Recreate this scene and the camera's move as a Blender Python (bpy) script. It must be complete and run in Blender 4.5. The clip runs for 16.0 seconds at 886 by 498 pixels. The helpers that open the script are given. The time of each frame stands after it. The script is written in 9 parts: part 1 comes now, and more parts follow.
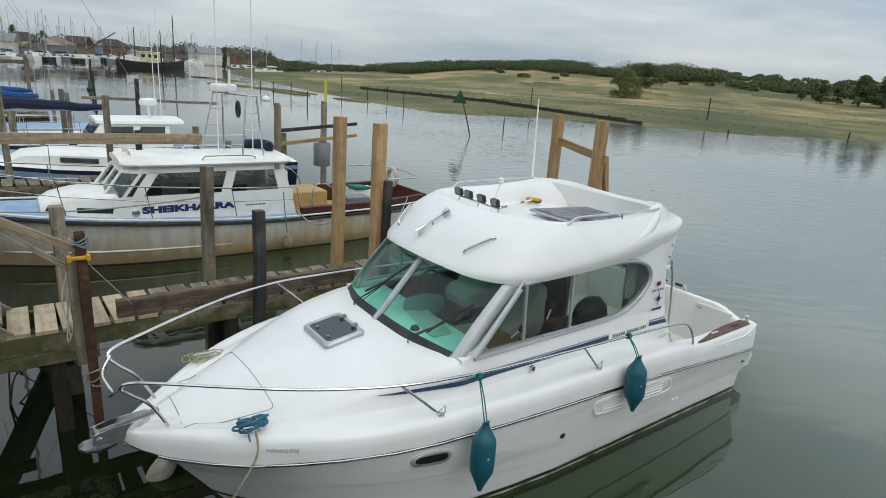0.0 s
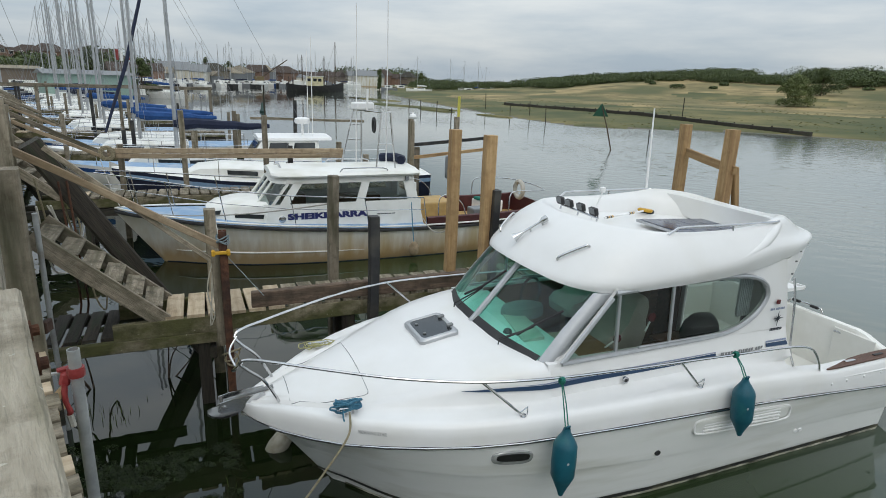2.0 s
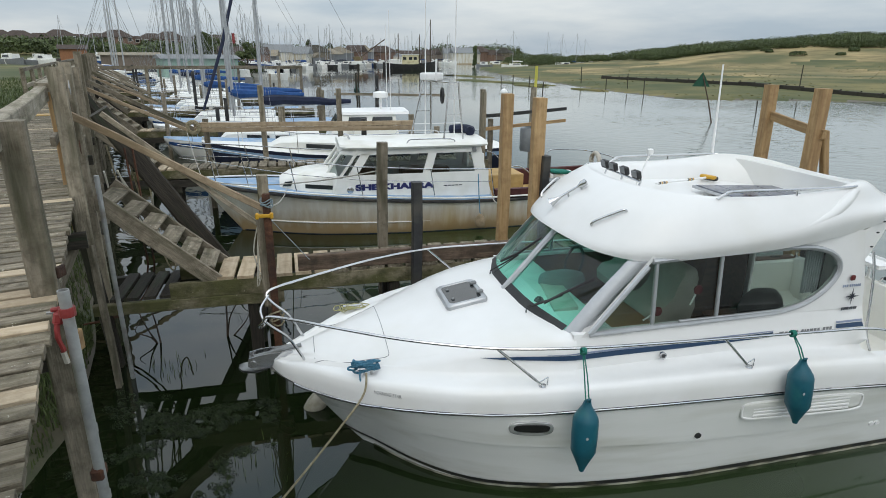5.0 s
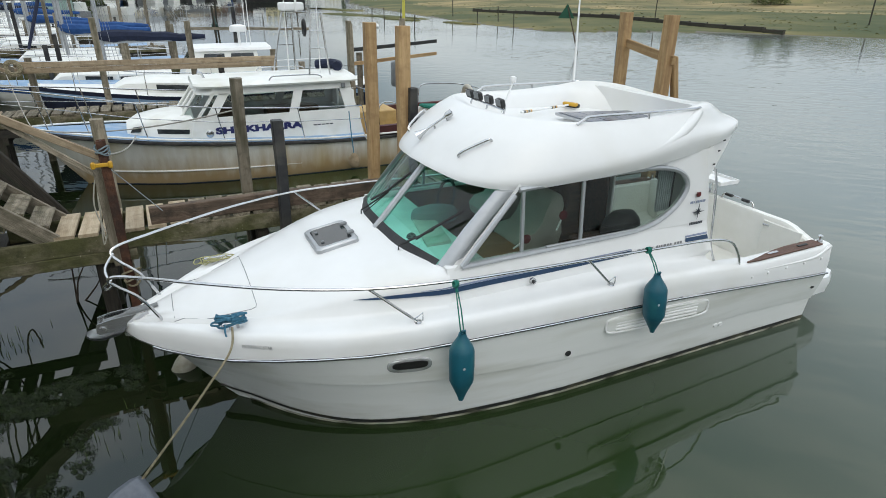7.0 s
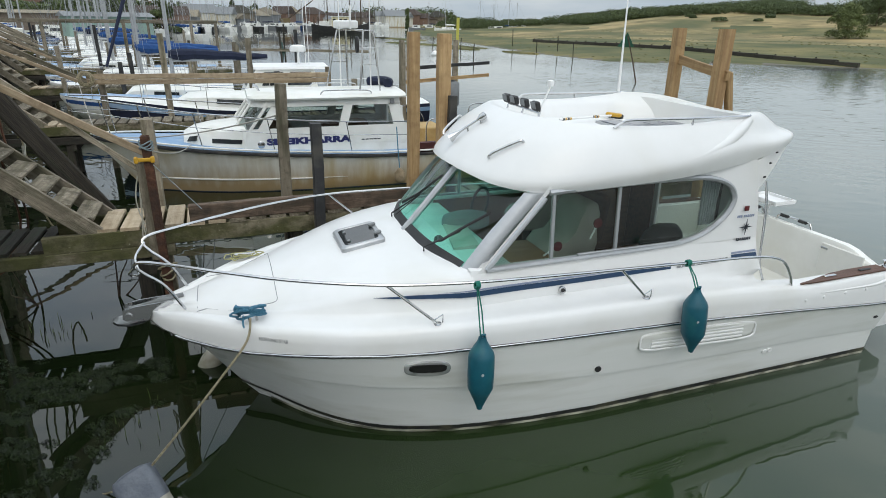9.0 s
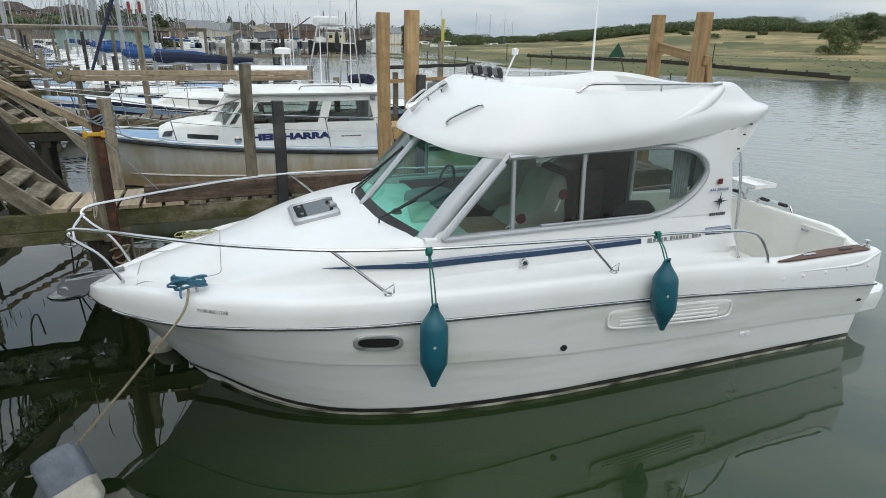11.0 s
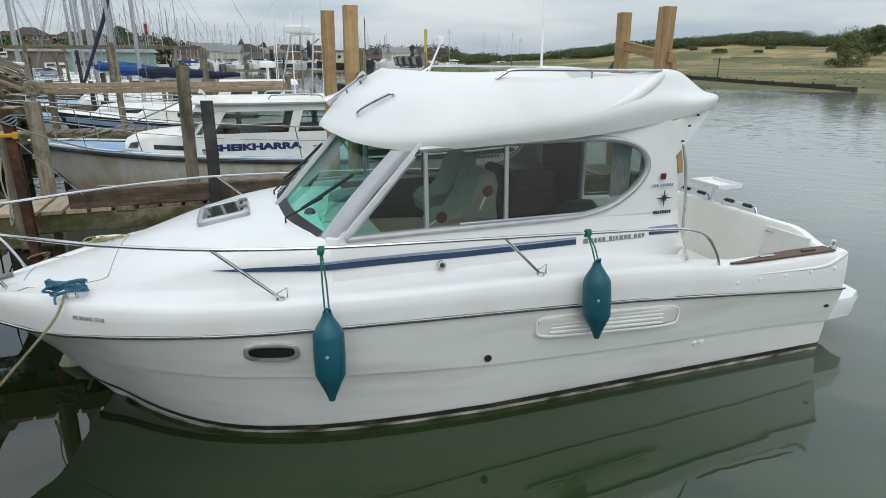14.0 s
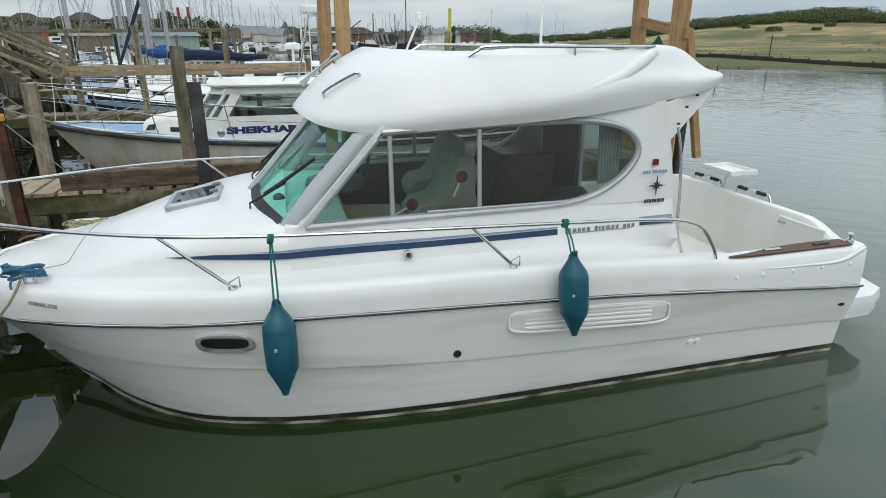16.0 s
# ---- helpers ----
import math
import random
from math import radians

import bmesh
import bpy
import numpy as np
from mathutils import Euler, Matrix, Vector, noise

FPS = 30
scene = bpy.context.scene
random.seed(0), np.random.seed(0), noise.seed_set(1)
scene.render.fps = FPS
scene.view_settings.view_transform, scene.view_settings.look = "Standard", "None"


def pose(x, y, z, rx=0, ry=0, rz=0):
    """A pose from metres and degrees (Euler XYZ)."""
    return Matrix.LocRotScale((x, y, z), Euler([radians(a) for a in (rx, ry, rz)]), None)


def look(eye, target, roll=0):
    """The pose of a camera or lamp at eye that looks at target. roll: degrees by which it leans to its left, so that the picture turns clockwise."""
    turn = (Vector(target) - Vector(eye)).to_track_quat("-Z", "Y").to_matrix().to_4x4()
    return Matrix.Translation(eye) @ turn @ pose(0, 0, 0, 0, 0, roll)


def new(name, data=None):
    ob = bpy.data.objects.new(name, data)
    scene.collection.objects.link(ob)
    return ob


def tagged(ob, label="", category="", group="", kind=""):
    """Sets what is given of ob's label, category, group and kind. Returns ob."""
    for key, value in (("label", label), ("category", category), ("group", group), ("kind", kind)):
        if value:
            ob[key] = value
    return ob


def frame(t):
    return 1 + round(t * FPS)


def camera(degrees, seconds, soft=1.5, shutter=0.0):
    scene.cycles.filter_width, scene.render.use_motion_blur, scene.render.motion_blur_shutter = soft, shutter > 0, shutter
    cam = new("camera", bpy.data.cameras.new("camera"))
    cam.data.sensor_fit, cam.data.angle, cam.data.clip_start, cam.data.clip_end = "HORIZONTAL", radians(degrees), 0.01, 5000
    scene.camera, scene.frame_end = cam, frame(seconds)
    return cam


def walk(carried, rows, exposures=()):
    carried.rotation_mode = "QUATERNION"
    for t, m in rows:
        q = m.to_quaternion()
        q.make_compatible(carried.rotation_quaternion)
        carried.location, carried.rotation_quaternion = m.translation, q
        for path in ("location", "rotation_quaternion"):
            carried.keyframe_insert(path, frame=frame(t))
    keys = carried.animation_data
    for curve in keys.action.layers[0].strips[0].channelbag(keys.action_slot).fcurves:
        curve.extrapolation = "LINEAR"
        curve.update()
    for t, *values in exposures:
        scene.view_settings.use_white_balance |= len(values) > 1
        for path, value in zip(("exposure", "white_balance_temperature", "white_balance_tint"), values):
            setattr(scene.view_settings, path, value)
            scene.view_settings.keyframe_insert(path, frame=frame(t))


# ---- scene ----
cam = camera(73.1, 16.0, soft=0.92)
PATH = [
    (0, (0.031, 0.128, 4.001), (0.008, 2.046, 3.435), 4.0),
    (0.5, (0.131, 0.162, 4.003), (0.035, 2.078, 3.438), 3.9),
    (1, (0.251, 0.083, 4.003), (0.04, 1.99, 3.439), 3.4),
    (1.5, (0.394, -0.062, 4.004), (0.044, 1.826, 3.447), 2.7),
    (2, (0.514, -0.059, 3.996), (0.023, 1.802, 3.454), 2.0),
    (2.5, (0.621, 0.019, 4.018), (-0.003, 1.844, 3.488), 1.5),
    (3, (0.791, 0.043, 4.019), (0.05, 1.827, 3.504), 1.1),
    (3.2, (0.864, 0.038, 4.034), (0.078, 1.803, 3.52), 0.9),
    (5.3, (1.147, 0.296, 3.785), (0.375, 2.024, 3.136), 0.1),
    (5.5, (1.185, 0.318, 3.768), (0.467, 2.058, 3.094), 0.1),
    (6, (1.186, 0.39, 3.769), (0.617, 2.159, 3.029), 0.1),
    (6.5, (1.169, 0.433, 3.753), (0.723, 2.219, 2.97), 0.4),
    (7, (1.174, 0.457, 3.742), (0.779, 2.247, 2.943), 0.5),
    (7.5, (1.193, 0.464, 3.731), (0.782, 2.253, 2.936), 0.6),
    (8, (1.256, 0.424, 3.656), (0.778, 2.21, 2.893), 0.8),
    (8.2, (1.276, 0.459, 3.629), (0.765, 2.239, 2.874), 1.0),
    (10.3, (1.602, 0.641, 3.247), (1.005, 2.429, 2.578), 1.0),
    (10.5, (1.625, 0.669, 3.223), (1.042, 2.461, 2.553), 1.0),
    (11, (1.681, 0.806, 3.031), (1.11, 2.604, 2.366), 1.0),
    (11.5, (1.727, 0.927, 2.953), (1.139, 2.721, 2.295), 1.1),
    (12, (1.848, 1.024, 2.803), (1.223, 2.81, 2.154), 0.9),
    (12.5, (1.928, 1.183, 2.786), (1.277, 2.964, 2.152), 0.8),
    (13, (2.027, 1.287, 2.78), (1.372, 3.073, 2.162), 0.6),
    (13.5, (2.188, 1.34, 2.781), (1.552, 3.136, 2.173), 0.4),
    (14, (2.314, 1.381, 2.782), (1.699, 3.185, 2.173), 0.2),
    (14.5, (2.358, 1.484, 2.77), (1.752, 3.288, 2.154), 0.0),
    (15, (2.382, 1.601, 2.76), (1.76, 3.395, 2.131), -0.2),
    (15.5, (2.545, 1.71, 2.748), (1.871, 3.479, 2.101), -0.3),
    (16, (2.726, 1.802, 2.749), (1.992, 3.54, 2.087), -0.3),
]
walk(cam, [(t, look(eye, target, roll)) for t, eye, target, roll in PATH], [(0.0, -0.09, 6740, 9), (3.0, -0.07, 6740, 9), (5.5, 0.05, 6740, 9), (8.0, 0.11, 6740, 9), (13.0, 0.06, 6740, 9), (16.0, 0.05, 6740, 9)])

# ---------------------------------------------------------------- sky, sun
world = bpy.data.worlds.new("sky")
scene.world = world
world.use_nodes = True
wn, wl = world.node_tree.nodes, world.node_tree.links
wn.clear()
w_out = wn.new("ShaderNodeOutputWorld")
w_bg = wn.new("ShaderNodeBackground")
w_sky = wn.new("ShaderNodeTexSky")
w_sky.sky_type = "NISHITA"
w_sky.sun_disc = False
SUN_EL, SUN_AZ = 52.0, -60.0
w_sky.sun_elevation, w_sky.sun_rotation = radians(SUN_EL), radians(90 - SUN_AZ)
w_sky.air_density, w_sky.dust_density, w_sky.ozone_density = 1.0, 2.5, 1.5
w_tc = wn.new("ShaderNodeTexCoord")
w_map = wn.new("ShaderNodeMapping")
w_map.inputs["Scale"].default_value = (1.6, 1.6, 9.0)
w_noise = wn.new("ShaderNodeTexNoise")
w_noise.inputs["Scale"].default_value, w_noise.inputs["Detail"].default_value = 1.3, 6.0
w_noise.inputs["Roughness"].default_value = 0.55
w_ramp = wn.new("ShaderNodeValToRGB")
w_ramp.color_ramp.elements[0].position, w_ramp.color_ramp.elements[1].position = 0.36, 0.64
w_ramp.color_ramp.elements[0].color = (4.1, 5.05, 6.1, 1)
w_ramp.color_ramp.elements[1].color = (7.1, 7.6, 8.0, 1)
w_mix = wn.new("ShaderNodeMix")
w_mix.data_type = "RGBA"
w_mix.inputs["Factor"].default_value = 0.86
wl.new(w_tc.outputs["Generated"], w_map.inputs["Vector"])
wl.new(w_map.outputs["Vector"], w_noise.inputs["Vector"])
wl.new(w_noise.outputs["Fac"], w_ramp.inputs["Fac"])
wl.new(w_sky.outputs["Color"], w_mix.inputs["A"])
wl.new(w_ramp.outputs["Color"], w_mix.inputs["B"])
# an overcast sky grows brighter towards the zenith
w_sep, w_lift, w_gain = wn.new("ShaderNodeSeparateXYZ"), wn.new("ShaderNodeMapRange"), wn.new("ShaderNodeVectorMath")
w_lift.inputs["To Min"].default_value, w_lift.inputs["To Max"].default_value = 0.98, 2.2
w_gain.operation = "SCALE"
wl.new(w_tc.outputs["Generated"], w_sep.inputs[0])
wl.new(w_sep.outputs["Z"], w_lift.inputs["Value"])
wl.new(w_mix.outputs["Result"], w_gain.inputs[0])
wl.new(w_lift.outputs["Result"], w_gain.inputs["Scale"])
wl.new(w_gain.outputs[0], w_bg.inputs["Color"])
w_bg.inputs["Strength"].default_value = 0.102
wl.new(w_bg.outputs["Background"], w_out.inputs["Surface"])

sun = new("sun", bpy.data.lights.new("sun", "SUN"))
sun.data.energy, sun.data.angle, sun.data.color = 0.55, radians(45), (1.0, 0.96, 0.90)
sun.matrix_basis = look((60 * math.cos(radians(SUN_AZ)), 60 * math.sin(radians(SUN_AZ)), 60 * math.tan(radians(SUN_EL))), (0, 0, 0))

# ---------------------------------------------------------------- materials


def mat(name, c1, c2=None, rough=0.5, metal=0.0, scale=6.0, stretch=(1, 1, 1), big=0.35, stain=None, stain_at=0.62, bump=0.1, bscale=40.0, rnd=0.0, spec=0.5, coat=0.0, scatter=False, blotch=None, fleck=None, tide=None):
    """A surface with grain at one scale, stains at a larger one, fine relief and, for pieces, a shade of its own."""
    m = bpy.data.materials.new(name)
    m.use_nodes = True
    n, l = m.node_tree.nodes, m.node_tree.links
    b = n["Principled BSDF"]
    b.inputs["Roughness"].default_value, b.inputs["Metallic"].default_value = rough, metal
    b.inputs["Specular IOR Level"].default_value = spec
    b.inputs["Coat Weight"].default_value = coat
    b.inputs["Coat Roughness"].default_value = 0.08
    tc = n.new("ShaderNodeTexCoord")
    mp = n.new("ShaderNodeMapping")
    mp.inputs["Scale"].default_value = stretch
    l.new(tc.outputs["Object"], mp.inputs["Vector"])
    oi = n.new("ShaderNodeObjectInfo")
    if rnd:
        sh = n.new("ShaderNodeVectorMath")
        sh.operation = "MULTIPLY_ADD"
        cb = n.new("ShaderNodeCombineXYZ")
        for k in range(3):
            l.new(oi.outputs["Random"], cb.inputs[k])
        l.new(cb.outputs[0], sh.inputs[0])
        sh.inputs[1].default_value = (37.0, 11.0, 23.0)
        l.new(tc.outputs["Object"], sh.inputs[2])
        l.new(sh.outputs[0], mp.inputs["Vector"])
    n1 = n.new("ShaderNodeTexNoise")
    n1.inputs["Scale"].default_value, n1.inputs["Detail"].default_value, n1.inputs["Roughness"].default_value = scale, 5.0, 0.6
    l.new(mp.outputs["Vector"], n1.inputs["Vector"])
    r1 = n.new("ShaderNodeValToRGB")
    r1.color_ramp.elements[0].position, r1.color_ramp.elements[1].position = 0.33, 0.68
    r1.color_ramp.elements[0].color = (*c1, 1)
    r1.color_ramp.elements[1].color = (*(c2 or [min(1, v * 1.15) for v in c1]), 1)
    l.new(n1.outputs["Fac"], r1.inputs["Fac"])
    col = r1.outputs["Color"]
    if stain:
        n2 = n.new("ShaderNodeTexNoise")
        n2.inputs["Scale"].default_value, n2.inputs["Detail"].default_value = big, 4.0
        l.new(mp.outputs["Vector"], n2.inputs["Vector"])
        r2 = n.new("ShaderNodeValToRGB")
        r2.color_ramp.elements[0].position, r2.color_ramp.elements[1].position = stain_at - 0.12, stain_at + 0.1
        r2.color_ramp.elements[0].color, r2.color_ramp.elements[1].color = (0, 0, 0, 1), (1, 1, 1, 1)
        l.new(n2.outputs["Fac"], r2.inputs["Fac"])
        mx = n.new("ShaderNodeMix")
        mx.data_type = "RGBA"
        l.new(r2.outputs["Color"], mx.inputs["Factor"])
        l.new(col, mx.inputs["A"])
        mx.inputs["B"].default_value = (*stain, 1)
        col = mx.outputs["Result"]
    raw = sh.outputs[0] if rnd else tc.outputs["Object"]
    for spec_, sc_, lo_, hi_, dt_ in ((blotch, 7.0, 0.46, 0.66, 8.0), (fleck, 26.0, 0.70, 0.73, 2.0)):
        if spec_:
            nb, rb2, mb2 = n.new("ShaderNodeTexNoise"), n.new("ShaderNodeMapRange"), n.new("ShaderNodeMix")
            nb.inputs["Scale"].default_value, nb.inputs["Detail"].default_value, nb.inputs["Roughness"].default_value = sc_, dt_, 0.68
            rb2.inputs["From Min"].default_value, rb2.inputs["From Max"].default_value, rb2.inputs["To Max"].default_value = lo_, hi_, spec_[3]
            mb2.data_type = "RGBA"
            mb2.inputs["B"].default_value = (*spec_[:3], 1)
            l.new(raw, nb.inputs["Vector"])
            l.new(nb.outputs["Fac"], rb2.inputs["Value"])
            l.new(rb2.outputs["Result"], mb2.inputs["Factor"])
            l.new(col, mb2.inputs["A"])
            col = mb2.outputs["Result"]
    if tide:
        # a ragged tide stain left below a height on the hull
        sp, rt, ad, mt2 = n.new("ShaderNodeSeparateXYZ"), n.new("ShaderNodeMapRange"), n.new("ShaderNodeMath"), n.new("ShaderNodeMix")
        l.new(tc.outputs["Object"], sp.inputs[0])
        ad.operation = "MULTIPLY_ADD"
        ad.inputs[1].default_value = 0.5
        l.new(n1.outputs["Fac"], ad.inputs[0])
        l.new(sp.outputs["Z"], ad.inputs[2])
        rt.inputs["From Min"].default_value, rt.inputs["From Max"].default_value = tide[4] + 0.25, tide[3] + 0.25
        rt.inputs["To Max"].default_value = 0.85
        l.new(ad.outputs[0], rt.inputs["Value"])
        mt2.data_type = "RGBA"
        mt2.inputs["B"].default_value = (*tide[:3], 1)
        l.new(rt.outputs["Result"], mt2.inputs["Factor"])
        l.new(col, mt2.inputs["A"])
        col = mt2.outputs["Result"]
    if rnd or scatter:
        hv = n.new("ShaderNodeHueSaturation")
        mr = n.new("ShaderNodeMapRange")
        mr.inputs["To Min"].default_value, mr.inputs["To Max"].default_value = 1 - (rnd or 0.3), 1 + (rnd or 0.3)
        if scatter:
            ge = n.new("ShaderNodeNewGeometry")
            l.new(ge.outputs["Random Per Island"], mr.inputs["Value"])
        else:
            l.new(oi.outputs["Random"], mr.inputs["Value"])
        l.new(mr.outputs["Result"], hv.inputs["Value"])
        l.new(col, hv.inputs["Color"])
        col = hv.outputs["Color"]
    l.new(col, b.inputs["Base Color"])
    if bump:
        n3 = n.new("ShaderNodeTexNoise")
        n3.inputs["Scale"].default_value, n3.inputs["Detail"].default_value = bscale, 4.0
        l.new(mp.outputs["Vector"], n3.inputs["Vector"])
        bp = n.new("ShaderNodeBump")
        bp.inputs["Strength"].default_value, bp.inputs["Distance"].default_value = bump, 0.02
        l.new(n3.outputs["Fac"], bp.inputs["Height"])
        l.new(bp.outputs["Normal"], b.inputs["Normal"])
    return m


def glass_mat(name, tint, gloss=1.0, rough=0.01, clear=1.0):
    m = bpy.data.materials.new(name)
    m.use_nodes = True
    n, l = m.node_tree.nodes, m.node_tree.links
    n.remove(n["Principled BSDF"])
    tr, gl, fr, mx = n.new("ShaderNodeBsdfTransparent"), n.new("ShaderNodeBsdfGlossy"), n.new("ShaderNodeLayerWeight"), n.new("ShaderNodeMixShader")
    tr.inputs["Color"].default_value = (*tint, 1)
    gl.inputs["Color"].default_value, gl.inputs["Roughness"].default_value = (1, 1, 1, 1), rough
    pw, sc = n.new("ShaderNodeMath"), n.new("ShaderNodeMath")
    pw.operation, sc.operation = "POWER", "MULTIPLY_ADD"
    pw.inputs[1].default_value, sc.inputs[1].default_value, sc.inputs[2].default_value = 5.0, 0.9 * gloss, 0.05 * gloss
    l.new(fr.outputs["Facing"], pw.inputs[0])
    l.new(pw.outputs[0], sc.inputs[0])
    l.new(sc.outputs[0], mx.inputs[0])
    l.new(tr.outputs[0], mx.inputs[1])
    l.new(gl.outputs[0], mx.inputs[2])
    l.new(mx.outputs[0], n["Material Output"].inputs["Surface"])
    return m


def water_mat():
    m = bpy.data.materials.new("harbour_water")
    m.use_nodes = True
    n, l = m.node_tree.nodes, m.node_tree.links
    b = n["Principled BSDF"]
    b.inputs["Roughness"].default_value, b.inputs["IOR"].default_value = 0.012, 1.52
    tc = n.new("ShaderNodeTexCoord")
    n1 = n.new("ShaderNodeTexNoise")
    n1.inputs["Scale"].default_value, n1.inputs["Detail"].default_value = 0.25, 3.0
    l.new(tc.outputs["Object"], n1.inputs["Vector"])
    r1 = n.new("ShaderNodeValToRGB")
    r1.color_ramp.elements[0].color, r1.color_ramp.elements[1].color = (0.014, 0.028, 0.0085, 1), (0.024, 0.041, 0.0135, 1)
    l.new(n1.outputs["Fac"], r1.inputs["Fac"])
    # darkened over the weedy shallows, walkway shade painted in; open channel lightened for sky sheen
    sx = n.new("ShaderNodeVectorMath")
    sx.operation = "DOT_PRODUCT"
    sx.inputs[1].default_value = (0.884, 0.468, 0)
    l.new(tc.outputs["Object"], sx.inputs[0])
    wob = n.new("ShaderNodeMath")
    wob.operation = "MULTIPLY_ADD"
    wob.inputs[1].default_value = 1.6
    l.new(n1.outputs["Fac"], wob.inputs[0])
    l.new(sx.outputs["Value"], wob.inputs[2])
    bank_fade = n.new("ShaderNodeMapRange")
    bank_fade.interpolation_type = "SMOOTHSTEP"
    bank_fade.inputs["From Min"].default_value, bank_fade.inputs["From Max"].default_value = 0.0, 3.7
    l.new(wob.outputs[0], bank_fade.inputs["Value"])
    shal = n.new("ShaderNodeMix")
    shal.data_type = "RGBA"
    # near-black base colour carries the shade and dark reflections by the bank
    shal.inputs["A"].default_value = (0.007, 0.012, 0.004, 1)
    l.new(bank_fade.outputs[0], shal.inputs["Factor"])
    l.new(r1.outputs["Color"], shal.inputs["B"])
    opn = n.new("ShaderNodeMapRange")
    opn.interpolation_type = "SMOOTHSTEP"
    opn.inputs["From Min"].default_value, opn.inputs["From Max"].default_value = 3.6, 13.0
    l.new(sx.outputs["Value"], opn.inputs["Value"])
    sky_sheen = n.new("ShaderNodeMix")
    sky_sheen.data_type = "RGBA"
    # pale base colour stands in for sky reflected on the open channel
    sky_sheen.inputs["B"].default_value = (0.18, 0.205, 0.185, 1)
    l.new(opn.outputs[0], sky_sheen.inputs["Factor"])
    l.new(shal.outputs["Result"], sky_sheen.inputs["A"])
    l.new(sky_sheen.outputs["Result"], b.inputs["Base Color"])
    n2 = n.new("ShaderNodeTexNoise")
    n2.inputs["Scale"].default_value, n2.inputs["Detail"].default_value, n2.inputs["Roughness"].default_value = 1.1, 2.0, 0.45
    mp = n.new("ShaderNodeMapping")
    mp.inputs["Scale"].default_value, mp.inputs["Rotation"].default_value = (1.0, 2.2, 1.0), (0, 0, radians(25))
    l.new(tc.outputs["Object"], mp.inputs["Vector"])
    l.new(mp.outputs["Vector"], n2.inputs["Vector"])
    # calm by the moorings, a light ripple in the open reach
    n3 = n.new("ShaderNodeTexNoise")
    n3.inputs["Scale"].default_value = 0.045
    l.new(tc.outputs["Object"], n3.inputs["Vector"])
    mr = n.new("ShaderNodeMapRange")
    mr.inputs["From Min"].default_value, mr.inputs["From Max"].default_value = 0.45, 0.7
    mr.inputs["To Min"].default_value, mr.inputs["To Max"].default_value = 0.018, 0.20
    l.new(n3.outputs["Fac"], mr.inputs["Value"])
    bp = n.new("ShaderNodeBump")
    bp.inputs["Distance"].default_value = 0.12
    rip = n.new("ShaderNodeMath")
    rip.operation = "MULTIPLY_ADD"
    rip.inputs[1].default_value = 0.075
    l.new(opn.outputs[0], rip.inputs[0])
    l.new(mr.outputs["Result"], rip.inputs[2])
    l.new(rip.outputs[0], bp.inputs["Strength"])
    l.new(n2.outputs["Fac"], bp.inputs["Height"])
    l.new(bp.outputs["Normal"], b.inputs["Normal"])
    return m


GEL = mat("white_gelcoat", (0.745, 0.745, 0.73), (0.785, 0.785, 0.775), rough=0.3, scale=2.0, stain=(0.69, 0.68, 0.635), stain_at=0.64, big=0.8, bump=0.012, bscale=30, coat=0.15)
HULLW = mat("hull_gelcoat", (0.76, 0.77, 0.74), (0.81, 0.815, 0.79), rough=0.25, scale=1.4, stretch=(0.35, 1, 2.5), stain=(0.62, 0.62, 0.56), stain_at=0.62, big=1.5, bump=0.012, bscale=20, coat=0.25)
CREAM = mat("cream_gelcoat", (0.80, 0.79, 0.735), (0.84, 0.83, 0.78), rough=0.35, stain=(0.73, 0.715, 0.64), stain_at=0.66, big=1.2, bump=0.02, bscale=60)
BOOT = mat("black_antifoul", (0.012, 0.013, 0.013), (0.03, 0.032, 0.028), rough=0.6, stain=(0.09, 0.085, 0.05), big=4.0, bump=0.3)
NAVY = mat("navy_stripe", (0.014, 0.042, 0.092), (0.02, 0.052, 0.115), rough=0.35, bump=0)
BLUEGREY = mat("blue_grey_stripe", (0.22, 0.26, 0.36), (0.26, 0.30, 0.40), rough=0.4, bump=0)
STEEL = mat("stainless_steel", (0.55, 0.55, 0.55), (0.66, 0.66, 0.66), rough=0.16, metal=1.0, bump=0.0)
ALU = mat("silver_frame", (0.42, 0.43, 0.44), (0.5, 0.51, 0.52), rough=0.38, metal=0.65, bump=0.02)
DARKRUB = mat("black_rubber", (0.015, 0.015, 0.016), (0.03, 0.03, 0.03), rough=0.55, bump=0.1)
SCREEN = glass_mat("tinted_windscreen_glass", (0.46, 0.90, 0.79), 0.8)
SIDEG = glass_mat("side_window_glass", (0.54, 0.61, 0.58), 1.0)
DARKG = mat("dark_window_glass", (0.02, 0.024, 0.026), (0.035, 0.04, 0.042), rough=0.06, bump=0.0, spec=0.8)
TEAL = mat("teal_fender_vinyl", (0.004, 0.076, 0.108), (0.006, 0.10, 0.14), rough=0.42, stain=(0.02, 0.13, 0.14), big=5, bump=0.05)
TEALROPE = mat("green_rope", (0.01, 0.16, 0.12), (0.02, 0.22, 0.16), rough=0.9, bump=0.8, bscale=200)
BLUEROPE = mat("blue_rope", (0.02, 0.14, 0.24), (0.10, 0.26, 0.36), rough=0.9, scale=60, bump=0.9, bscale=150)
ROPE = mat("tan_mooring_rope", (0.23, 0.19, 0.11), (0.46, 0.40, 0.27), rough=0.95, scale=60, bump=1.0, bscale=180)
TEAK = mat("brown_teak", (0.075, 0.036, 0.024), (0.14, 0.07, 0.045), rough=0.6, scale=9, stretch=(0.6, 8, 8), bump=0.25)
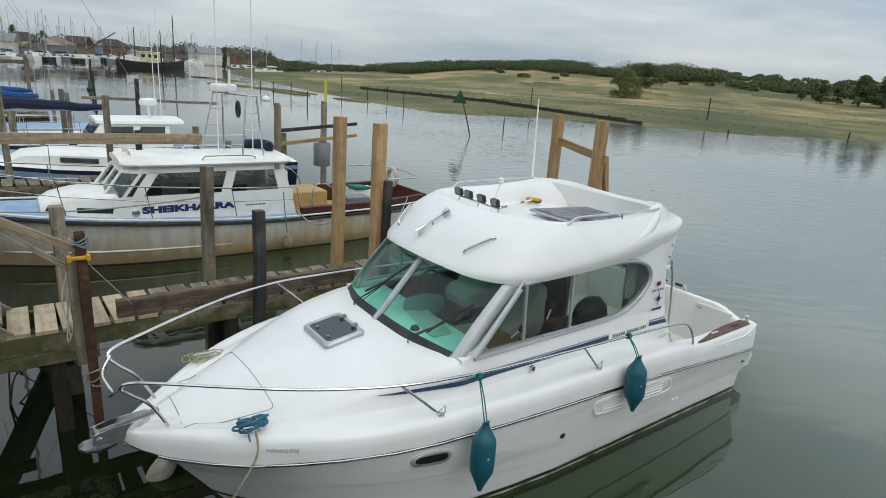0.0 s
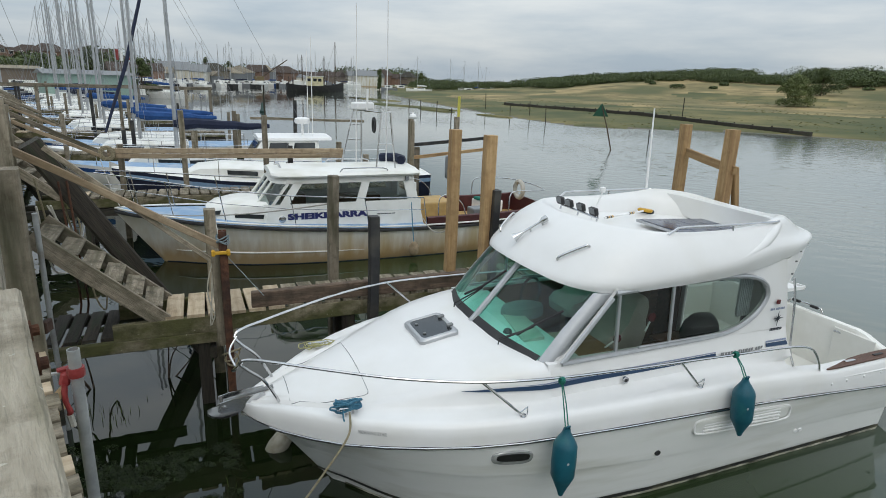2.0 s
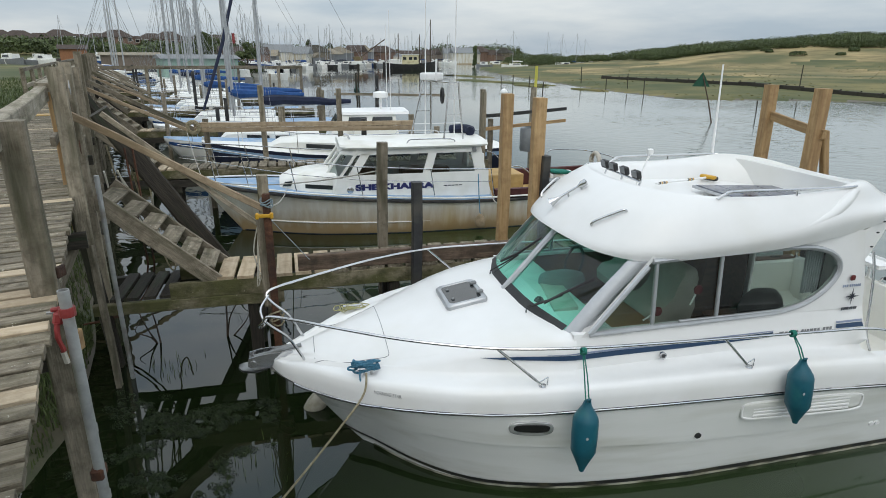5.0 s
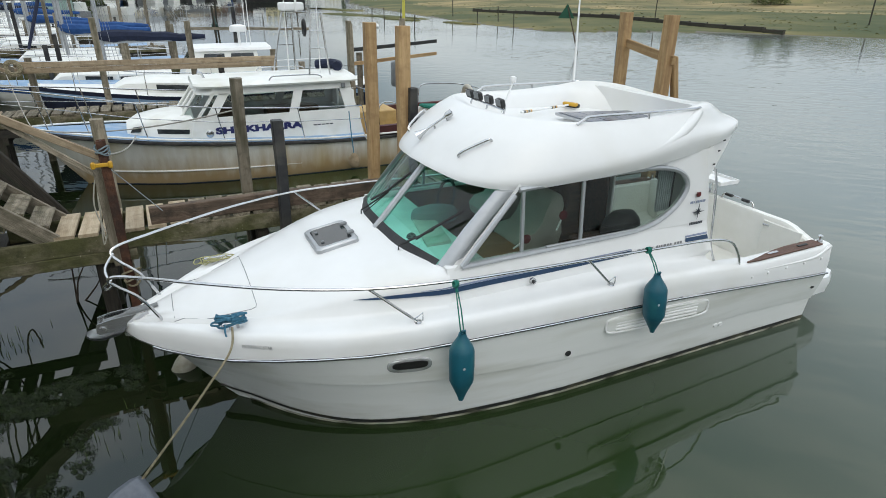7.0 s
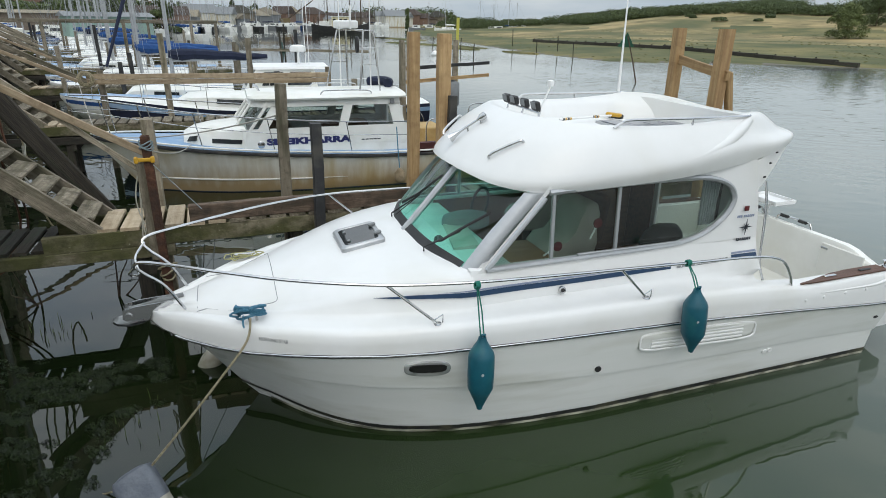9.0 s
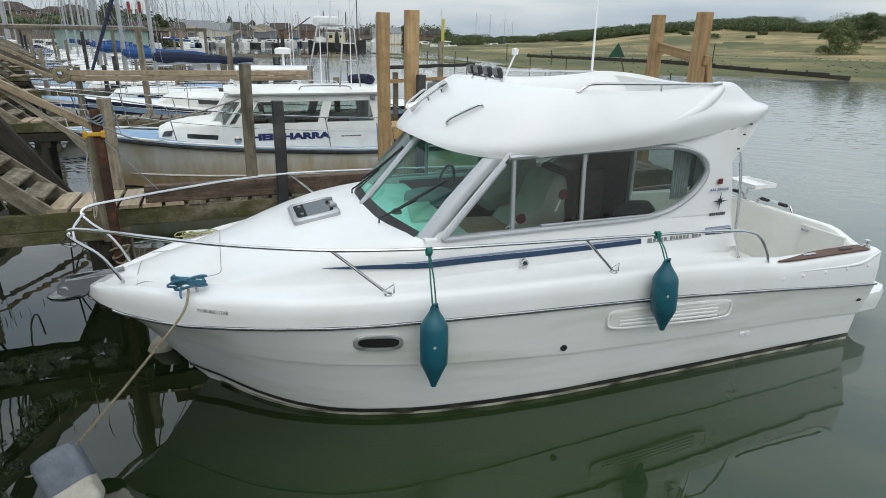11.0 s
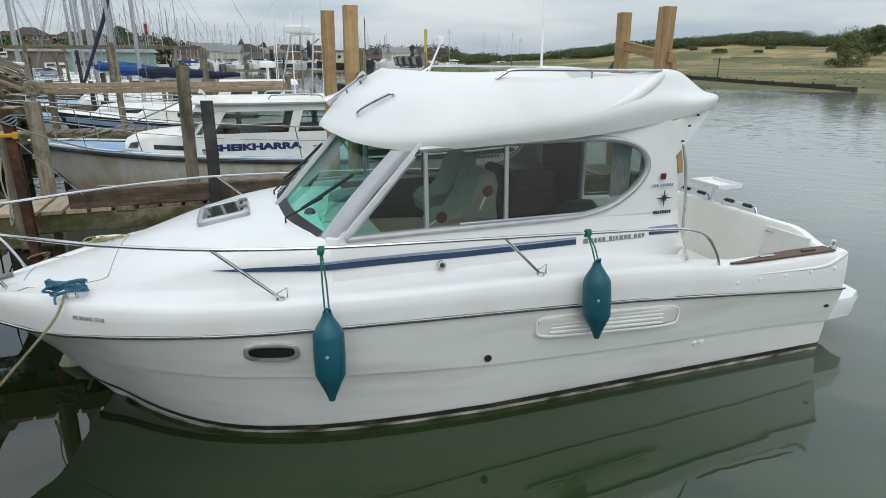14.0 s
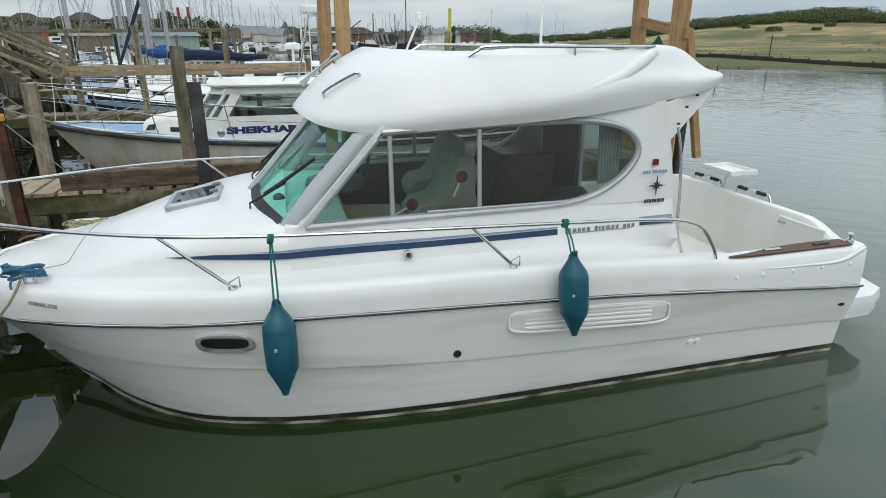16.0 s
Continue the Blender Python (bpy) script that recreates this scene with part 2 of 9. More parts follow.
WOODG = mat("weathered_grey_timber", (0.20, 0.17, 0.125), (0.33, 0.285, 0.215), rough=0.88, scale=4, stretch=(0.8, 7, 7), stain=(0.09, 0.085, 0.05), stain_at=0.6, big=1.4, bump=0.6, bscale=14, rnd=0.28, blotch=(0.085, 0.07, 0.045, 0.7))
RAILW = mat("bleached_rail_timber", (0.29, 0.255, 0.195), (0.43, 0.385, 0.305), rough=0.9, scale=5, stretch=(0.9, 7, 7), stain=(0.20, 0.18, 0.12), stain_at=0.58, big=2.2, bump=0.7, bscale=16, blotch=(0.12, 0.10, 0.065, 0.75), fleck=(0.6, 0.58, 0.5, 0.5))
MOSSY = mat("mossy_pale_bearer", (0.15, 0.125, 0.08), (0.27, 0.235, 0.16), rough=0.92, scale=4, stretch=(1, 2, 2), stain=(0.085, 0.085, 0.03), stain_at=0.5, big=2.2, bump=0.6, bscale=18, blotch=(0.055, 0.055, 0.02, 0.85), fleck=(0.45, 0.42, 0.33, 0.5))
KERB = mat("brown_kerb_timber", (0.095, 0.062, 0.042), (0.18, 0.128, 0.09), rough=0.85, scale=4, stretch=(0.8, 7, 7), stain=(0.06, 0.045, 0.03), big=1.4, bump=0.6, bscale=14, blotch=(0.035, 0.025, 0.017, 0.7))
PALER = mat("pale_frayed_rope", (0.42, 0.40, 0.34), (0.55, 0.52, 0.45), rough=0.95, bump=0.5)
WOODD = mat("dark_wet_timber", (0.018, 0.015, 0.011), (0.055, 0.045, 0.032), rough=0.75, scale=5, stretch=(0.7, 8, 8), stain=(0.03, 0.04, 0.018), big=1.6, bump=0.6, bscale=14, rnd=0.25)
WOODN = mat("new_sawn_timber", (0.33, 0.205, 0.092), (0.47, 0.315, 0.155), rough=0.75, scale=4, stretch=(0.6, 8, 8), stain=(0.25, 0.15, 0.07), big=1.2, bump=0.25, bscale=12, rnd=0.1, blotch=(0.20, 0.115, 0.05, 0.5))
RAILN = mat("sun_bleached_sawn_timber", (0.29, 0.215, 0.135), (0.42, 0.33, 0.22), rough=0.8, scale=4, stretch=(0.6, 8, 8), stain=(0.22, 0.16, 0.09), big=1.4, bump=0.3, bscale=12, rnd=0.12, blotch=(0.16, 0.11, 0.065, 0.6))
PLANKG = mat("weathered_deck_plank", (0.185, 0.155, 0.11), (0.32, 0.275, 0.205), rough=0.9, scale=4, stretch=(0.8, 8, 8), stain=(0.12, 0.105, 0.065), stain_at=0.56, big=1.7, bump=0.7, bscale=14, rnd=0.24, blotch=(0.060, 0.048, 0.030, 0.85), fleck=(0.62, 0.60, 0.52, 0.75))
PLANKN = mat("pale_deck_plank", (0.42, 0.33, 0.22), (0.56, 0.46, 0.33), rough=0.85, scale=4, stretch=(0.7, 8, 8), stain=(0.36, 0.27, 0.17), big=2.0, bump=0.4, bscale=12, rnd=0.15, blotch=(0.24, 0.18, 0.11, 0.6))
RUST = mat("rusty_pile", (0.045, 0.018, 0.010), (0.13, 0.055, 0.028), rough=0.9, scale=14, stain=(0.025, 0.016, 0.012), big=3, bump=0.8, bscale=30)
GALV = mat("galvanised_pipe", (0.33, 0.34, 0.34), (0.45, 0.46, 0.45), rough=0.5, metal=0.4, scale=10, stain=(0.22, 0.20, 0.17), big=4, bump=0.2)
REDP = mat("red_paint", (0.20, 0.02, 0.02), (0.34, 0.05, 0.045), rough=0.5, bump=0.2)
YEL = mat("yellow_plastic", (0.50, 0.27, 0.015), (0.60, 0.34, 0.03), rough=0.5, bump=0.1)
BLACKP = mat("black_painted_post", (0.012, 0.012, 0.013), (0.03, 0.03, 0.03), rough=0.6, stain=(0.06, 0.055, 0.045), big=3, bump=0.3, bscale=25)
SEAT = mat("beige_upholstery", (0.42, 0.395, 0.34), (0.52, 0.49, 0.43), rough=0.85, bump=0.3, bscale=90)
TAN = mat("ochre_deck_box", (0.42, 0.27, 0.09), (0.52, 0.35, 0.14), rough=0.6, stain=(0.34, 0.22, 0.09), big=2, bump=0.1)
INTER = mat("varnished_brown_joinery", (0.105, 0.054, 0.034), (0.175, 0.092, 0.058), rough=0.4, scale=4, stretch=(1, 6, 6), bump=0.08)
GREYC = mat("grey_curtain", (0.30, 0.33, 0.34), (0.42, 0.45, 0.46), rough=0.95, scale=12, bump=0.4)
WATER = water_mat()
SHULL = mat("stained_white_hull", (0.60, 0.59, 0.53), (0.70, 0.69, 0.63), rough=0.5, scale=2.6, stretch=(2.2, 1, 0.3), stain=(0.50, 0.43, 0.28), stain_at=0.58, big=0.9, bump=0.05, tide=(0.33, 0.215, 0.08, 0.14, 0.60))
SHWHITE = mat("off_white_paint", (0.76, 0.76, 0.72), (0.82, 0.82, 0.78), rough=0.4, scale=3, stain=(0.66, 0.65, 0.58), big=1.3, bump=0.04)
SHDECK = mat("pale_blue_deck_paint", (0.20, 0.33, 0.50), (0.27, 0.40, 0.56), rough=0.6, scale=4, stain=(0.42, 0.48, 0.54), big=2.0, bump=0.1)
MAROON = mat("maroon_paint", (0.05, 0.012, 0.012), (0.08, 0.02, 0.018), rough=0.45, bump=0.1)
SAILBLUE = mat("royal_blue_canvas", (0.010, 0.048, 0.17), (0.020, 0.085, 0.25), rough=0.9, scale=5, bump=0.4, bscale=25)
SAILNAVY = mat("dark_navy_canvas", (0.008, 0.012, 0.03), (0.015, 0.022, 0.05), rough=0.9, bump=0.4, bscale=25)
MASTM = mat("anodised_mast", (0.36, 0.37, 0.38), (0.46, 0.47, 0.48), rough=0.4, metal=0.3, bump=0)
WIRE = mat("rigging_wire", (0.25, 0.26, 0.27), (0.33, 0.34, 0.35), rough=0.4, metal=0.6, bump=0)
INKBLUE = mat("dark_blue_lettering", (0.015, 0.02, 0.10), rough=0.5, bump=0)
NAMEGREY = mat("faded_grey_lettering", (0.20, 0.205, 0.21), rough=0.5, bump=0)
PORTG = mat("dark_port_glass", (0.006, 0.007, 0.007), (0.012, 0.012, 0.013), rough=0.1, bump=0)
WINDS = glass_mat("clear_boat_glass", (0.52, 0.58, 0.56), 1.0)
INKGREY = mat("dark_grey_lettering", (0.03, 0.035, 0.045), rough=0.5, bump=0)
SOLAR = mat("solar_cells", (0.015, 0.024, 0.06), (0.028, 0.04, 0.085), rough=0.12, scale=9, bump=0.0)
WHITEP = mat("white_plastic", (0.78, 0.78, 0.77), (0.84, 0.84, 0.83), rough=0.4, bump=0.02)
GREYP = mat("grey_plastic", (0.16, 0.17, 0.175), (0.21, 0.22, 0.225), rough=0.5, bump=0.05)
GROUND = mat("saltmarsh_grass", (0.058, 0.070, 0.020), (0.225, 0.185, 0.068), rough=0.95, scale=0.14, stain=(0.052, 0.068, 0.019), stain_at=0.52, big=0.045, bump=0.5, bscale=3)
DRY = mat("dry_grass", (0.125, 0.105, 0.040), (0.42, 0.315, 0.145), rough=0.95, scale=0.13, stain=(0.085, 0.09, 0.03), stain_at=0.53, big=0.05, bump=0.4, bscale=3)
OLIVE = mat("olive_leaves", (0.060, 0.085, 0.022), (0.140, 0.165, 0.050), rough=0.7, scale=0.6, bump=0.0, scatter=True)
LEAF = mat("hawthorn_leaves", (0.038, 0.058, 0.016), (0.090, 0.118, 0.036), rough=0.7, scale=0.6, bump=0.0, scatter=True)
BARK = mat("bark", (0.05, 0.035, 0.022), (0.09, 0.065, 0.045), rough=0.9, bump=0.6)
MUD = mat("estuary_mud", (0.06, 0.05, 0.032), (0.11, 0.09, 0.06), rough=0.6, scale=2, stain=(0.04, 0.06, 0.02), big=0.6, bump=0.5, bscale=8)
WEED = mat("floating_weed", (0.007, 0.015, 0.003), (0.028, 0.048, 0.008), rough=0.4, scale=12, bump=0.6, bscale=40, scatter=True)
REED = mat("bank_grass", (0.036, 0.058, 0.012), (0.088, 0.115, 0.032), rough=0.8, scale=3, bump=0.0, scatter=True)
ROOFT = mat("brown_roof_tiles", (0.045, 0.033, 0.027), (0.08, 0.058, 0.046), rough=0.9, scale=2, bump=0.3, bscale=6)
BRICK = mat("brown_brick", (0.16, 0.10, 0.075), (0.23, 0.15, 0.11), rough=0.9, scale=3, bump=0.2)

# ---------------------------------------------------------------- mesh tools
H = pose(-2.53, 4.27, 0, 0, 0, 37.8)
BASE = {}


def finish(bm, name, material, smooth=False):
    bmesh.ops.recalc_face_normals(bm, faces=bm.faces)
    me = bpy.data.meshes.new(name)
    bm.to_mesh(me)
    bm.free()
    me.materials.append(material)
    if smooth:
        me.shade_smooth()
        me.set_sharp_from_angle(angle=radians(smooth if smooth is not True else 40))
    return me


def thing(name, base=(0, 0, 0), label="", category="", group="", kind="", at=None):
    e = new(name)
    e.empty_display_size = 0.2
    e.matrix_basis = (H if at is None else at) @ Matrix.Translation(base)
    BASE[e.name] = Vector(base)
    return tagged(e, label, category, group, kind)


def part(name, bm, material, parent, label="", smooth=False):
    me = bm if isinstance(bm, bpy.types.Mesh) else finish(bm, name, material, smooth)
    ob = new(name, me)
    ob.parent = parent
    if parent.name in BASE:
        ob.matrix_basis = Matrix.Translation(-BASE[parent.name])
    return tagged(ob, label)


def solo(name, bm, material, label="", category="", group="", kind="", smooth=False, at=None):
    ob = new(name, finish(bm, name, material, smooth))
    ob.matrix_basis = H if at is None else at
    return tagged(ob, label, category, group, kind)


def loft(bm, rows, wrap=False, cap=False):
    vs = [[bm.verts.new(p) for p in r] for r in rows]
    for a, b in zip(vs, vs[1:]):
        m = len(a)
        for i in range(m if wrap else m - 1):
            q = [a[i], a[(i + 1) % m], b[(i + 1) % m], b[i]]
            try:
                bm.faces.new(q)
            except ValueError:
                pass
    if cap:
        for r in (vs[0], vs[-1]):
            bm.faces.new(r)
    return vs


def tidy(bm, d=0.0008):
    bmesh.ops.remove_doubles(bm, verts=bm.verts, dist=d)
    bmesh.ops.dissolve_degenerate(bm, dist=d * 0.5, edges=bm.edges)


def spline(pts, n=6, closed=False):
    """Catmull-Rom through the points."""
    p = [Vector(q) for q in pts]
    m = len(p)
    out = []
    for i in range(m if closed else m - 1):
        if closed:
            a, b, c, d = p[(i - 1) % m], p[i], p[(i + 1) % m], p[(i + 2) % m]
        else:
            a, b, c, d = p[max(i - 1, 0)], p[i], p[i + 1], p[min(i + 2, m - 1)]
        for k in range(n):
            t = k / n
            out.append(0.5 * (2 * b + (c - a) * t + (2 * a - 5 * b + 4 * c - d) * t * t + (3 * b - a - 3 * c + d) * t ** 3))
    if not closed:
        out.append(p[-1])
    return out


def tube(bm, pts, r, n=8, closed=False):
    p = [Vector(q) for q in pts]
    m = len(p)
    rows = []
    ref = None
    for i in range(m):
        if closed:
            d = p[(i + 1) % m] - p[(i - 1) % m]
        else:
            d = p[min(i + 1, m - 1)] - p[max(i - 1, 0)]
        d.normalize()
        if ref is None:
            ref = Vector((0, 0, 1)) if abs(d.z) < 0.9 else Vector((1, 0, 0))
        x = (ref - ref.dot(d) * d).normalized()
        ref = x
        y = d.cross(x)
        rr = r[i] if isinstance(r, (list, tuple)) else r
        rows.append([p[i] + rr * (math.cos(2 * math.pi * k / n) * x + math.sin(2 * math.pi * k / n) * y) for k in range(n)])
    if closed:
        rows.append(rows[0])
    loft(bm, rows, wrap=True, cap=not closed)
    if closed:
        tidy(bm, 1e-5)
    return bm


def box(bm, c, s, turn=None, ch=0.0):
    """A box with its edges taken off by ch."""
    g = bmesh.new()
    bmesh.ops.create_cube(g, size=1.0)
    bmesh.ops.scale(g, vec=s, verts=g.verts)
    if ch:
        bmesh.ops.bevel(g, geom=list(g.edges), offset=ch, segments=2 if ch > 0.02 else 1, affect="EDGES", profile=0.5)
    m = Matrix.Translation(c) @ (Euler([radians(a) for a in turn]).to_matrix().to_4x4() if turn else Matrix())
    g.transform(m)
    tmp = bpy.data.meshes.new("tmp")
    g.to_mesh(tmp)
    g.free()
    bm.from_mesh(tmp)
    bpy.data.meshes.remove(tmp)
    return bm


def lathe(bm, prof, n=20, m=None):
    m = m or Matrix()
    rows = [[m @ Vector((r * math.cos(2 * math.pi * k / n), r * math.sin(2 * math.pi * k / n), z)) for k in range(n)] for r, z in prof]
    loft(bm, rows, wrap=True, cap=True)
    return bm


def prism(bm, outline, depth):
    """Outline of 3D points, pushed along the vector depth."""
    d = Vector(depth)
    a = [bm.verts.new(p) for p in outline]
    b = [bm.verts.new(Vector(p) + d) for p in outline]
    bm.faces.new(a)
    bm.faces.new(list(reversed(b)))
    m = len(a)
    for i in range(m):
        bm.faces.new([a[i], b[i], b[(i + 1) % m], a[(i + 1) % m]])
    return bm


def between(p0, p1, up=(0, 0, 1)):
    """The pose with x from p0 towards p1."""
    p0, p1 = Vector(p0), Vector(p1)
    x = (p1 - p0).normalized()
    u = Vector(up)
    if abs(u.normalized().dot(x)) > 0.95:
        u = Vector((1, 0, 0))
    y = u.cross(x).normalized()
    z = x.cross(y)
    m = Matrix((x, y, z)).transposed().to_4x4()
    m.translation = p0
    return m


TIMBER = {}


def timber_mesh(length, w, h, material, uneven=0.0):
    key = (round(length, 2), w, h, material.name, uneven)
    if key in TIMBER:
        return TIMBER[key]
    c = min(w, h) * 0.09
    y, z = w / 2, h / 2
    prof = [(-y + c, -z), (y - c, -z), (y, -z + c), (y, z - c), (y - c, z), (-y + c, z), (-y, z - c), (-y, -z + c)]
    rr = random.Random(hash(key[0:3]) % 1000)
    steps = max(1, int(length / 0.5)) if uneven else 1
    rows = []
    for i in range(steps + 1):
        dy, dz, f = rr.uniform(-uneven, uneven), rr.uniform(-uneven, uneven), 1 + rr.uniform(-uneven, uneven)
        rows.append([(length * i / steps, a * f + dy, b * f + dz) for a, b in prof])
    bm = bmesh.new()
    loft(bm, rows, wrap=True, cap=True)
    TIMBER[key] = finish(bm, "timber", material)
    return TIMBER[key]


def timber(name, p0, p1, w, h, material, parent=None, label="", up=(0, 0, 1), uneven=0.006, tags=None, at=None):
    length = (Vector(p1) - Vector(p0)).length
    ob = new(name, timber_mesh(length, w, h, material, uneven))
    m = between(p0, p1, up)
    if parent:
        ob.parent = parent
        ob.matrix_basis = (Matrix.Translation(-BASE[parent.name]) if parent.name in BASE else Matrix()) @ m
    else:
        ob.matrix_basis = (H if at is None else at) @ m
    if tags:
        tagged(ob, **tags)
    return tagged(ob, label)


def lettering(name, text, height, material, m, parent, bold=0.0, stretch=1.0):
    cu = bpy.data.curves.new(name, "FONT")
    cu.body, cu.size, cu.extrude, cu.offset = text, height / 0.72, 0.002, bold
    tmp = bpy.data.objects.new(name, cu)
    scene.collection.objects.link(tmp)
    dg = bpy.context.evaluated_depsgraph_get()
    me = bpy.data.meshes.new_from_object(tmp.evaluated_get(dg))
    bpy.data.objects.remove(tmp)
    me.materials.clear()
    me.materials.append(material)
    ob = new(name, me)
    ob.parent = parent
    ob.matrix_basis = (Matrix.Translation(-BASE[parent.name]) if parent.name in BASE else Matrix()) @ m @ Matrix.Diagonal((stretch, 1, 1, 1))
    return ob


def hermite(xs, ys):
    """A smooth curve through the points, without overshoot."""
    xs, ys = np.array(xs, float), np.array(ys, float)
    d = np.diff(ys) / np.diff(xs)
    m = np.r_[d[0], np.where(d[1:] * d[:-1] > 0, 2 * d[1:] * d[:-1] / (d[1:] + d[:-1] + 1e-12), 0), d[-1]]

    def f(x):
        x = min(max(x, xs[0]), xs[-1])
        i = min(int(np.searchsorted(xs, x, side="right")) - 1, len(xs) - 2)
        h = xs[i + 1] - xs[i]
        t = (x - xs[i]) / h
        return float((2 * t ** 3 - 3 * t * t + 1) * ys[i] + (t ** 3 - 2 * t * t + t) * h * m[i] + (-2 * t ** 3 + 3 * t * t) * ys[i + 1] + (t ** 3 - t * t) * h * m[i + 1])

    return f

# ---------------------------------------------------------------- ground and water
LAND = [(300, 20), (120, 48), (70, 60), (45, 66), (36, 63), (29, 61.5), (22, 64), (14, 66), (6, 64), (-2, 61.5), (-9, 70), (-18, 84), (-30, 104), (-42, 125), (-56, 150), (-72, 190),
        (-88, 235), (-112, 300), (-165, 305), (-180, 250), (-150, 172), (-118, 124), (-90, 90), (-60, 50), (-36, 26.5), (-20, 14.5), (-10.5, 8.2), (-7.46, 5.89), (-6.34, 5.11), (-4.84, 3.74), (-3.81, 2.01), (-2.90, 0.18), (-1.22, -2.31), (4, -7), (9, -13), (30, -40),
        (60, -300), (-900, -900), (-1500, 900), (0, 2500), (1500, 1500), (1500, -200)]


def shore(x, y):
    """Signed distance to the edge of the land: positive on it."""
    px, py = np.array(LAND, float).T
    qx, qy = np.roll(px, -1), np.roll(py, -1)
    best = np.full(x.shape, 1e9)
    inside = np.zeros(x.shape, bool)
    for a, b, c, d in zip(px, py, qx, qy):
        ex, ey = c - a, d - b
        t = np.clip(((x - a) * ex + (y - b) * ey) / (ex * ex + ey * ey), 0, 1)
        best = np.minimum(best, np.hypot(x - a - t * ex, y - b - t * ey))
        cut = (b > y) != (d > y)
        with np.errstate(divide="ignore", invalid="ignore"):
            xx = a + (y - b) / (d - b) * ex if d != b else np.full(x.shape, 1e9)
        inside ^= cut & (x < xx)
    return np.where(inside, best, -best)


def smooth01(t):
    t = np.clip(t, 0, 1)
    return t * t * (3 - 2 * t)


HILL_AZ = hermite([30, 45, 53, 64, 79, 90, 95, 99, 104, 180], [2.5, 5.0, 6.2, 7.6, 6.4, 4.6, 2.4, 1.0, 0.8, 0.8])


def height(x, y):
    d = shore(x, y)
    az = np.degrees(np.arctan2(y, x))
    r = np.hypot(x, y)
    hill = np.array([HILL_AZ(a) if 0 < a < 180 else 0.8 for a in az.ravel()]).reshape(az.shape)
    far = smooth01((r - 115) / 105)
    right = smooth01((x + 0.45 * y + 20) / 40)
    edge = np.where(r < 40, 0.28, 0.10)
    low = np.clip(edge + d * 0.03, 0, 1.1)
    wave = 0.5 * np.sin(x * 0.05 + 1.3) * np.sin(y * 0.043) + 0.35 * np.sin(x * 0.11 - y * 0.07)
    lx, ly = (x + 2.53) * 0.790 + (y - 4.27) * 0.613, -(x + 2.53) * 0.613 + (y - 4.27) * 0.790
    side = (-1.57 - 0.268 * ly - lx) * 0.966
    left = smooth01((side - 0.9) / 1.1) * smooth01((ly - 9) / 4) * smooth01((150 - ly) / 60) * np.clip(2.22 - low, 0, 3) * (r < 220)
    h = low + hill * far * right + (1 - right) * far * 3.0 + wave * far * 1.2 + left
    return np.where(d > 0, h * np.clip(d / np.where(r < 40, 0.8, 2.5), 0, 1) + 0.0, np.maximum(-1.6, d * 0.25))


az = np.radians(np.concatenate([np.linspace(-180, 30, 64)[:-1], np.linspace(30, 160, 300)[:-1], np.linspace(160, 180, 14)[:-1]]))
rad = np.concatenate([np.linspace(0.4, 14, 30), np.geomspace(15, 320, 110), np.geomspace(340, 3000, 14)])
gx, gy = np.outer(rad, np.cos(az)), np.outer(rad, np.sin(az))
gz = height(gx, gy)
na, nr = len(az), len(rad)
verts = np.stack([gx, gy, gz], -1).reshape(-1, 3)
quads = [(i * na + j, i * na + (j + 1) % na, (i + 1) * na + (j + 1) % na, (i + 1) * na + j) for i in range(nr - 1) for j in range(na)]
me = bpy.data.meshes.new("ground")
me.from_pydata(verts.tolist(), [], quads + [tuple(range(na))])
me.materials.append(GROUND)
me.materials.append(DRY)
me.materials.append(MUD)
me.shade_smooth()
cen = verts[np.array(quads)].mean(1)
dd = shore(cen[:, 0], cen[:, 1])
rr = np.hypot(cen[:, 0], cen[:, 1])
patch = np.sin(cen[:, 0] * 0.06) + np.sin(cen[:, 1] * 0.09 + cen[:, 0] * 0.03)
band = np.sin(rr * 0.11 + 1.5 * np.sin(cen[:, 0] * 0.05)) + 0.7 * np.sin(cen[:, 0] * 0.13 + cen[:, 1] * 0.05)
idx = np.where((dd > 27 + 9 * patch) & (rr > 100) & (band > -0.9) & (cen[:, 0] > -0.62 * cen[:, 1]), 1, 0)
idx = np.where(dd < 0.8, 2, idx)
for p, k in zip(me.polygons, idx.tolist()):
    p.material_index = k
tagged(new("ground", me), "green and straw-coloured saltmarsh and rising meadow beyond the creek", "ground", kind="structure")

bm = bmesh.new()
ring = [[bm.verts.new((r * math.cos(a), r * math.sin(a), 0)) for a in np.linspace(0, 2 * math.pi, 65)[:-1]] for r in (30, 300, 3000)]
bm.faces.new(ring[0])
for a, b in zip(ring, ring[1:]):
    for i in range(64):
        bm.faces.new([a[i], a[(i + 1) % 64], b[(i + 1) % 64], b[i]])
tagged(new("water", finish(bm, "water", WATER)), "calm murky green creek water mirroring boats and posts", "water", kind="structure")

